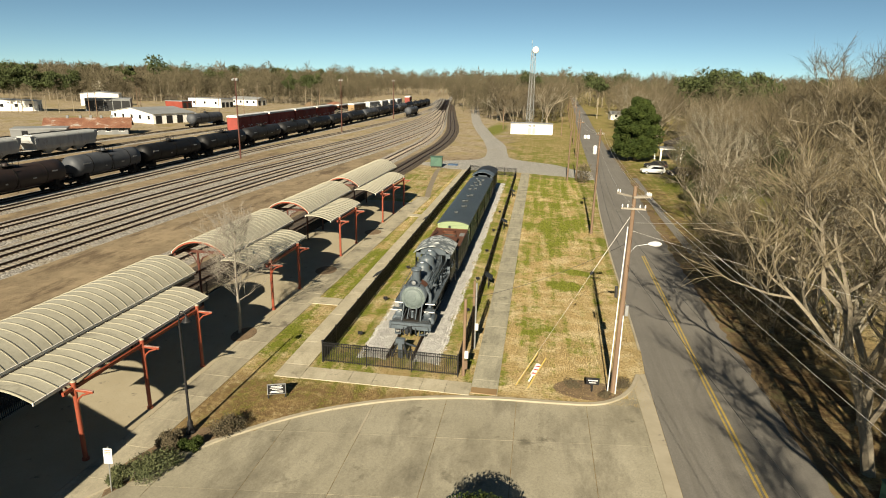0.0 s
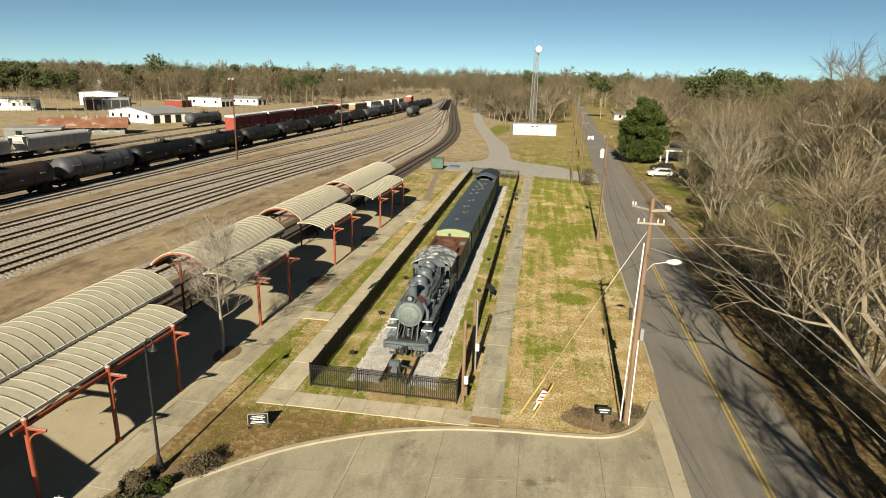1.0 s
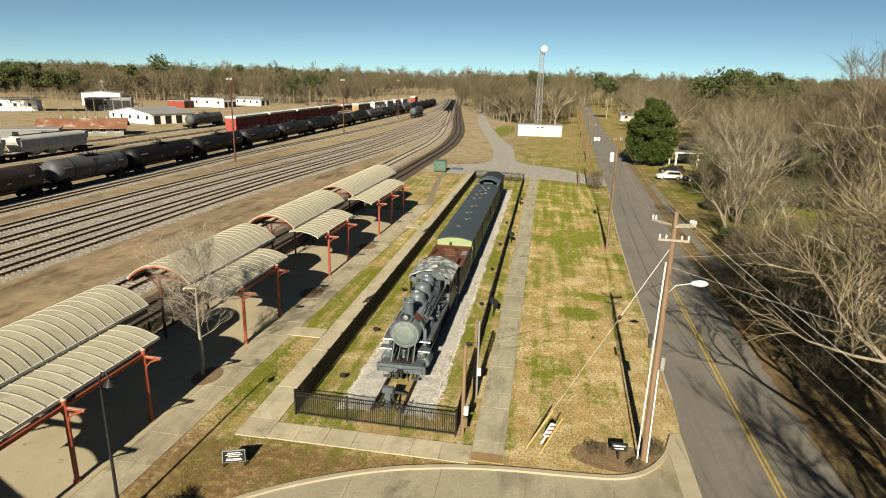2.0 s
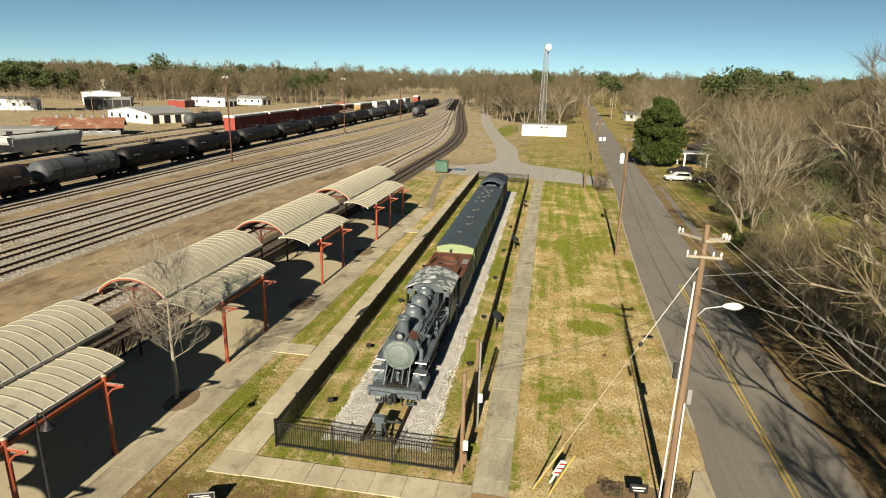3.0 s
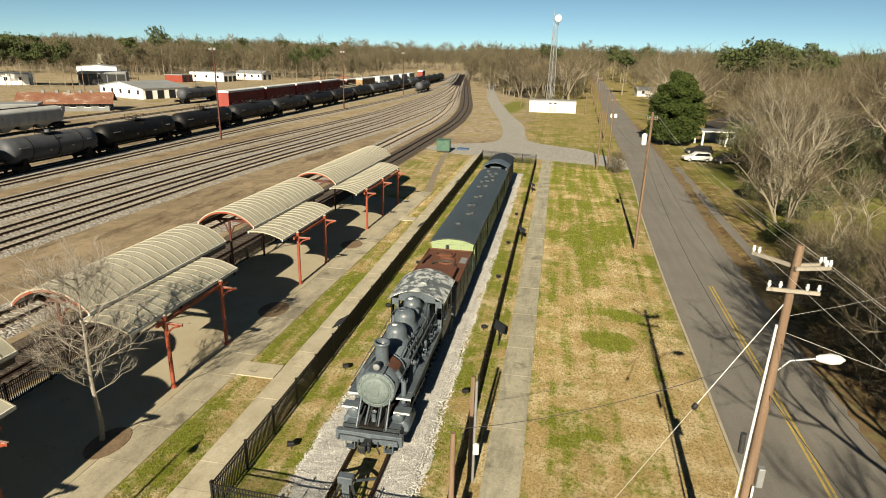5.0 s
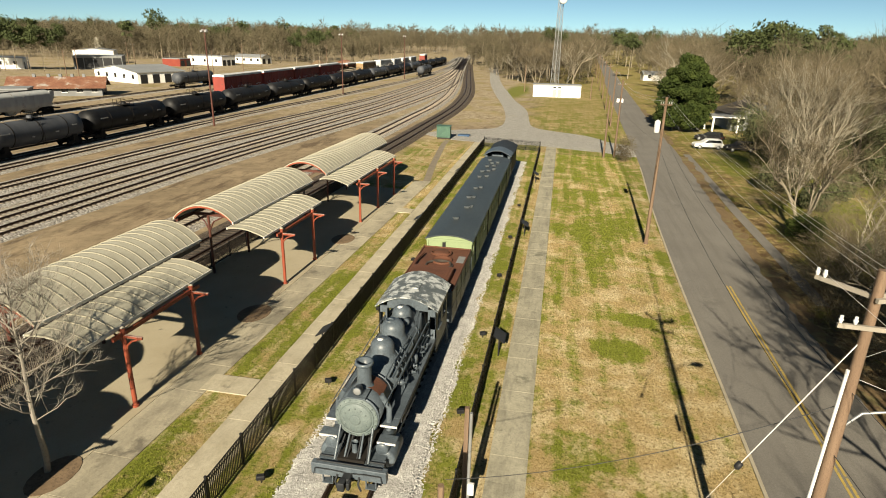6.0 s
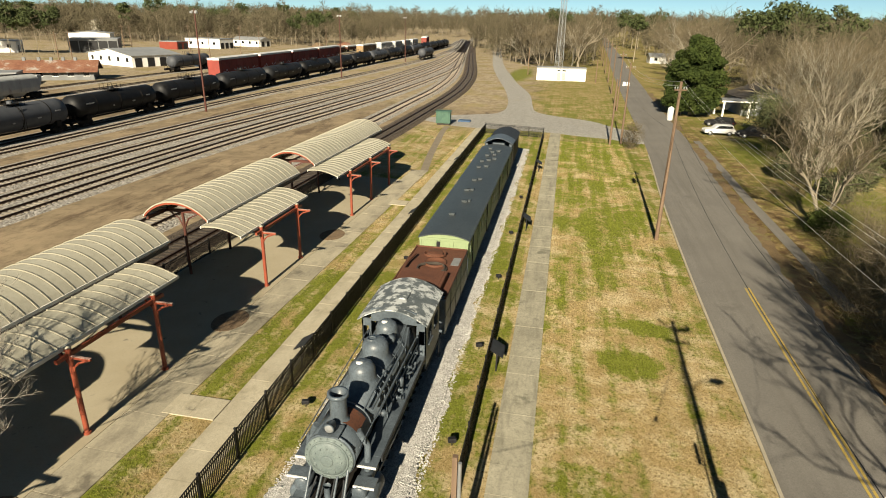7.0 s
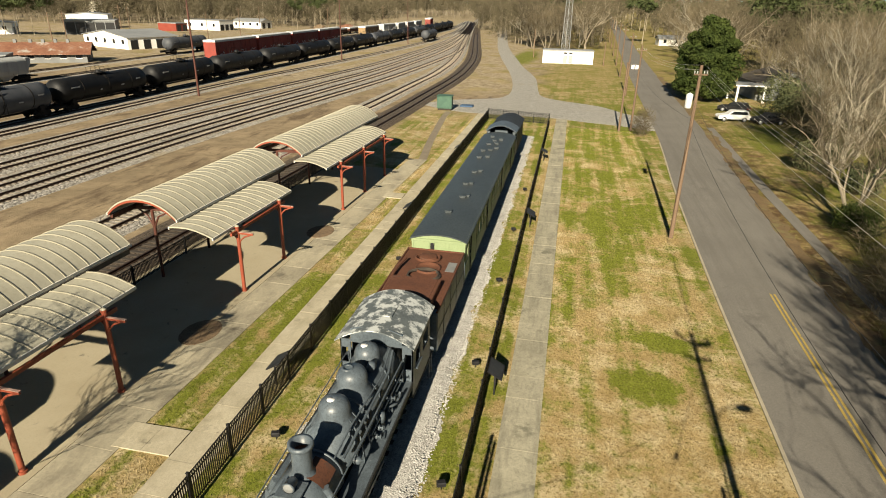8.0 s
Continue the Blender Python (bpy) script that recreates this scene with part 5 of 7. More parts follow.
        g.lathe((0, 0, 0), (1, 0, 0), [(-0.08, 0), (-0.08, 0.15), (0.14, 0.15), (0.14, 0)], 14)
        data = g.mesh("wheel", UNDER)
        for s in (-1, 1):
            w = P("wheel", data, None)
            w.matrix_local = pose(s * 0.78, y, rad + 0.26, 0, 0, 0 if s > 0 else 180)
    wheel(0.95, 0.40, 8)
    for y in (2.8, 4.15, 5.5, 6.85):
        wheel(y, 0.63, 14)
    for s in (-1, 1):
        P("side_rod", Geo().beam((s * 0.98, 2.8, 0.72), (s * 0.98, 6.85, 0.72), 0.06, 0.12))
        P("main_rod", Geo().beam((s * 1.08, 2.2, 0.95), (s * 1.08, 5.5, 0.74), 0.06, 0.13))
    # cab
    g = Geo()
    y0, y1, w, zb, ze = 8.35, 11.1, 1.38, 1.35, 3.42
    roof = [(-1.49 + 2.98 * i / 16, ze - 0.02 + 0.74 * math.sin(math.pi * (0.06 + 0.88 * i / 16)) ** 0.9) for i in range(17)]
    cab = P("cab_roof", Geo().shell(roof, y0 - 0.28, y1 + 0.35, 0.05), CAB_ROOF, "curved cab roof with paint peeling to white")
    P("roof_hatch", Geo().box(-0.35, 0.35, 9.2, 10.1, 4.1, 4.16), CAB_ROOF, bevel=0.01, parent=cab)
    for s in (-1, 1):
        xs = (min(s * w, s * (w - 0.05)), max(s * w, s * (w - 0.05)))
        side = Geo().box(*xs, y0, y1, zb, 2.35).box(*xs, y0, y1, 3.05, ze + 0.05).box(*xs, y0, y0 + 0.45, 2.35, 3.05).box(*xs, y0 + 1.15, y0 + 1.6, 2.35, 3.05).box(*xs, y1 - 0.35, y1, 2.35, 3.05)
        P("cab_side", side)
        P("arm_rest", Geo().box(min(s * w, s * (w + 0.08)), max(s * w, s * (w + 0.08)), y0 + 0.4, y0 + 1.2, 2.33, 2.38))
        fx = (min(s * 0.98, s * w), max(s * 0.98, s * w))
        P("cab_front", Geo().box(*fx, y0, y0 + 0.05, 2.0, 2.5).box(*fx, y0, y0 + 0.05, 3.15, 3.5).box(min(s * 0.98, s * 1.08), max(s * 0.98, s * 1.08), y0, y0 + 0.05, 2.5, 3.15).box(min(s * 1.34, s * w), max(s * 1.34, s * w), y0, y0 + 0.05, 2.5, 3.15))
        P("cab_ladder", Geo().beam((s * 1.4, y1 - 0.15, 0.45), (s * 1.4, y1 - 0.15, 1.4), 0.04, 0.05).beam((s * 1.4, y1 + 0.2, 0.45), (s * 1.4, y1 + 0.2, 1.4), 0.04, 0.05).box(s * 1.4 - 0.1, s * 1.4 + 0.1, y1 - 0.15, y1 + 0.2, 0.45, 0.49))
    P("cab_front_top", Geo().prism([(-0.98, 3.4), (0.98, 3.4), (0.98, 3.95), (0.5, 4.08), (0, 4.11), (-0.5, 4.08), (-0.98, 3.95)], y0, y0 + 0.05))
    P("cab_floor", Geo().box(-1.4, 1.4, y0, y1 + 0.5, 1.3, 1.36), DARK_GREY)
    P("backhead", Geo().lathe((0, 8.3, zc), (0, 1, 0), [(0, 0.98), (0.75, 0.98), (0.8, 0.9), (0.82, 0)], 30), DARK_GREY)
    # tender
    ty0, ty1, tw, tz = 12.0, 18.5, 1.50, 2.92
    td = part("tender_body", Geo().box(-tw, tw, ty0, ty1, 1.05, tz), GREY_PAINT, root, "grey riveted tender sides", 0.05)
    P("tender_deck", Geo().box(-tw + 0.06, tw - 0.06, ty0 + 0.4, ty1 - 0.06, tz, tz + 0.03), RUST, "rusted brown tender top")
    for s in (-1, 1):
        P("tender_rim", Geo().tube([(s * (tw - 0.03), ty0, tz + 0.06), (s * (tw - 0.03), ty1 - 0.03, tz + 0.06)], 0.05, 8), RUST)
        P("rivet_strip", Geo().box(min(s * tw, s * (tw + 0.02)), max(s * tw, s * (tw + 0.02)), ty0 + 0.05, ty1 - 0.05, 1.95, 2.02))
        for y in (13.4, 14.9, 16.4):
            P("rivet_strip", Geo().box(min(s * tw, s * (tw + 0.02)), max(s * tw, s * (tw + 0.02)), y - 0.05, y + 0.05, 1.1, 2.88))
        P("grab_iron", Geo().tube([(s * (tw + 0.08), ty1 - 0.3, 1.3), (s * (tw + 0.08), ty1 - 0.3, 2.6)], 0.02, 6))
    P("tender_rim", Geo().tube([(-tw + 0.03, ty1 - 0.03, tz + 0.06), (tw - 0.03, ty1 - 0.03, tz + 0.06)], 0.05, 8), RUST)
    P("coal_bunker", Geo().box(-1.15, 1.15, ty0 + 0.05, ty0 + 2.4, tz, tz + 0.42).box(-1.02, 1.02, ty0 + 0.1, ty0 + 2.3, tz + 0.3, tz + 0.44), RUST, "rusted low coal bunker", 0.03)
    P("bunker_edge", Geo().tube([(-1.3, ty0 + 1.5, tz + 0.1), (-1.25, ty0 + 3.6, tz + 0.3), (-1.1, ty0 + 4.6, tz + 0.32)], 0.07, 8), RUST)
    P("water_hatch", Geo().lathe((0.1, 16.2, tz + 0.02), (0, 0, 1), [(0, 0.62), (0.12, 0.62), (0.12, 0.55), (0.05, 0.52), (0.05, 0)], 28), RUST)
    P("water_hatch", Geo().lathe((-0.15, 17.4, tz + 0.02), (0, 0, 1), [(0, 0.45), (0.16, 0.45), (0.18, 0.38), (0.2, 0)], 24), RUST)
    P("cable_coil", Geo().tube([(0.1 + (0.75 + 0.05 * math.sin(a * 0.9)) * math.cos(a * 0.35), 15.3 + (0.68 + 0.06 * math.sin(a * 0.7)) * math.sin(a * 0.35), tz + 0.09 + 0.05 * math.sin(a * 0.5) + 0.001 * a) for a in range(0, 74)], 0.035, 6), TIE, "dark coil of old cable")
    P("hose_coil", Geo().tube([(-0.15 + 0.62 * math.cos(a * 0.4), 17.3 + 0.5 * math.sin(a * 0.4), tz + 0.07 + 0.004 * a) for a in range(0, 34)], 0.04, 6), RUST)
    P("hose_coil", Geo().tube([(-0.7, ty0 + 2.5, tz + 0.06), (-0.75, ty0 + 3.5, tz + 0.06), (-0.4, ty0 + 4.0, tz + 0.06)], 0.05, 6), RUST)
    P("primer_patch", Geo().box(0.95, 1.38, 16.1, 17.2, tz + 0.03, tz + 0.045), RUST_PALE, "pale patch on the tender top", 0.004)
    P("tender_frame", Geo().box(-1.2, 1.2, ty0 - 0.3, ty1 + 0.2, 0.85, 1.06), DARK_GREY)
    for y in (13.6, 17.0):
        g = Geo()
        for s in (-1, 1):
            g.prism([(y - 1.2, 0.6), (y - 1.1, 0.85), (y + 1.1, 0.85), (y + 1.2, 0.6), (y + 0.3, 0.42), (y - 0.3, 0.42)], s * 0.95 - 0.06, s * 0.95 + 0.06, "x")
        P("tender_truck", g, DARK_GREY)
        wheel(y - 0.85, 0.42, 0)
        wheel(y + 0.85, 0.42, 0)
    return root


locomotive()


# ---- passenger coach and caboose behind the tender ----
def coach():
    L, w = 27.3, 1.46
    root = thing("passenger_coach", pose(-7.04, 55.1, 0), "pale green railway coach with a blue-grey arched roof", "railway coach")
    roof = [(-1.55 + 3.1 * i / 20, 3.34 + 0.32 * (1 - abs(-1 + 2 * i / 20) ** 2.2)) for i in range(21)]
    rf = part("roof", Geo().shell(roof, -0.12, L + 0.12, 0.06), COACH_ROOF, root, "faded blue-grey painted roof")
    end_sec = [(-w, 1.1), (w, 1.1), (w, 3.36)] + [(-p, q - 0.07) for p, q in roof[1:-1]] + [(-w, 3.36)]
    for y in (0.0, L - 0.08):
        e = part("end_wall", Geo().prism(end_sec, y, y + 0.08), COACH_GREEN, root)
        s = -1 if y == 0 else 1
        yy = y if s < 0 else y + 0.08
        part("end_door", Geo().box(-0.36, 0.36, min(yy, yy + s * 0.02), max(yy, yy + s * 0.02), 1.2, 3.1), COACH_GREEN, e, "", 0.01)
        part("door_gap", Geo().box(-0.44, -0.22, min(yy, yy + s * 0.03), max(yy, yy + s * 0.03), 1.2, 3.12), DARK_OPENING, e, "dark open doorway")
        for x in (-1.4, -0.52, 0.52, 1.4):
            part("end_post", Geo().box(x - 0.05, x + 0.05, min(yy, yy + s * 0.06), max(yy, yy + s * 0.06), 1.1, 3.3), COACH_GREEN, e)
        part("end_beam", Geo().box(-w, w, min(yy, yy + s * 0.07), max(yy, yy + s * 0.07), 3.2, 3.34), COACH_GREEN, e)
    doors = (2.6, 9.4, 17.5, 24.6)
    for s in (-1, 1):
        xs = (min(s * w, s * (w - 0.06)), max(s * w, s * (w - 0.06)))
        wall = part("side_wall", Geo().box(*xs, 0, L, 1.05, 3.38), COACH_GREEN, root)
        part("belt_rail", Geo().box(min(s * w, s * (w + 0.03)), max(s * w, s * (w + 0.03)), 0, L, 2.0, 2.07), COACH_GREEN, wall)
        part("letter_board", Geo().box(min(s * w, s * (w + 0.025)), max(s * w, s * (w + 0.025)), 0, L, 3.1, 3.3), COACH_GREEN, wall)
        k = 0
        y = 0.9
        while y < L - 0.8:
            if all(abs(y - d) > 1.2 for d in doors):
                pane = part("window", Geo().box(min(s * w, s * (w + 0.015)), max(s * w, s * (w + 0.015)), y - 0.32, y + 0.32, 2.14, 2.95), GLASS, wall, "dark window pane")
                for d in (-0.36, 0.36):
                    part("window_frame", Geo().box(min(s * w, s * (w + 0.04)), max(s * w, s * (w + 0.04)), y + d - 0.04, y + d + 0.04, 2.08, 3.02), COACH_GREEN, pane)
            y += 1.35
        for d in doors:
            part("baggage_door", Geo().box(min(s * w, s * (w + 0.05)), max(s * w, s * (w + 0.05)), d - 0.9, d + 0.9, 1.1, 3.08), COACH_GREEN, wall, "sliding baggage door", 0.01)
            for e2 in (-0.95, 0.95):
                part("door_track", Geo().box(min(s * w, s * (w + 0.06)), max(s * w, s * (w + 0.06)), d + e2 - 0.03, d + e2 + 0.03, 1.05, 3.1), DARK_GREY, wall)
    part("underframe", Geo().box(-1.35, 1.35, -0.3, L + 0.3, 0.85, 1.08).box(-0.7, 0.7, 8, 19, 0.5, 0.9), DARK_GREY, root)
    part("coach_floor", Geo().box(-1.4, 1.4, 0.05, L - 0.05, 1.08, 1.14), DARK_GREY, root)
    vents = [(3.6, -0.2), (6.6, 0.1), (6.9, 0.3), (9.5, -0.2), (9.7, 0.1), (12.6, -0.1), (13.0, 0.25), (17.0, -0.4), (17.4, 0.2), (19.4, -0.45), (19.8, 0.1), (20.6, 0.5), (21.8, -0.3), (22.3, 0.3), (23.4, 0.0), (24.0, 0.5), (25.0, -0.4)]
    for y, x in vents:
        v = part("roof_vent", Geo().box(x - 0.16, x + 0.16, y - 0.13, y + 0.13, 3.58, 3.76).box(x - 0.22, x + 0.22, y - 0.18, y + 0.18, 3.76, 3.8), COACH_ROOF, rf)
    for y in (4.0, 23.0):
        truck(root, y, 0.46, 1.2)
    return root


coach()


def caboose():
    L, w = 9.0, 1.4
    root = thing("caboose", pose(-7.04, 83.6, 0), "dark grey railway caboose with a cupola-like cab end", "caboose")
    part("body", Geo().box(-w, w, 2.2, L, 1.1, 3.1), DARK_GREY, root, "", 0.03)
    cab = part("cab", Geo().box(-w, -w + 0.06, 0, 2.2, 1.1, 3.4).box(w - 0.06, w, 0, 2.2, 1.1, 2.5).box(w - 0.06, w, 0, 0.5, 2.5, 3.4).box(w - 0.06, w, 1.6, 2.2, 2.5, 3.4).box(-w, w, 2.14, 2.2, 1.1, 3.4).box(-w, w, 0, 0.06, 1.1, 2.6).box(-w, -1.1, 0, 0.06, 2.6, 3.5).box(1.1, w, 0, 0.06, 2.6, 3.5).box(-0.6, 0.6, 0, 0.06, 2.6, 3.6), GREY_PAINT, root)
    rf = [(-1.5 + 3.0 * i / 16, 3.4 + 0.7 * math.sin(math.pi * (0.06 + 0.88 * i / 16))) for i in range(17)]
    part("cab_roof", Geo().shell(rf, -0.25, 2.5, 0.05), GREY_PAINT, root)
    part("body_roof", Geo().shell([(p, q - 0.35) for p, q in rf], 2.4, L + 0.4, 0.05), DARK_GREY, root)
    part("underframe", Geo().box(-1.3, 1.3, -0.4, L + 0.5, 0.85, 1.1), DARK_GREY, root)
    for y in (1.6, L - 1.6):
        truck(root, y)
    return root


caboose()

# bumping post at the track's near end
bump = thing("bumping_post", pose(-7.04, 33.4, 0), "grey steel bumping post at the end of the track", "buffer stop")
part("bumper_head", Geo().box(-0.28, 0.28, -0.2, 0.15, 1.0, 1.3), GREY_PAINT, bump, "", 0.03)
for s in (-1, 1):
    part("strut", Geo().beam((s * 0.16, 0, 1.05), (s * 0.7, 1.3, 0.2), 0.07, 0.1), GREY_PAINT, bump)
    part("strut", Geo().beam((s * 0.16, 0, 1.0), (s * 0.5, -0.25, 0.15), 0.07, 0.09), DARK_GREY, bump)
part("upright", Geo().box(-0.14, 0.14, -0.14, 0.1, 0.05, 1.05), GREY_PAINT, bump, "", 0.01)

# ---- concrete walks ----
slab_walk("walkway_west", -13.55, -12.0, 29.7, 112.6, "y", 1.55, CONCRETE, "pale concrete walkway along the fence")
slab_walk("walkway_front", -12.0, -2.4, 29.75, 31.1, "x", 1.4, CONCRETE, "pale concrete walkway across the display's front")
slab_walk("walkway_east", -2.4, -0.9, 30.0, 111.8, "y", 1.55, WALK_EAST, "pale concrete walkway beside the lawn")
slab_walk("path", -15.9, -13.57, 40.8, 42.15, "x", 1.17, CONCRETE, "short concrete path to the platform")
slab_walk("path", -15.2, -13.57, 71.2, 72.6, "x", 1.0, CONCRETE, "short concrete path to the platform")


# ---- poles and wires ----
def utility_pole(x, y, height, label, arms=(), lean=0.0, conduit=False, lamp=False, transformer=False, group="poles along the road", arm_wood=WOOD_POLE):
    root = thing("utility_pole", pose(x, y, 0, lean, 0, 0), label, "utility pole", group)
    part("pole", Geo().tube([(0, 0, -0.3), (0, 0, height / 2), (0, 0, height)], [0.155, 0.125, 0.095], 12), WOOD_POLE, root)
    for z, half, turn in arms:
        d = Vector((math.cos(turn), math.sin(turn), 0))
        arm = part("crossarm", Geo().beam(Vector((0, -0.14, z)) - d * half, Vector((0, -0.14, z)) + d * half, 0.07, 0.09), arm_wood, root, "weathered wooden crossarm")
        for k in (-0.92, -0.5, 0.5, 0.92):
            c = Vector((0, -0.14, z)) + d * half * k
            part("insulator", Geo().lathe((c.x, c.y, z + 0.05), (0, 0, 1), [(0, 0.025), (0.05, 0.04), (0.08, 0.05), (0.11, 0.03), (0.16, 0.035), (0.17, 0)], 10), WHITE_PLASTIC if arm_wood == PALE_WOOD else GALV, arm)
    if conduit:
        part("conduit", Geo().tube([(-0.3, -0.1, 0), (-0.24, -0.1, 5.2), (-0.18, -0.1, 9.4)], 0.036, 8), WHITE_PLASTIC, root, "white plastic cable conduit")
        part("conduit", Geo().tube([(0.1, -0.22, 0), (0.08, -0.2, 4.6)], 0.034, 8), WHITE_PLASTIC, root, "white plastic cable conduit")
        part("meter_box", Geo().box(0.12, 0.3, -0.25, -0.05, 4.6, 5.2), GALV, root, "", 0.02)
        part("splice_case", Geo().tube([(-0.4, -0.15, 5.6), (-0.42, -0.15, 6.2)], 0.08, 8), WIRE, root)
    if lamp:
        arm = part("lamp_arm", Geo().tube([(0, 0, 7.95), (0.35, 0, 8.4), (1.0, 0, 8.55)], 0.03, 8), GALV, root)
        part("lamp_head", Geo().lathe((0.92, 0, 8.55), (1, 0, 0.03), [(0, 0.05), (0.1, 0.1), (0.35, 0.15), (0.55, 0.12), (0.68, 0.03), (0.7, 0)], 14), WHITE_PLASTIC, arm, "pale street lamp head")
    if transformer:
        part("transformer", Geo().lathe((-0.42, -0.1, height - 2.65), (0, 0, 1), [(0, 0), (0, 0.19), (0.08, 0.21), (0.85, 0.21), (0.9, 0.16), (0.98, 0)], 16), WHITE_PLASTIC, root, "pale grey transformer can")
    return root


POLE1, POLE2 = (5.35, 31.7), (6.9, 67.8)
near_pole = utility_pole(*POLE1, 11.5, "weathered wooden utility pole with bent crossarms and a street lamp", ((10.35, 0.6, -0.05),), 0, True, True, arm_wood=PALE_WOOD)
for a, b in (((0.05, -0.05, 10.93), (-0.72, 0.95, 10.93)), ((-0.06, -0.16, 10.93), (0.82, 0.12, 10.93)), ((-0.06, 0.1, 10.93), (0.78, 0.36, 10.93))):
    arm = part("crossarm", Geo().beam(a, b, 0.07, 0.09), PALE_WOOD, near_pole, "weathered pale crossarm")
    for f in (0.86, 0.98):
        c = Vector(a).lerp(Vector(b), f)
        part("insulator", Geo().lathe((c.x, c.y, c.z + 0.04), (0, 0, 1), [(0, 0.025), (0.05, 0.04), (0.08, 0.05), (0.11, 0.03), (0.16, 0.035), (0.17, 0)], 10), WHITE_PLASTIC, arm)
utility_pole(*POLE2, 11.6, "brown wooden utility pole with a white transformer", ((11.05, 0.42, 0.1),), 0, False, False, True)
ROAD_POLES = [(5.7, 105.6), (7.2, 106.4), (8.9, 139.4), (9.8, 169.3), (10.6, 197), (11.5, 228), (12.5, 262), (13.6, 298), (14.8, 335), (16.2, 375)]
for i, (x, y) in enumerate(ROAD_POLES):
    utility_pole(x, y, 10.5 if i else 8.5, "wooden utility pole beside the road", ((9.9, 0.6, 0.1),) if i else ())


def wire(a, b, sag, material, r, label):
    g = Geo()
    a, b = Vector(a), Vector(b)
    g.tube([a.lerp(b, k / 16) - Vector((0, 0, sag * 4 * (k / 16) * (1 - k / 16))) for k in range(17)], r, 4, False)
    return tagged(part("overhead_wire", g, material), label, "overhead wire", "overhead wires")


x1, y1 = POLE1
x2, y2 = POLE2
for off, z, mat in ((-0.72, 11.15, PALE_WIRE), (0.72, 11.0, PALE_WIRE), (0.4, 11.0, PALE_WIRE), (0.0, 11.55, PALE_WIRE)):
    wire((x1 + off, y1 - 0.14, z), (x2 + off * 0.7, y2 - 0.14, z + 0.25), 0.5, mat, 0.0045, "thin bare overhead wire along the road")
    wire((x1 + off, y1 - 0.14, z), (x1 + off + 6.5, y1 - 45, z), 1.2, mat, 0.0045, "thin bare overhead wire along the road")
for z, r in ((8.9, 0.009), (7.4, 0.011)):
    wire((x1, y1, z), (x2, y2, z + 0.4), 0.8, WIRE, r, "black overhead cable along the road")
    wire((x1, y1, z), (x1 + 5.5, y1 - 45, z), 0.8, WIRE, r, "black overhead cable along the road")
for off, z in ((-0.4, 11.3), (0.0, 11.6), (0.4, 11.3), (0.0, 8.2)):
    wire((x2 + off, y2, z), (8.9 + off, 139.4, z - 1.2), 1.3, PALE_WIRE if z > 9 else WIRE, 0.008, "thin overhead wire along the road")
wire((x1, y1, 9.6), (24, 50, 7.5), 0.4, PALE_WIRE, 0.005, "service wire crossing the road")
wire((x1, y1, 9.2), (26, 22, 7.0), 0.4, PALE_WIRE, 0.005, "service wire crossing the road")
wire((x1, y1, 10.1), (0.05, 31.4, 0.1), 0.0, PALE_WIRE, 0.0075, "taut guy wire from the pole to the lawn")
wire((x1, y1, 10.1), (x1 - 1.70, y1 - 0.1, 6.9), 0.0, PALE_WIRE, 0.016, "thick pale upper length of a guy wire")
tagged(part("guy_insulator", Geo().lathe((x1 - 1.70, y1 - 0.1, 6.9), (-0.47, -0.03, -0.88), [(0, 0.02), (0.02, 0.07), (0.16, 0.075), (0.2, 0.03), (0.22, 0)], 10), IRON), "dark insulator on the guy wire", "insulator")
wire((-2.95, 32.3, 4.6), (x1, y1, 8.6), 0.4, WIRE, 0.012, "slack cable from the short post to the pole")
part_guard = thing("guy_guard", Matrix(), "yellow guy-wire guards leaning over the lawn", "guy guard")
for a, b in (((0.05, 31.4, 0.0), (1.15, 31.45, 2.1)), ((0.7, 31.2, 0.0), (1.6, 31.3, 1.9))):
    part("guard", Geo().tube([a, b], 0.035, 8), YELLOW, part_guard)

# short wooden post with a meter, and a white conduit mast
stub = thing("short_post", pose(-3.0, 31.95, 0), "brown wooden post with a small meter box", "post")
part("post", Geo().tube([(0, 0, 0), (0, 0, 4.7)], [0.10, 0.085], 10), WOOD_POLE, stub)
part("meter", Geo().box(0.05, 0.27, -0.2, -0.05, 1.15, 1.6), WHITE_PLASTIC, stub, "white meter box", 0.03)
part("base_guard", Geo().box(0.04, 0.24, -0.2, -0.06, 0.5, 1.0), WOOD_POLE, stub)
mast = thing("service_mast", pose(-2.75, 35.6, 0), "white conduit mast beside the fence", "service mast")
part("mast", Geo().tube([(0, 0, 0), (0, 0, 4.4)], 0.055, 10), GALV, mast)
part("mast_post", Geo().box(-0.22, -0.08, 0.05, 0.19, 0, 4.5), WOOD_POLE, mast)
part("meter", Geo().box(-0.02, 0.2, -0.14, 0.02, 1.3, 1.75), WHITE_PLASTIC, mast, "", 0.03)

# platform lamp post
lamp = thing("street_lamp", pose(-14.95, 23.7, 0), "dark green iron lamp post beside the platform", "street lamp")
part("base", Geo().lathe((0, 0, 0), (0, 0, 1), [(0, 0.22), (0.12, 0.22), (0.2, 0.15), (0.6, 0.12), (0.7, 0.09), (0.75, 0.065)], 16), IRON, lamp)
part("shaft", Geo().tube([(0, 0, 0.7), (0, 0, 5.5)], [0.065, 0.045], 12), IRON, lamp)
part("arm", Geo().tube([(0, 0, 5.5), (0.0, 0, 5.95), (0.12, 0, 6.2), (0.3, 0, 6.18), (0.38, 0, 6.0)], 0.03, 8), IRON, lamp)
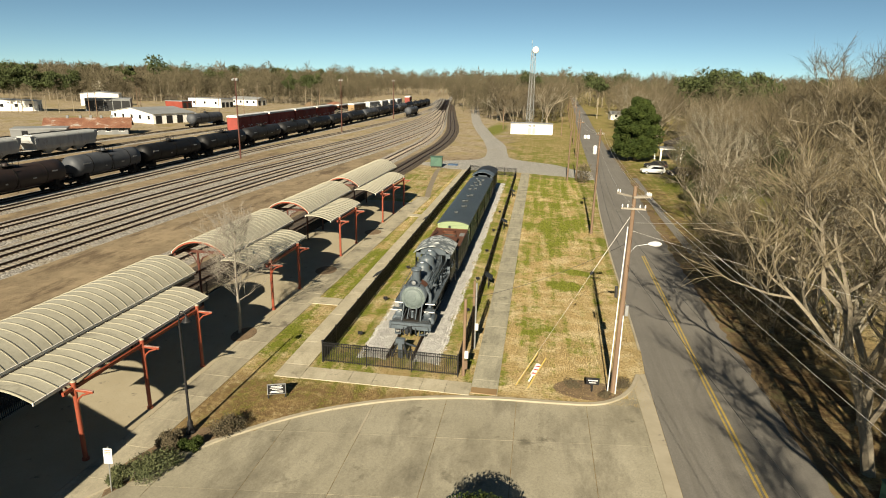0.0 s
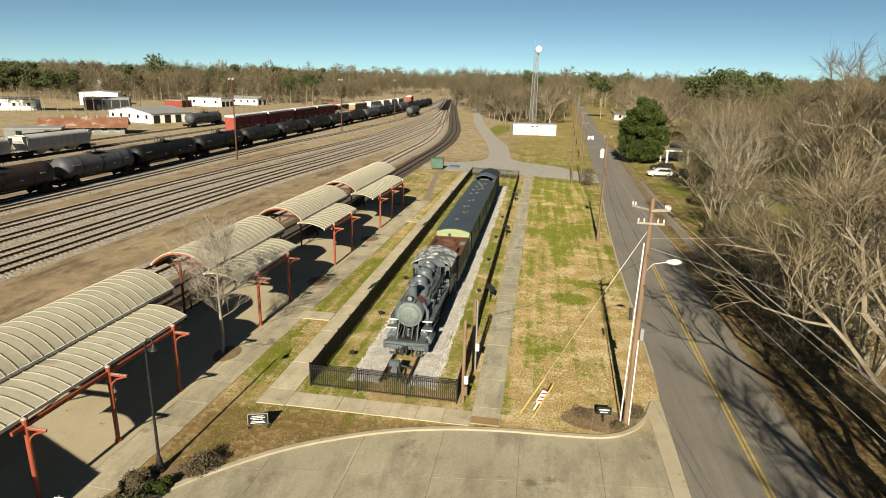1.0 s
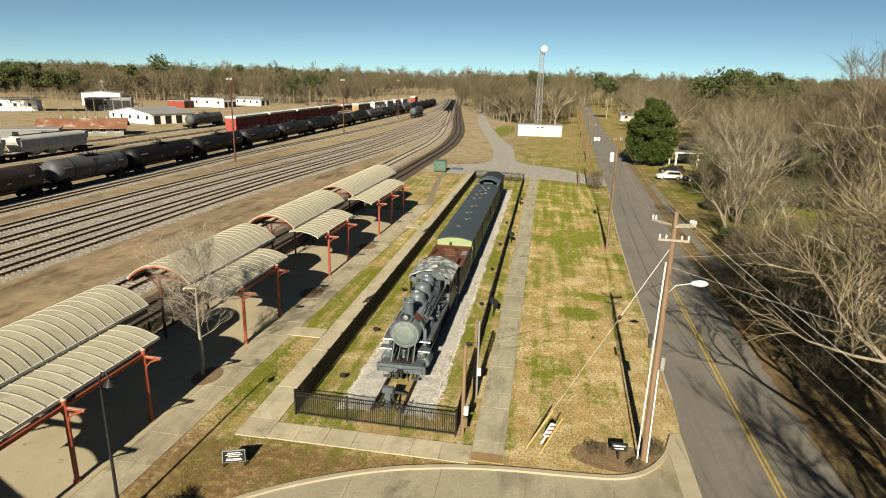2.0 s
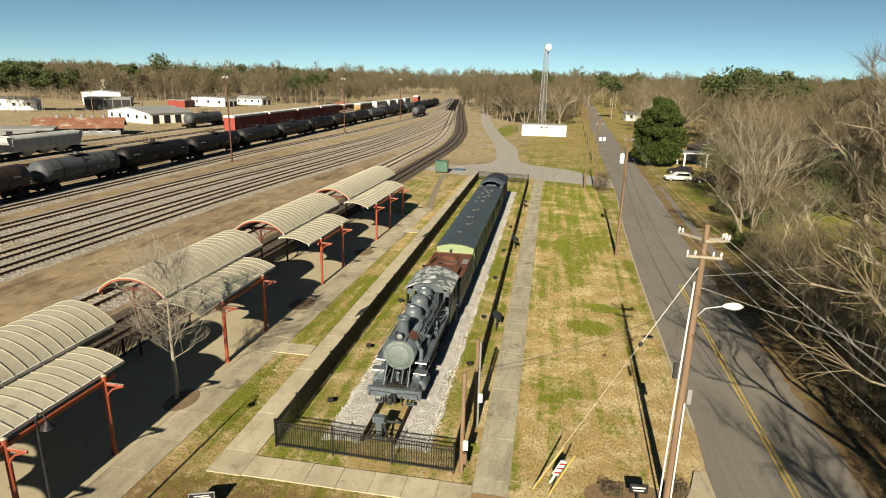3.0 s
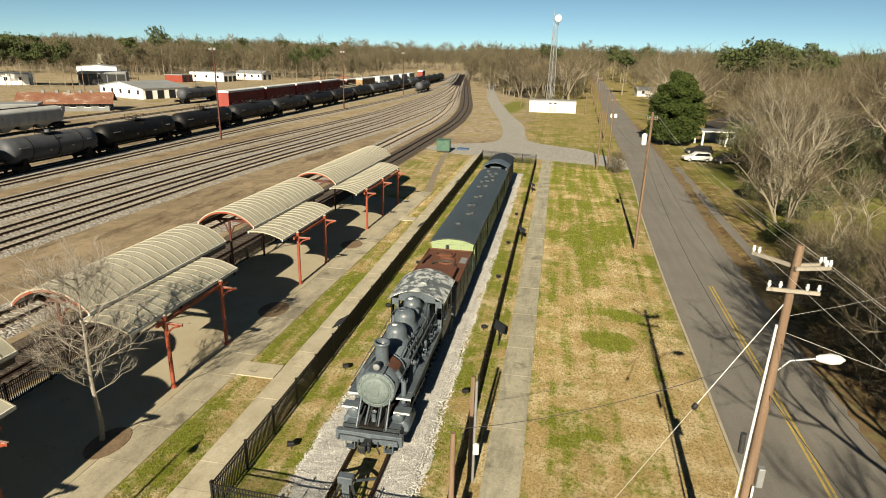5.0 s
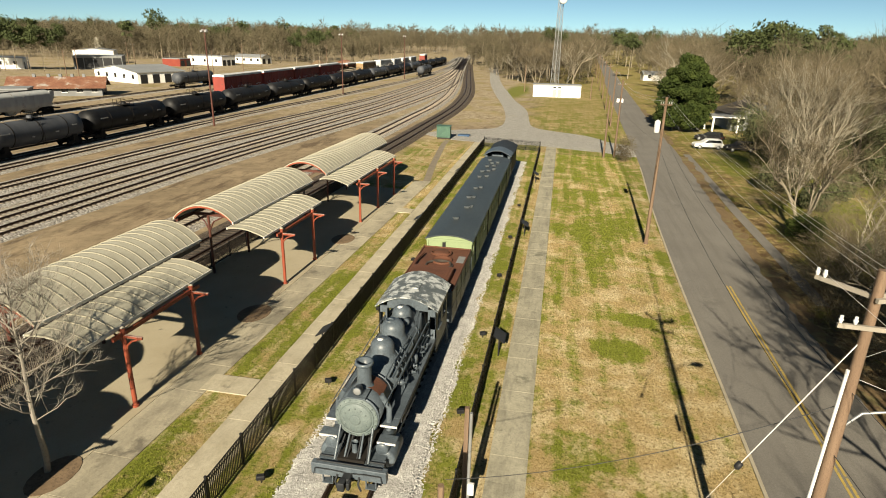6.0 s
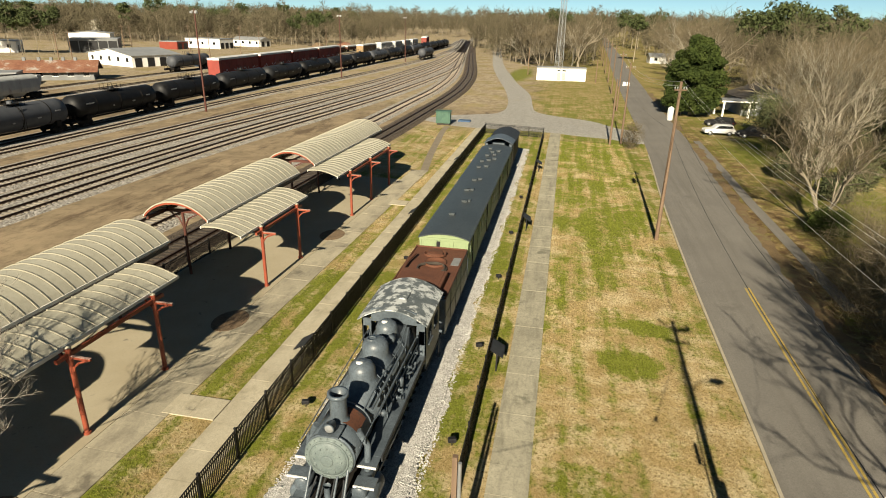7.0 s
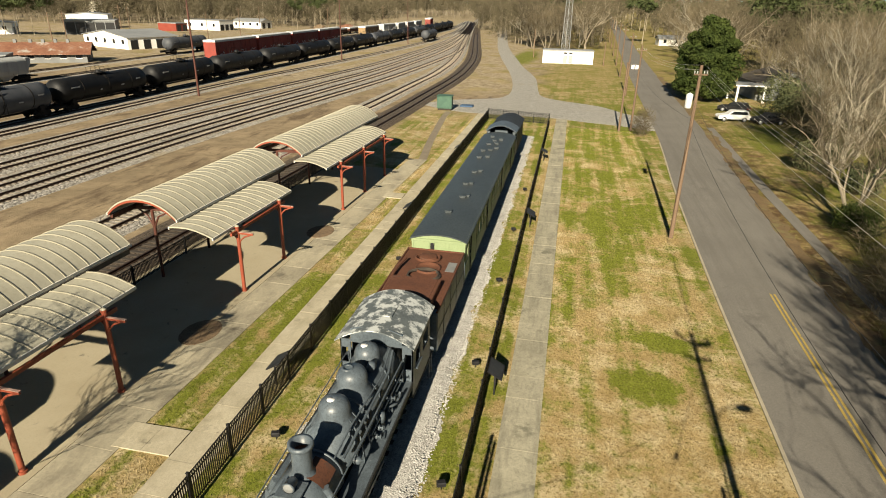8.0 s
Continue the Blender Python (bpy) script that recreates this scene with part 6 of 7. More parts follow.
part("shade", Geo().lathe((0.38, 0, 6.0), (0, 0, -1), [(0, 0.05), (0.1, 0.09), (0.22, 0.2), (0.26, 0.22)], 16), IRON, lamp)

# ---- yard light poles ----
for x, y in ((-59.3, 114.2), (-59.6, 179), (-60.5, 249)):
    p = thing("yard_light", pose(x, y, 0), "tall wooden yard light pole between tracks", "light pole", "yard lights")
    part("pole", Geo().tube([(0, 0, 0), (0, 0, 16)], [0.17, 0.10], 10), BROWN_STEEL, p)
    part("lamp_bar", Geo().box(-0.5, 0.5, -0.06, 0.06, 15.6, 15.72), GALV, p)
    for k in (-0.4, 0.4):
        part("lamp_head", Geo().box(k - 0.2, k + 0.2, -0.4, 0.0, 15.3, 15.6), GALV, p, "", 0.03)


# ---- buildings ----
def building(x, y, turn, w, d, h, ridge, wall, roof, label, windows=0, doors=0, eave=0.4, name="building", along="y"):
    """w along local x, d along local y; the ridge runs along y or x."""
    root = thing(name, pose(x, y, 0, 0, 0, turn), label, "building", "yard buildings")
    t = 0.25
    for n, b in (("wall", (-w / 2, w / 2, -d / 2, -d / 2 + t)), ("wall", (-w / 2, w / 2, d / 2 - t, d / 2)), ("wall", (-w / 2, -w / 2 + t, -d / 2 + t, d / 2 - t)), ("wall", (w / 2 - t, w / 2, -d / 2 + t, d / 2 - t))):
        part(n, Geo().box(*b, 0, h), wall, root)
    if ridge > 0:
        if along == "y":
            line = [(-w / 2 - eave, h - eave * ridge / (w / 2)), (0, h + ridge), (w / 2 + eave, h - eave * ridge / (w / 2))]
            rf = part("roof", Geo().shell(line, -d / 2 - eave, d / 2 + eave, 0.15, "y", False), roof, root)
            for yy in (-d / 2, d / 2 - t):
                part("gable", Geo().prism([(-w / 2, h), (w / 2, h), (0, h + ridge - 0.2)], yy, yy + t), wall, root)
        else:
            line = [(-d / 2 - eave, h - eave * ridge / (d / 2)), (0, h + ridge), (d / 2 + eave, h - eave * ridge / (d / 2))]
            rf = part("roof", Geo().shell(line, -w / 2 - eave, w / 2 + eave, 0.15, "x", False), roof, root)
            for xx in (-w / 2, w / 2 - t):
                part("gable", Geo().prism([(-d / 2, h), (d / 2, h), (0, h + ridge - 0.2)], xx, xx + t, "x"), wall, root)
    else:
        rf = part("roof", Geo().box(-w / 2 - 0.1, w / 2 + 0.1, -d / 2 - 0.1, d / 2 + 0.1, h, h + 0.3), roof, root)
    for k in range(windows):
        xx = -w / 2 + w * (k + 0.5) / windows
        win = part("window", Geo().box(xx - 0.6, xx + 0.6, -d / 2 - 0.05, -d / 2, h * 0.4, h * 0.4 + 1.3), GLASS, root)
        part("frame", Geo().box(xx - 0.7, xx + 0.7, -d / 2 - 0.08, -d / 2 - 0.05, h * 0.4 - 0.12, h * 0.4), WHITE_WALL, win)
    for k in range(doors):
        yy = -d / 2 + d * (k + 0.5) / doors
        part("door", Geo().box(w / 2, w / 2 + 0.06, yy - 1.1, yy + 1.1, 0, min(2.6, h - 0.3)), DARK_OPENING, root)
    return root


rb = building(-121.6, 149.3, 33, 19, 9, 2.4, 1.9, GREY_WALL, RUSTY_ROOF, "low grey shed with a rusty sheet-metal roof", 6, 3, 1.0, along="x")
for k in (-5, -2, 0.5, 3, 5.5):
    part("roof_vent", Geo().box(k - 0.3, k + 0.3, -0.4, 0.4, 3.9, 4.9), GREY_WALL, rb)
building(-121.3, 132.3, 35, 11.5, 7, 2.6, 0, GREY_WALL, GREY_ROOF, "low flat-roofed grey yard building", 2, 1)
building(-134.8, 196.4, -22, 24, 16, 3.4, 1.6, WHITE_WALL, GREY_ROOF, "white gabled warehouse with small windows", 5, 4)
sh = building(-189, 244.8, 33, 17.4, 14, 5.0, 0, GREY_WALL, GREY_ROOF, "dark open-fronted storage shed", 0, 0)
for k in range(5):
    part("bay_opening", Geo().box(-8.3 + 3.4 * k, -5.2 + 3.4 * k, -7.06, -7.0, 0.1, 4.4), DARK_OPENING, sh)
building(-222, 282, 30, 17, 12, 6.0, 0.8, WHITE_WALL, GREY_ROOF, "white industrial building behind the yard", 3, 2)
building(-222.3, 221, 33, 30, 10, 4.2, 0.6, WHITE_WALL, GREY_ROOF, "long white building among the pines", 6, 2)
building(-285, 362, 25, 9, 8, 9.5, 1.5, CREAM_WALL, GREY_ROOF, "tall cream building on the rise", 3, 2)
building(-178, 280, -8, 10, 7, 3.2, 0, RED_WALL, GREY_ROOF, "low red building beside the yard", 0, 2)
building(-171, 298, -8, 20, 10, 4.2, 0, WHITE_WALL, GREY_ROOF, "white flat-roofed depot beside the yard", 3, 3)
building(-164, 326, -8, 17, 9, 3.4, 1.3, WHITE_WALL, GREY_ROOF, "white house behind the yard", 4, 2, along="x")

shed = building(-2.3, 199.5, 3, 13.4, 5.0, 3.2, 0, WHITE_WALL, GREY_ROOF, "white equipment shelter below the radio tower", 0, 0, name="equipment_shelter")
for k in (-0.7, 0.7):
    part("door", Geo().box(k - 0.5, k + 0.5, -2.56, -2.5, 0.1, 2.1), GALV, shed)
    part("vent", Geo().box(k - 0.45, k + 0.45, -2.56, -2.5, 2.5, 2.9), DARK_OPENING, shed)

for k in range(23):
    x = -6.4 + 12.8 * k / 22
    if abs(abs(x) - 0.7) > 0.62:
        part("wall_rib", Geo().box(x - 0.06, x + 0.06, -2.545, -2.5, 0.05, 3.1), WHITE_WALL, shed)
tower = thing("radio_tower", pose(-3.2, 208, 0), "galvanised lattice radio tower with a white dish", "radio tower")
TH = 26.5
for k in range(3):
    a = 2 * math.pi * k / 3 + 0.5
    c, s = math.cos(a), math.sin(a)
    part("leg", Geo().tube([(1.4 * c, 1.4 * s, 0), (0.75 * c, 0.75 * s, TH)], 0.09, 6), GALV, tower)
    a2 = a + 2 * math.pi / 3
    g = Geo()
    n = 18
    for i in range(n):
        z0, z1 = TH * i / n, TH * (i + 1) / n
        r0, r1 = 1.4 - 0.65 * i / n, 1.4 - 0.65 * (i + 1) / n
        g.beam((r0 * c, r0 * s, z0), (r1 * math.cos(a2), r1 * math.sin(a2), z1), 0.05, 0.05)
        g.beam((r1 * c, r1 * s, z1), (r1 * math.cos(a2), r1 * math.sin(a2), z1), 0.05, 0.05)
        g.beam((r0 * math.cos(a2), r0 * math.sin(a2), z0), (r1 * c, r1 * s, z1), 0.05, 0.05)
    part("bracing", g, GALV, tower)
part("dish", Geo().lathe((0.6, -0.9, TH - 0.2), (0.3, -1, 0), [(-0.3, 0.25), (-0.1, 0.8), (0.1, 1.1), (0.3, 1.1), (0.45, 0.75), (0.55, 0)], 20), WHITE_PLASTIC, tower, "white covered dish")
part("mast", Geo().tube([(-0.6, 0, TH - 2), (-0.6, 0, TH + 3)], 0.05, 6), GALV, tower)

curve_strip("trail", smooth_line([(-18.0, 113), (-17.8, 108.3), (-16.6, 97), (-15.9, 91), (-14.9, 83.8)], 5), 0.42, -0.05, 0.012, TRAIL, "narrow trodden trail through dry grass", "path")
for x, y, h in ((-12.3, 213, 8.0), (7.2, 194.5, 6.0)):
    utility_pole(x, y, h, "short pale wooden pole beside the shelter", group="poles beside the shelter")

# green cabinet with a blue sheet
gb = thing("utility_cabinet", pose(-18.9, 114.6, 0, 0, 0, 4), "green steel equipment cabinet on a dirt path", "utility cabinet")
part("body", Geo().box(-1.1, 1.1, -0.8, 0.8, 0.25, 2.0), GREEN_BOX, gb, "", 0.04)
part("roof", Geo().box(-1.2, 1.2, -0.9, 0.9, 2.0, 2.1), GREEN_BOX, gb, "", 0.02)
part("skid", Geo().box(-1.0, 1.0, -0.7, 0.7, 0, 0.25), TIE, gb)
part("door", Geo().box(-0.9, -0.05, -0.83, -0.8, 0.4, 1.9), GREEN_BOX, gb)
part("door", Geo().box(0.05, 0.9, -0.83, -0.8, 0.4, 1.9), GREEN_BOX, gb)
tagged(part("folded_sheet", Geo().box(-17.2, -15.2, 117.6, 119, 0, 0.25), BLUE_TARP, None, "", 0.06), "blue plastic sheet folded on the ground", "tarpaulin")

lay("gravel_drive", smooth_line([(-24, 118.5), (-17, 113.6), (-10, 112.9), (-3, 112.4), (2, 110.6), (6, 109.6), (10.4, 107.5), (10.9, 117), (7.6, 119.4), (3.9, 125.3), (-2.6, 129.6), (-5.6, 133.5), (-6.7, 141.5), (-8.4, 160.4), (-12.6, 181.6), (-15.8, 201), (-24.7, 260), (-37.6, 377), (-52, 520), (-58, 520), (-46, 400), (-35.5, 316), (-27.5, 250), (-21.5, 208.6), (-14.1, 164), (-11.4, 139.8), (-12, 130), (-15, 127), (-20, 124)], 4), -0.2, 0.012, GRAVEL, "pale gravel drive behind the display", "gravel drive")


# ---- trees ----
def grow(g, twigs, rng, p, d, length, radius, level, spread, twig_len, lift, sprays=4):
    """Recursive limbs: round bars, then fine slivers."""
    segs = 4 if level > 3 else 3 if level > 1 else 2
    pts, radii = [p.copy()], [radius]
    q, dd = p.copy(), d.copy()
    for i in range(segs):
        dd = (dd + Vector((rng.gauss(0, 0.2 if level < 5 else 0.06), rng.gauss(0, 0.2 if level < 5 else 0.06), rng.gauss(lift * 0.5, 0.13)))).normalized()
        q = q + dd * length / segs
        pts.append(q.copy())
        radii.append(radius * (1 - 0.5 * (i + 1) / segs))
    g.tube(pts, radii, 7 if level > 3 else 5 if level > 2 else 3, False)
    if level <= 1:
        for k in range(sprays):
            t = rng.uniform(0.1, 1)
            i = min(int(t * segs), segs - 1)
            o = pts[i].lerp(pts[i + 1], t * segs - i)
            e = (dd + Vector((rng.gauss(0, 0.55), rng.gauss(0, 0.55), rng.gauss(0.12, 0.4)))).normalized()
            twigs.append((o, e, twig_len * rng.uniform(0.5, 1.2)))
        return
    for k in range(rng.choice((4, 5)) if level > 2 else 4):
        t = rng.uniform(0.3, 1.0) if k else 1.0
        i = min(int(t * segs), segs - 1)
        o = pts[i].lerp(pts[i + 1], min(1, t * segs - i))
        side = Vector((rng.gauss(0, 1), rng.gauss(0, 1), rng.gauss(0.1, 0.4))).normalized()
        e = (dd + side * spread * rng.uniform(0.55, 1.2) + Vector((0, 0, lift))).normalized()
        grow(g, twigs, rng, o, e, length * rng.uniform(0.45, 0.72), radii[i] * rng.uniform(0.6, 0.8), level - 1, spread, twig_len, lift, sprays)


def bare_tree(seed, height, stems=1, spread=0.62, levels=5, twig_len=0.9, twig_w=0.016, lift=0.07, sprays=4, girth=1.0):
    """Meshes for the trunk and limbs, and for the twigs."""
    rng = random.Random(seed)
    g, twigs = Geo(), []
    for s in range(stems):
        a = 2 * math.pi * s / stems + rng.uniform(-0.5, 0.5)
        lean = 0.06 if stems == 1 else rng.uniform(0.15, 0.62)
        d = Vector((math.cos(a) * lean, math.sin(a) * lean, 1)).normalized()
        grow(g, twigs, rng, Vector((0.2 * math.cos(a) * (stems > 1), 0.2 * math.sin(a) * (stems > 1), -0.1)), d, height * 0.40, height * 0.0165 * girth / (stems ** 0.42), levels, spread, twig_len, lift, sprays)
    t = Geo()
    for o, e, l in twigs:
        s = e.cross(Vector((rng.gauss(0, 1), rng.gauss(0, 1), rng.gauss(0, 1)))).normalized() * twig_w
        t.add([o - s, o + s, o + e * l], [(0, 1, 2)])
        for k in (0.35, 0.65):
            b = o + e * l * k
            f = (e + Vector((rng.gauss(0, .5), rng.gauss(0, .5), rng.gauss(0.1, .4)))).normalized() * l * 0.6
            t.add([b - s * 0.8, b + s * 0.8, b + f], [(0, 1, 2)])
    top = max(p[2] for p in g.v)
    k = height / top
    g.v = [(p[0] * k, p[1] * k, p[2] * k) for p in g.v]
    t.v = [(p[0] * k, p[1] * k, p[2] * k) for p in t.v]
    return g, t


def raw_mesh(name, geo, material):
    data = bpy.data.meshes.new(name)
    data.from_pydata(geo.v, [], geo.f)
    data.materials.append(material)
    return data


tree_kinds = []
for seed, h, stems, spread, bark, levels, sprays, twig_w in ((1, 16, 1, 0.95, PALE_BARK, 5, 4, 0.009), (2, 14, 3, 0.9, BARK, 4, 9, 0.011), (3, 16, 2, 1.0, BARK, 4, 10, 0.014), (4, 15, 8, 0.66, PALE_BARK, 5, 2, 0.009), (5, 13, 2, 1.05, PALE_BARK, 5, 4, 0.009), (6, 16, 1, 1.1, BARK, 4, 16, 0.014)):
    g, t = bare_tree(seed, h, stems, spread, levels, 1.0 if levels > 4 else 1.5, twig_w, 0.10, sprays, 1.0)
    tree_kinds.append((raw_mesh("trunk", g, bark), raw_mesh("twigs", t, TWIG)))


def plant_bare(kind, x, y, scale, turn, label="leafless winter tree with fine brown twigs", group="trees east of the road"):
    root = thing("bare_tree", pose(x, y, 0, 0, 0, turn) @ Matrix.Scale(scale, 4), label, "tree", group)
    part("trunk", tree_kinds[kind][0], None, root)
    part("crown", tree_kinds[kind][1], None, root)
    return root


plant_bare(3, 26.4, 92.5, 1.05, 20, "large many-stemmed pale-barked leafless tree")
plant_bare(3, 30.5, 99, 0.95, 140, "large many-stemmed pale-barked leafless tree")
plant_bare(4, 24.3, 87, 0.62, 200, "scraggly leaning leafless tree beside a green shrub")
plant_bare(3, 20.4, 39.7, 0.95, 130, "large many-stemmed pale-barked leafless tree")
plant_bare(0, 21.0, 46.0, 0.92, 60, "tall pale-barked leafless tree at the street edge")
plant_bare(4, 25.1, 47.5, 1.1, 10, "tall pale-barked leafless tree at the street edge")
plant_bare(2, 17.2, 42.5, 0.55, 75, "small twiggy tree leaning over the street edge")
plant_bare(1, 17.3, 49.0, 0.55, 240, "small twiggy tree leaning over the street edge")

plant_bare(4, 20.0, 138, 0.46, 80, "small leafless tree before the broad evergreen")
for k, (x, y) in enumerate(((15.6, 20.0), (17.6, 31.0), (15.6, 12.0), (15.6, 3.0), (15.8, 26.5), (15.8, -5.0), (15.4, 15.5))):
    plant_bare((5, 2)[k % 2], x, y, 0.95, 47 * k, "tall leafless tree at the street edge")
plant_bare(1, 19.5, 52.0, 0.6, 40, "small leafless tree among brush")
plant_bare(4, 19.2, 60.0, 0.75, 310, "small leafless tree among brush")
plant_bare(2, 20.2, 73.5, 0.62, 100, "grey-barked leafless tree beside a green shrub")
for k, (x, y) in enumerate(((26, 168), (33, 176), (29, 190), (38, 200), (33, 215), (44, 186), (40, 228), (35, 250), (46, 245), (3, 246), (-3, 242), (-10, 246), (1, 260), (-15, 250), (40, 275), (2, 282), (-18, 262), (-7, 268))):
    plant_bare((0, 2, 5, 1)[k % 4], x, y, 0.95 + 0.06 * (k % 5), 67 * k, "tall grey leafless tree along the far street")
for k, (x, y, h) in enumerate(((38, 84, 20), (42, 80, 21), (46, 93, 21), (52, 104, 22), (40, 92, 18.5), (58, 112, 22), (45, 76, 20), (50, 86, 21), (62, 126, 21), (68, 140, 20))):
    plant_bare((5, 2)[k % 2], x, y, h / 16, 53 * k, "very tall leafless tree rising over the eastern woods")
rng = random.Random(11)
spots = [(26, 31), (31, 41), (36, 34), (42, 46), (44, 58), (49, 68), (58, 70), (38, 104), (46, 100), (58, 100), (74, 98), (36, 118), (43, 122), (54, 118), (68, 116), (84, 112), (38, 142), (50, 142), (62, 138), (78, 134), (27, 6), (54, 45), (64, 58), (78, 72), (46, 34), (58, 34), (92, 92), (32, 27), (40, 24), (35, 131), (56, 129), (46, 110)]
for i, (x, y) in enumerate(spots):
    plant_bare((0, 1, 2, 5)[i % 4], x + rng.uniform(-1.2, 1.2), y + rng.uniform(-1.5, 1.5), rng.uniform(0.8, 1.0), rng.uniform(0, 360))

# platform tree
pg, twl, rng = Geo(), [], random.Random(8)
lead = [Vector((0.10 * math.sin(z * 0.9) + 0.03 * z, 0.08 * math.sin(z * 1.3 + 1), z)) for z in (-0.1, 1, 2, 3, 4, 5, 6, 7, 8)]
pg.tube(lead, [0.135, 0.12, 0.105, 0.092, 0.08, 0.066, 0.05, 0.034, 0.014], 8, False)
for k in range(38):
    z = 1.6 + 5.9 * ((k + rng.random()) / 38) ** 0.95
    i = int(z) + 1
    o = lead[i].lerp(lead[min(i + 1, 8)], z - int(z))
    a = k * 2.4 + rng.uniform(-0.4, 0.4)
    e = Vector((math.cos(a), math.sin(a), rng.uniform(0.5, 1.0))).normalized()
    grow(pg, twl, rng, o, e, (1.0 + 1.25 * math.sin(math.pi * min(1, (z - 0.6) / 7.0))) * rng.uniform(0.8, 1.15), 0.026, 3, 0.75, 0.6, 0.12, 6)
ptw = Geo()
for o, e, l in twl:
    w = e.cross(Vector((rng.gauss(0, 1), rng.gauss(0, 1), rng.gauss(0, 1)))).normalized() * 0.006
    ptw.add([o - w, o + w, o + e * l], [(0, 1, 2)])
ptree = thing("bare_tree", pose(-18.2, 34.65, 0) @ Matrix.Scale(0.88, 4), "small leafless tree in a platform planting bed", "tree")
part("trunk", raw_mesh("trunk", pg, YOUNG_BARK), None, ptree)
part("crown", raw_mesh("twigs", ptw, YOUNG_BARK), None, ptree)


def leaf_clumps(seed, blobs, n, size, flat=0.5):
    """Many small leaf faces scattered over clump shells."""
    rng = random.Random(seed)
    g = Geo()
    for k in range(n):
        cx, cy, cz, r, rz = rng.choice(blobs)
        v = Vector((rng.gauss(0, 1), rng.gauss(0, 1), rng.gauss(0, 1))).normalized()
        f = rng.uniform(0.6, 1.06)
        o = Vector((cx + v.x * r * f, cy + v.y * r * f, cz + v.z * rz * f))
        a = (v + Vector((rng.gauss(0, .7), rng.gauss(0, .7), rng.gauss(0, .7)))).normalized()
        s = a.cross(Vector((rng.gauss(0, 1), rng.gauss(0, 1), rng.gauss(0, 1)))).normalized()
        u = a.cross(s)
        L = size * rng.uniform(0.6, 1.3)
        g.add([o - s * L * 0.5, o + u * L * flat * 0.6, o + s * L * 0.5, o - u * L * flat * 0.6], [(0, 1, 2, 3)])
    return g


# the broad evergreen by the drive
rng = random.Random(3)
blobs = []
for k in range(190):
    z = rng.uniform(1.6, 12.9)
    rad = 5.5 * (1 - max(0, (z - 5.0) / 9.4) ** 2.0) * (0.8 + 0.2 * min(1, z / 4.5))
    a = rng.uniform(0, 2 * math.pi)
    rr = max(rad - 0.8, 0.1) * math.sqrt(rng.uniform(0.1, 1))
    blobs.append((rr * math.cos(a), rr * math.sin(a), z, rng.uniform(0.9, 1.5), rng.uniform(0.7, 1.1)))
ev = thing("evergreen_tree", pose(21.6, 138.5, 0), "broad dark green evergreen tree by the street", "tree")
part("trunk", Geo().tube([(0, 0, 0), (0, 0, 5), (0.2, 0, 12)], [0.4, 0.3, 0.1], 10), BARK, ev)
part("crown", raw_mesh("leaves", leaf_clumps(7, blobs, 60000, 0.42), LEAF), None, ev)


def shrub(x, y, r, h, material, seed, label, n=1800, size=0.12):
    rg = random.Random(seed)
    bl = [(rg.uniform(-r * .55, r * .55), rg.uniform(-r * .55, r * .55), rg.uniform(h * .25, h * .6), r * rg.uniform(.35, .6), h * rg.uniform(.3, .45)) for _ in range(9)]
    root = thing("shrub", pose(x, y, 0), label, "shrub", "shrubs")
    part("stem", Geo().tube([(0, 0, 0), (0.05, 0, h * 0.5)], [0.06, 0.03], 6), BARK, root)
    part("foliage", raw_mesh("foliage", leaf_clumps(seed, bl, n, size), material), None, root)
    return root


for i, (x, y, r, h, m) in enumerate(((-14.85, 20.8, 1.1, 1.0, SHRUB), (-15.2, 22.6, 0.6, 0.9, DRY_SHRUB), (-14.2, 22.6, 0.5, 0.7, LEAF), (-13.3, 23.9, 0.9, 1.0, DRY_SHRUB), (-15.9, 19.9, 0.6, 0.7, SHRUB))):
    shrub(x, y, r, h, m, 30 + i, "dull winter shrub in a lot-side bed", 3500, 0.09)
for i, (x, y, r, h) in enumerate(((3.2, 31.9, 0.55, 0.4), (5.9, 32.3, 0.6, 0.6), (4.8, 31.1, 0.4, 0.3))):
    shrub(x, y, r, h, DRY_SHRUB, 90 + i, "low dead brown plants around the pole", 900, 0.08)
shrub(20.6, 72.5, 1.7, 2.4, LEAF, 41, "dark evergreen shrub beside the street", 6000, 0.16)

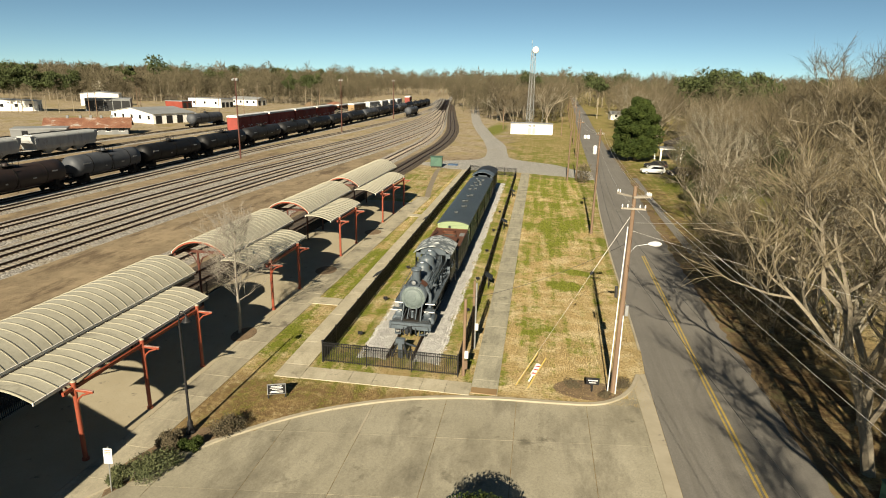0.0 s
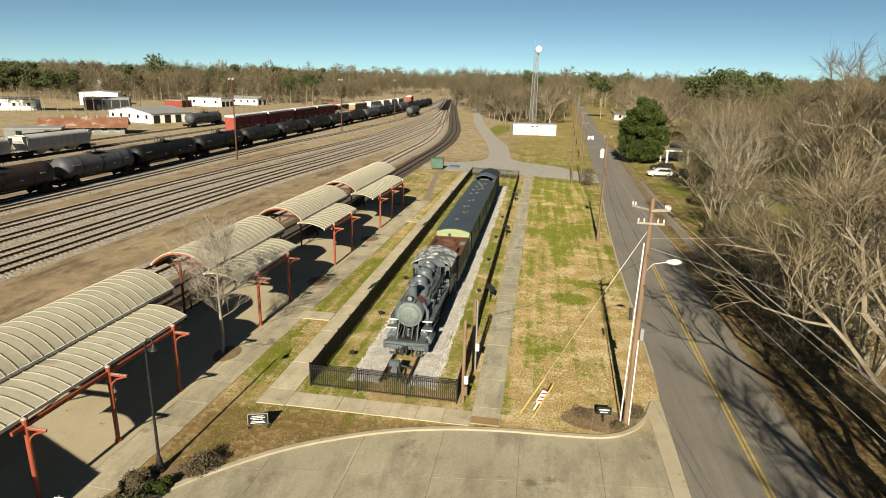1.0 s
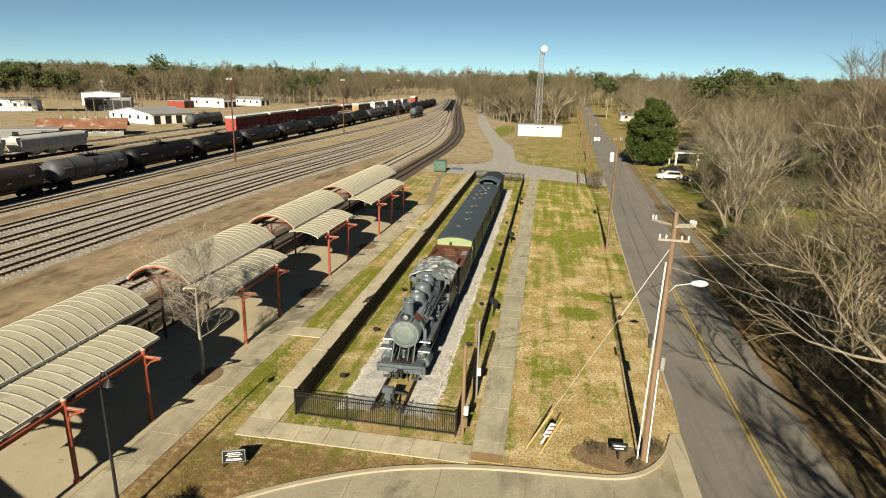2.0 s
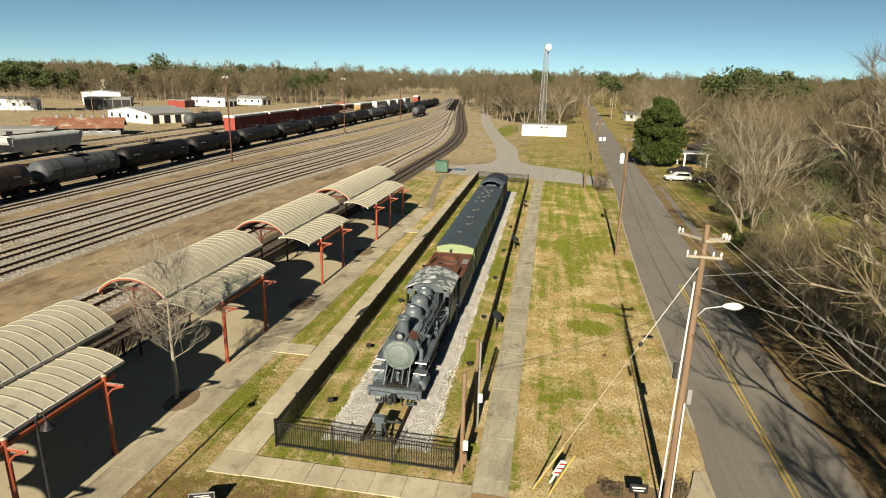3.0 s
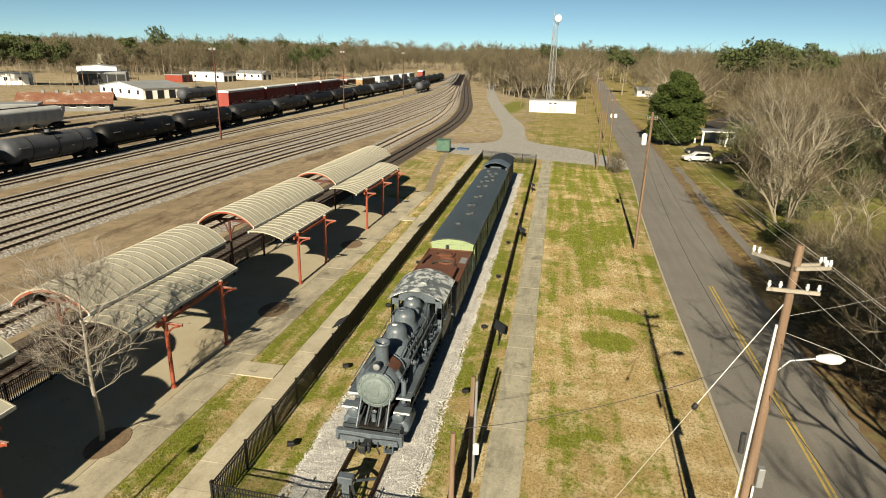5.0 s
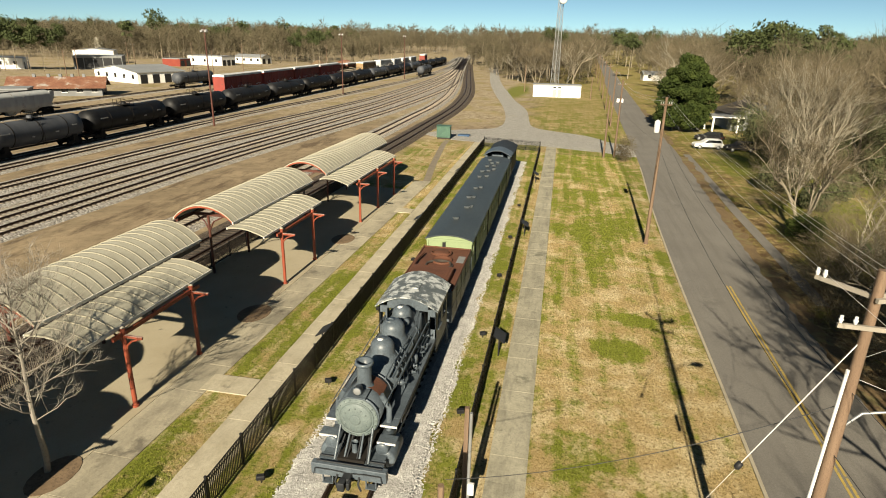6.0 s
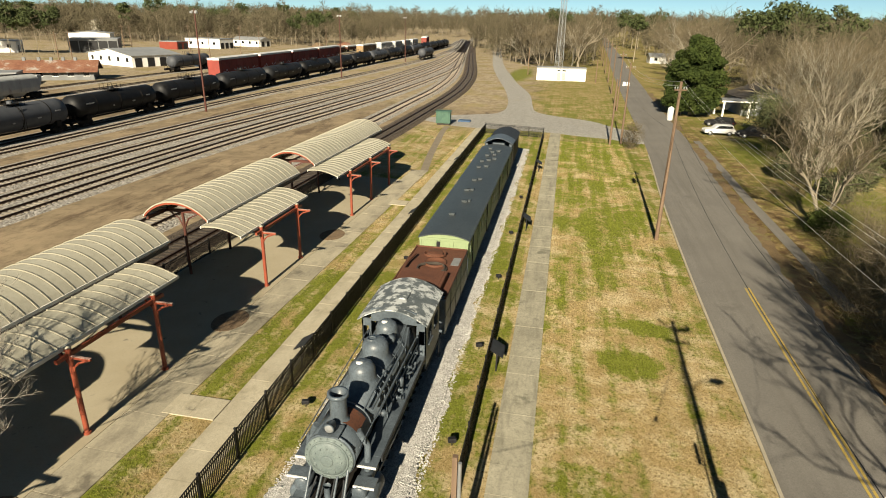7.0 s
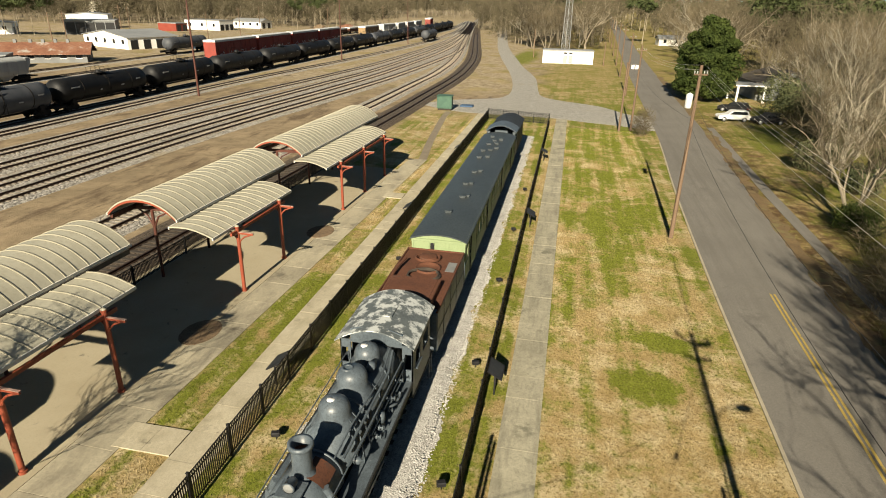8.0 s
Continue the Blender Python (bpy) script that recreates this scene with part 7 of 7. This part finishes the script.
# ---- far woods ----
def woods(name, label, places, seed, n_twigs, material, h_range, width, trunk=True, cone=False, spread=(0.22, 0.34), bark=None, limbs=16):
    """One mesh of many small trees: trunks, and sprays of twigs or needles."""
    rg = np.random.RandomState(seed)
    V, F, M, base = [], [], [], 0
    for (x, y) in places:
        H = rg.uniform(*h_range)
        R = H * rg.uniform(*spread)
        n = n_twigs
        u = rg.normal(size=(n, 3))
        u /= np.linalg.norm(u, axis=1)[:, None]
        lo = 0.5 if cone else 0.25 if trunk else 0.0
        if cone:
            k = 16
            cu = rg.normal(size=(k, 3))
            cu /= np.linalg.norm(cu, axis=1)[:, None]
            cf = rg.uniform(0.3, 0.85, k)[:, None]
            cc = np.c_[cu[:, :2] * R * cf, H * (lo + 1) / 2 + cu[:, 2:] * H * (1 - lo) / 2 * cf]
            c = cc[rg.randint(0, k, n)] + u * (R * 0.38) * rg.uniform(0.5, 1, n)[:, None] * np.array([1, 1, 0.6]) + np.array([x, y, 0])
            d = u + rg.normal(size=(n, 3)) * 0.9
            L = rg.uniform(0.3, 0.7, n)[:, None] * (width / 0.3)
        else:
            f = rg.uniform(0.25, 1.0, n) ** 0.6
            c = np.c_[x + u[:, 0] * R * f, y + u[:, 1] * R * f, H * (lo + 1) / 2 + u[:, 2] * H * (1 - lo) / 2 * f]
            d = np.c_[u[:, 0] * 0.8, u[:, 1] * 0.8, np.abs(u[:, 2]) * 0.5 + 0.3] + rg.normal(size=(n, 3)) * 0.4
            L = H * rg.uniform(0.06, 0.15, n)[:, None]
        d /= np.linalg.norm(d, axis=1)[:, None]
        s = np.cross(d, rg.normal(size=(n, 3)))
        s /= np.linalg.norm(s, axis=1)[:, None]
        W = width * rg.uniform(0.6, 1.4, n)[:, None]
        tri = np.stack([c - d * L - s * W, c - d * L * 0.6 + s * W, c + d * L], 1).reshape(-1, 3)
        V.append(tri)
        F.append(np.arange(base, base + 3 * n).reshape(-1, 3))
        base += 3 * n
        M += [0] * n
        if trunk:
            w = H * 0.010
            V.append(np.array([(x - w, y, 0), (x + w, y, 0), (x + 0.2, y, H * 0.75), (x, y - w, 0), (x, y + w, 0), (x + 0.2, y + 0.1, H * 0.75)]))
            F.append(np.array([(base, base + 1, base + 2), (base + 3, base + 4, base + 5)]))
            base += 6
            M += [1] * 2
            k = 3 if cone else limbs
            z0 = H * rg.uniform(0.2, 0.6, k)
            a = rg.uniform(0, 2 * np.pi, k)
            reach = R * rg.uniform(0.4, 0.95, k)
            p0 = np.c_[np.full(k, x), np.full(k, y), z0]
            p1 = np.c_[x + np.cos(a) * reach, y + np.sin(a) * reach, z0 + H * rg.uniform(0.12, 0.38, k)]
            ww = (w * rg.uniform(0.3, 0.6, k))[:, None] * np.c_[-np.sin(a), np.cos(a), np.full(k, 0.4)]
            V.append(np.stack([p0 - ww, p0 + ww, p1], 1).reshape(-1, 3))
            F.append(np.arange(base, base + 3 * k).reshape(-1, 3))
            base += 3 * k
            M += [1] * k
    data = bpy.data.meshes.new(name)
    data.from_pydata(np.concatenate(V).tolist(), [], np.concatenate(F).tolist())
    data.materials.append(material)
    data.materials.append(bark or BARK)
    data.polygons.foreach_set("material_index", M)
    return tagged(new(name, data), label, "woods", "", "stuff")


rg = random.Random(5)


def scatter(n, region, keep):
    out = []
    while len(out) < n:
        p = (rg.uniform(*region[0]), rg.uniform(*region[1]))
        if keep(*p):
            out.append(p)
    return out


def road_x(y):
    return np.interp(y, [q[1] for q in road_line], [q[0] for q in road_line])



woods("brush", "tangled leafless brush beside the street", scatter(58, ((16.0, 21), (38, 60)), lambda x, y: x < 21 - (y - 38) * 0.12), 8, 260, TWIG, (1.8, 4.6), 0.012, False, spread=(0.5, 0.9))
woods("brush", "tangled leafless brush around the large tree", scatter(60, ((22, 44), (84, 130)), lambda x, y: abs(x - 20 - (y - 80) * 0.45) < 6), 18, 260, TWIG, (2.0, 4.5), 0.012, False, spread=(0.5, 0.9))
woods("brush", "low dark brush on the verge", scatter(26, ((18.5, 25), (60, 86)), lambda x, y: x > 19 + (y - 60) * 0.1), 28, 300, TWIG, (1.4, 3.2), 0.012, False, spread=(0.5, 0.9))
woods("brush", "dense leafless thicket shading the street edge", scatter(8, ((16.2, 18.5), (-6, 24)), lambda x, y: True), 12, 300, TWIG, (2.5, 5.5), 0.016, False, spread=(0.35, 0.6))
woods("brush", "reddish leafless bush at the pole's base", [(8.0, 103.2), (8.5, 103.8), (8.2, 104.6)], 19, 700, TWIG, (3.2, 4.0), 0.012, False, spread=(0.3, 0.4))
woods("brush", "dark undergrowth below the eastern woods", scatter(330, ((26, 200), (110, 420)), lambda x, y: x > road_x(y) + 17), 13, 110, FAR_TWIG, (3, 6), 0.06, False, spread=(0.5, 0.8))
woods("brush", "brown undergrowth between the eastern trees", scatter(170, ((36, 130), (94, 168)), lambda x, y: x > 30 + (y - 94) * 0.2), 22, 170, FAR_TWIG, (3, 7), 0.03, False, spread=(0.5, 0.8))
woods("brush", "dark undergrowth below the woods beyond the tower", scatter(120, ((-60, 12), (256, 420)), lambda x, y: x < road_x(y) - 9 and x > -18 - (y - 240) * 0.28), 14, 110, FAR_TWIG, (3, 6), 0.06, False, spread=(0.5, 0.8))
woods("brush", "dark undergrowth along the wooded horizon", scatter(500, ((-600, 300), (330, 760)), lambda x, y: x > -0.2 * y + 60 or x < -0.2 * y - 70), 15, 60, FAR_TWIG, (4, 9), 0.2, False, spread=(0.6, 1.0))
woods("woods", "leafless brown woods east of the street", scatter(480, ((24, 280), (60, 420)), lambda x, y: x > road_x(y) + 16 and (y > 150 or x > 62)), 1, 420, FAR_TWIG, (10, 20), 0.045, bark=BARK, limbs=30)
woods("woods", "leafless brown woods beyond the tower", scatter(150, ((-60, 12), (262, 420)), lambda x, y: x < road_x(y) - 8 and x > -16 - (y - 240) * 0.28), 2, 420, FAR_TWIG, (11, 20), 0.05, bark=BARK, limbs=26)
woods("woods", "leafless brown woods along the horizon", scatter(1000, ((-750, 450), (420, 900)), lambda x, y: x > -0.2 * y + 60 or (x < -0.2 * y - 60) or y > 720), 3, 170, FAR_TWIG, (17, 26), 0.16)
woods("woods", "leafless brown woods behind the yard buildings", scatter(190, ((-330, -110), (292, 420)), lambda x, y: y > 345 + (x + 110) * 0.25 or x < -240), 24, 260, FAR_TWIG, (12, 18), 0.09)
woods("woods", "leafless brown woods west of the yard", scatter(420, ((-600, -150), (300, 620)), lambda x, y: y > 330 + (x + 150) * -0.1), 4, 200, FAR_TWIG, (14, 21), 0.12)
woods("woods", "leafless brown woods where the tracks curve away", scatter(170, ((-270, -75), (600, 800)), lambda x, y: True), 33, 170, FAR_TWIG, (15, 22), 0.16)
woods("far_woods", "brown wooded horizon", scatter(1000, ((-1800, 1500), (900, 1700)), lambda x, y: True), 5, 80, FAR_TWIG, (26, 40), 0.6)
woods("pines", "dark green pines among the bare woods", scatter(190, ((-700, 500), (330, 900)), lambda x, y: x > -0.2 * y + 60 or x < -0.2 * y - 60), 6, 520, PINE, (18, 28), 0.42, True, True)
woods("pines", "tall dark green pines beside the yard buildings", [(-209, 208), (-206, 211), (-203, 213), (-201, 209), (-199, 214), (-196, 217), (-194, 214), (-192, 219), (-188, 222), (-214, 210), (-141, 330), (-134, 336), (-128, 330)], 9, 1100, PINE, (15.5, 19.5), 0.26, True, True)
woods("pines", "tall pines above the eastern woods", [(60, 188), (63, 191), (45, 192), (49, 195), (53, 191), (27, 300), (-6, 300)], 10, 1300, PINE, (20, 22.5), 0.28, True, True)

# round clipped shrub in the lot
ball = thing("shrub", pose(-0.75, 18.4, 0), "round clipped evergreen shrub in the lot", "shrub")
part("stem", Geo().tube([(0, 0, 0), (0, 0, 1.0)], [0.1, 0.06], 8), BARK, ball)
part("foliage", raw_mesh("foliage", leaf_clumps(51, [(0, 0, 1.15, 1.7, 1.12), (0, 0, 1.1, 1.55, 1.0), (0.2, 0.1, 1.1, 1.5, 1.1)], 14000, 0.13), LEAF), None, ball)

lay("pavement_east", [(16.1, 58), (16.95, 58), (17.35, 80), (18.4, 112), (17.5, 112), (16.4, 80)], -0.1, 0.02, ROAD, "old grey pavement between fallen leaves", "pavement")


for i, (x, y, r, h) in enumerate(((24.9, 83.3, 1.6, 2.8), (27.8, 97, 2.6, 4.5), (23.6, 91, 2.0, 3.2), (33, 104, 3.6, 7.5), (28.5, 88, 2.2, 3.4), (37, 96, 3.0, 6.0), (22.0, 66, 1.5, 2.2), (29.5, 119, 3.8, 7.0), (34.5, 116, 4.8, 11.0), (31.5, 109.5, 3.2, 6.5), (39, 111, 4.0, 8.5), (42.5, 119, 4.5, 10.0))):
    shrub(x, y, r, h, SHRUB, 60 + i, "dull green overgrown thicket among bare trees", 9000, 0.24)

# shrubs out of view, added to deepen the shadow on the road
for i, (x, y) in enumerate(((17.4, 8), (18.4, 2))):
    shrub(x, y, 2.0, 5.0, SHRUB, 70 + i, "unseen tall shrub added to shade the street edge", 4500, 0.2)

# ---- signs and small things ----
def reading_panel(x, y, turn):
    root = thing("display_panel", pose(x, y, 0, 0, 0, turn), "dark tilted reading panel on two black posts", "sign", "reading panels")
    for s in (-0.35, 0.35):
        part("post", Geo().beam((s, 0, 0), (s, 0, 0.95), 0.06, 0.06), IRON, root)
    board = part("board", Geo().beam((0, -0.3, 0.85), (0, 0.3, 1.2), 1.1, 0.05), IRON, root)
    part("face", Geo().beam((0, -0.26, 0.9), (0, 0.26, 1.203), 1.0, 0.012), DARK_GREY, board, "dark printed face")
    return root


for y in (47.4, 67.7, 87.6):
    reading_panel(-2.9, y, 90)
for y in (45.9, 67.0, 87.0):
    reading_panel(-11.85, y, -90)


def flood_light(x, y):
    root = thing("flood_light", pose(x, y, 0, 0, 0, 20), "small black ground flood light in the grass", "flood light", "flood lights")
    part("stake", Geo().tube([(0, 0, 0), (0, 0, 0.2)], 0.02, 6), IRON, root)
    part("head", Geo().box(-0.16, 0.16, -0.12, 0.1, 0.18, 0.36), IRON, root, "", 0.03)


for y in (35.9, 42.5, 50.5, 59, 68, 78):
    flood_light(-10.35, y)
for y in (41.5, 48.8, 57.5, 66, 76):
    flood_light(-3.95, y)

board = thing("notice_board", pose(-12.35, 27.5, 0, -6, 0, 20) @ Matrix.Scale(0.8, 4), "black notice board in a white frame on the lawn", "sign")
part("frame", Geo().box(-0.6, 0.6, -0.05, 0.05, 0.28, 0.98), GALV, board, "", 0.01)
face = part("face", Geo().box(-0.56, 0.56, -0.06, -0.05, 0.31, 0.94), IRON, board)
for z, w in ((0.84, 0.34), (0.74, 0.42), (0.64, 0.3), (0.5, 0.38), (0.42, 0.42)):
    part("text_bar", Geo().box(-w, w, -0.066, -0.06, z - 0.025, z + 0.02), WHITE_PLASTIC, face)
for s in (-0.55, 0.55):
    part("post", Geo().box(s - 0.04, s + 0.04, -0.03, 0.06, 0, 0.3), IRON, board)

small = thing("garden_sign", pose(4.2, 31.5, 0, 0, 0, 4), "small dark sign on a post in mulch", "sign")
part("post", Geo().box(-0.04, 0.04, -0.03, 0.03, 0, 0.5), IRON, small)
f2 = part("face", Geo().box(-0.36, 0.36, -0.05, 0.02, 0.45, 0.85), IRON, small, "", 0.01)
part("text_bar", Geo().box(-0.26, 0.26, -0.056, -0.05, 0.68, 0.74), WHITE_PLASTIC, f2)
part("text_bar", Geo().box(-0.2, 0.2, -0.056, -0.05, 0.55, 0.6), WHITE_PLASTIC, f2)

rd = thing("road_sign", pose(0.75, 32.0, 0, 8, 22, 10), "red and white sign on a short tilted post", "sign")
part("post", Geo().box(-0.04, 0.04, -0.03, 0.03, 0, 1.3), WHITE_PLASTIC, rd)
f3 = part("face", Geo().box(-0.16, 0.16, -0.05, -0.03, 0.5, 1.3), WHITE_PLASTIC, rd)
for z in (0.6, 0.85, 1.1):
    part("red_bar", Geo().beam((-0.13, -0.053, z), (0.13, -0.053, z + 0.1), 0.004, 0.09, (0, 0, 1)), BRIGHT_RED, f3)

ns = thing("parking_sign", pose(-15.75, 19.3, 0, 0, 3, 10), "white no-parking sign on a thin post", "sign")
part("post", Geo().tube([(0, 0, 0), (0, 0, 2.1)], 0.025, 8), GALV, ns)
f4 = part("face", Geo().box(-0.17, 0.17, -0.035, -0.02, 1.35, 2.05), WHITE_PLASTIC, ns)
for z in (1.96, 1.88, 1.8):
    part("red_bar", Geo().box(-0.12, 0.12, -0.039, -0.035, z - 0.02, z + 0.02), FADED_RED, f4)

tagged(part("tactile_pad", Geo().box(-2.36, -0.94, 29.98, 30.6, 0.03, 0.075), TAN_CAR, None, "", 0.006), "tan tactile warning pad at the walkway end", "tactile paving", "", "structure")
lay("planting_bed", [(4.0 + 1.9 * math.cos(a * 0.4), 31.6 + 1.1 * math.sin(a * 0.4)) for a in range(16)], -0.05, 0.02, MULCH, "brown mulch around the pole and sign", "planting bed")
lay("planting_bed", [(-17.85 + 0.75 * math.cos(a * 0.4), 34.6 + 1.1 * math.sin(a * 0.4)) for a in range(16)], -0.05, 0.045, MULCH, "mulch bed around the platform tree", "planting bed")
lay("planting_bed", [(-17.3 + 0.9 * math.cos(a * 0.4), 48.6 + 1.2 * math.sin(a * 0.4)) for a in range(16)], -0.05, 0.045, MULCH, "empty mulch bed on the platform", "planting bed")
lay("planting_bed", [(-17.0 + 0.9 * math.cos(a * 0.4), 62.6 + 1.2 * math.sin(a * 0.4)) for a in range(16)], -0.05, 0.045, MULCH, "empty mulch bed on the platform", "planting bed")
lay("planting_bed", [(-15.9, 18.9), (-16.6, 20.5), (-15.9, 22.6), (-14.6, 24.2), (-12.7, 24.5), (-13.6, 23.3), (-14.6, 21.7)], -0.05, 0.03, MULCH, "mulched shrub bed beside the lot", "planting bed")


# ---- cars and carport east of the street ----
def parked_car(x, y, turn, paint, label):
    root = thing("car", pose(x, y, 0, 0, 0, turn), label, "car", "parked cars")
    part("body", Geo().prism([(-2.2, 0.35), (-2.25, 0.75), (-2.0, 0.95), (1.0, 1.0), (2.1, 0.85), (2.25, 0.6), (2.2, 0.35)], -0.88, 0.88, "x"), paint, root, "", 0.06)
    part("cabin", Geo().prism([(-2.0, 0.95), (-1.75, 1.5), (0.3, 1.52), (1.05, 0.98)], -0.78, 0.78, "x"), paint, root, "", 0.06)
    for s in (-1, 1):
        part("side_glass", Geo().prism([(-1.8, 1.02), (-1.6, 1.42), (0.2, 1.44), (0.75, 1.02)], s * 0.785 - 0.006, s * 0.785 + 0.006, "x"), GLASS, root)
        for yy in (-1.35, 1.4):
            w = part("wheel", Geo().lathe((s * 0.78, yy, 0.33), (s, 0, 0), [(-0.1, 0), (-0.1, 0.33), (0.1, 0.33), (0.12, 0.28), (0.12, 0)], 16), WIRE, root)
            part("rim", Geo().lathe((s * 0.90, yy, 0.33), (s, 0, 0), [(0, 0.2), (0.015, 0.18), (0.015, 0)], 12), GALV, w)
        part("headlight", Geo().box(s * 0.65 - 0.15, s * 0.65 + 0.15, 2.14, 2.22, 0.66, 0.8), WHITE_PLASTIC, root)
        part("tail_light", Geo().box(s * 0.72 - 0.1, s * 0.72 + 0.1, -2.27, -2.2, 0.7, 0.85), BRIGHT_RED, root)
    return root


parked_car(22.2, 118.6, 95, WHITE_PLASTIC, "white parked hatchback beside the carport")
parked_car(26.6, 117.6, 100, IRON, "black parked car beside the carport")
parked_car(24.2, 127.0, 60, IRON, "dark parked car in the shade of the evergreen")
cp = thing("carport", pose(29.0, 140.5, 0, 0, 0, 5), "white-roofed carport beside the evergreen tree", "carport")
part("roof", Geo().box(-2.6, 3.4, -2.5, 2.5, 2.75, 2.95), GREY_ROOF, cp, "", 0.03)
part("fascia", Geo().box(-2.65, 3.45, -2.56, -2.5, 2.7, 2.9), WHITE_WALL, cp)
for x in (-2.2, 2.2):
    for y in (-2.3, 2.3):
        part("post", Geo().box(x - 0.15, x + 0.15, y - 0.15, y + 0.15, 0, 2.75), WHITE_WALL, cp)
house = building(36, 147, 5, 11, 10, 3.2, 1.9, GREY_WALL, GAP_SHADE_ROOF, "grey house among the bare trees", 3, 2, name="house")
building(61, 153, 10, 9, 9, 3.0, 2.0, COACH_GREEN, GAP_SHADE_ROOF, "pale green house hidden behind bare trees", 2, 1, name="house")
building(39.5, 297, 5, 14, 7, 2.8, 1.2, WHITE_WALL, GREY_ROOF, "white house far along the street", 3, 1, name="house", along="x")
for x in (14.3, 15.3):
    bc = thing("road_barricade", pose(x, 190, 0), "white folding road barricade on the street", "barricade", "barricades")
    for s in (-1, 1):
        part("panel", Geo().beam((0, s * 0.35, 0), (0, 0, 0.95), 0.7, 0.05), WHITE_PLASTIC, bc)
bin_ = thing("wheeled_bin", pose(15.6, 24.4, 0, 0, 0, 15), "green plastic wheeled bin by the street", "bin")
part("body", Geo().prism([(-0.3, 0.1), (0.3, 0.1), (0.36, 1.0), (-0.36, 1.0)], -0.32, 0.32), GREEN_BOX, bin_, "", 0.03)
part("lid", Geo().box(-0.38, 0.38, -0.36, 0.36, 1.0, 1.06), GREEN_BOX, bin_, "", 0.02)


# ---- grass tufts on the lawns ----
def tufts(name, label, n, region, keep, seed, height):
    rg2 = np.random.RandomState(seed)
    p = np.c_[rg2.uniform(*region[0], n), rg2.uniform(*region[1], n)]
    p = p[keep(p[:, 0], p[:, 1])]
    n = len(p)
    a = rg2.uniform(0, 2 * np.pi, n)
    h = height * rg2.uniform(0.4, 1.3, n)
    w = 0.02 * rg2.uniform(0.6, 1.6, n)
    lean = rg2.normal(size=(n, 2)) * 0.03
    base = np.c_[p, np.zeros(n)]
    side = np.c_[np.cos(a) * w, np.sin(a) * w, np.zeros(n)]
    tip = base + np.c_[lean, h]
    v = np.stack([base - side, base + side, tip], 1).reshape(-1, 3)
    data = bpy.data.meshes.new(name)
    data.from_pydata(v.tolist(), [], np.arange(3 * n).reshape(-1, 3).tolist())
    data.materials.append(GROUND)
    return tagged(new(name, data), label, "grass", "", "stuff")


tufts("grass", "short straw and green winter grass on the lawn", 150000, ((-0.88, 7.4), (30.2, 106)), lambda x, y: x < 7.2 + (y - 30) * 0.013, 1, 0.05)
tufts("grass", "short winter grass around the display track", 70000, ((-11.4, -2.45), (31.2, 107)), lambda x, y: (x < -9.6) | (x > -4.5), 2, 0.05)
tufts("grass", "short winter grass beside the platform", 60000, ((-16.2, -13.6), (20, 110)), lambda x, y: (x > -16.35 + 0.0236 * y) & ~((y > 40.7) & (y < 42.3)) & ~((y > 71.1) & (y < 72.7)) & (y > 32 + 2 * (x + 13.6)), 3, 0.05)
tufts("grass", "short winter grass around the notice board", 30000, ((-14.5, 6), (23, 29.7)), lambda x, y: (y > np.interp(x, [q[0] for q in kerb_line], [q[1] for q in kerb_line]) + 0.25) & (x > -13.5 + 0.3 * (24 - y)), 4, 0.05)


# ---- yard clutter ----
tagged(part("container", Geo().box(-114, -109.5, 196, 198.4, 0, 2.5), BLUE_TARP, None, "", 0.05), "blue steel container beside the yard", "container")
van = thing("van", pose(-126.5, 209, 0, 0, 0, 40), "white delivery van beside the warehouse", "van")
part("body", Geo().prism([(-2.6, 0.4), (-2.6, 2.3), (1.2, 2.35), (2.0, 1.3), (2.7, 1.15), (2.75, 0.4)], -0.95, 0.95, "x"), WHITE_PLASTIC, van, "", 0.06)
part("windscreen", Geo().beam((0, 1.3, 2.2), (0, 1.98, 1.4), 1.6, 0.03, (0, 1, 0)), GLASS, van)
for s in (-1, 1):
    for y in (-1.7, 1.8):
        part("wheel", Geo().lathe((s * 0.85, y, 0.36), (s, 0, 0), [(-0.1, 0), (-0.1, 0.36), (0.1, 0.36), (0.12, 0)], 14), WIRE, van)
low = box_car(17.0, 2.7, RUST, "rusty low gondola car on the back track", False, "gondola_car", "gondola cars")
low.matrix_world = pose(-104.2, 252, 0, 0, 0, -2)
for y in (270.5, 289, 307.5, 326):
    copy_thing(low, pose(-107 + (y - 200) * 0.04, y, 0, 0, 0, -2))
for k, (x, y, m, r) in enumerate(((-122, 352, RUSTY_ROOF, 6), (-100, 372, MULCH, 4), (-132, 338, MULCH, 4))):
    rg3 = random.Random(k)
    g = Geo()
    rings = 5
    for i in range(rings + 1):
        f = i / rings
        g.v += [(x + r * (1 - f) * (1 + rg3.uniform(-.12, .12)) * math.cos(a * math.pi / 8), y + r * (1 - f) * (1 + rg3.uniform(-.12, .12)) * math.sin(a * math.pi / 8), 2.4 * math.sin(f * math.pi / 2)) for a in range(16)]
    g.f += [(i * 16 + a, i * 16 + (a + 1) % 16, (i + 1) * 16 + (a + 1) % 16, (i + 1) * 16 + a) for i in range(rings) for a in range(16)]
    tagged(part("soil_heap", g, m), "heap of reddish soil beside the yard", "soil heap")
for x, y, h2 in ((-150, 188, 10), (-138, 170, 10), (-166, 232, 11), (-120, 215, 10), (-158, 262, 11), (-128, 250, 11), (-112, 300, 11), (-146, 300, 11), (-98, 340, 12), (-186, 262, 10)):
    utility_pole(x, y, h2, "thin wooden utility pole behind the yard", ((h2 - 0.8, 0.9, 0.4),), group="poles behind the yard")
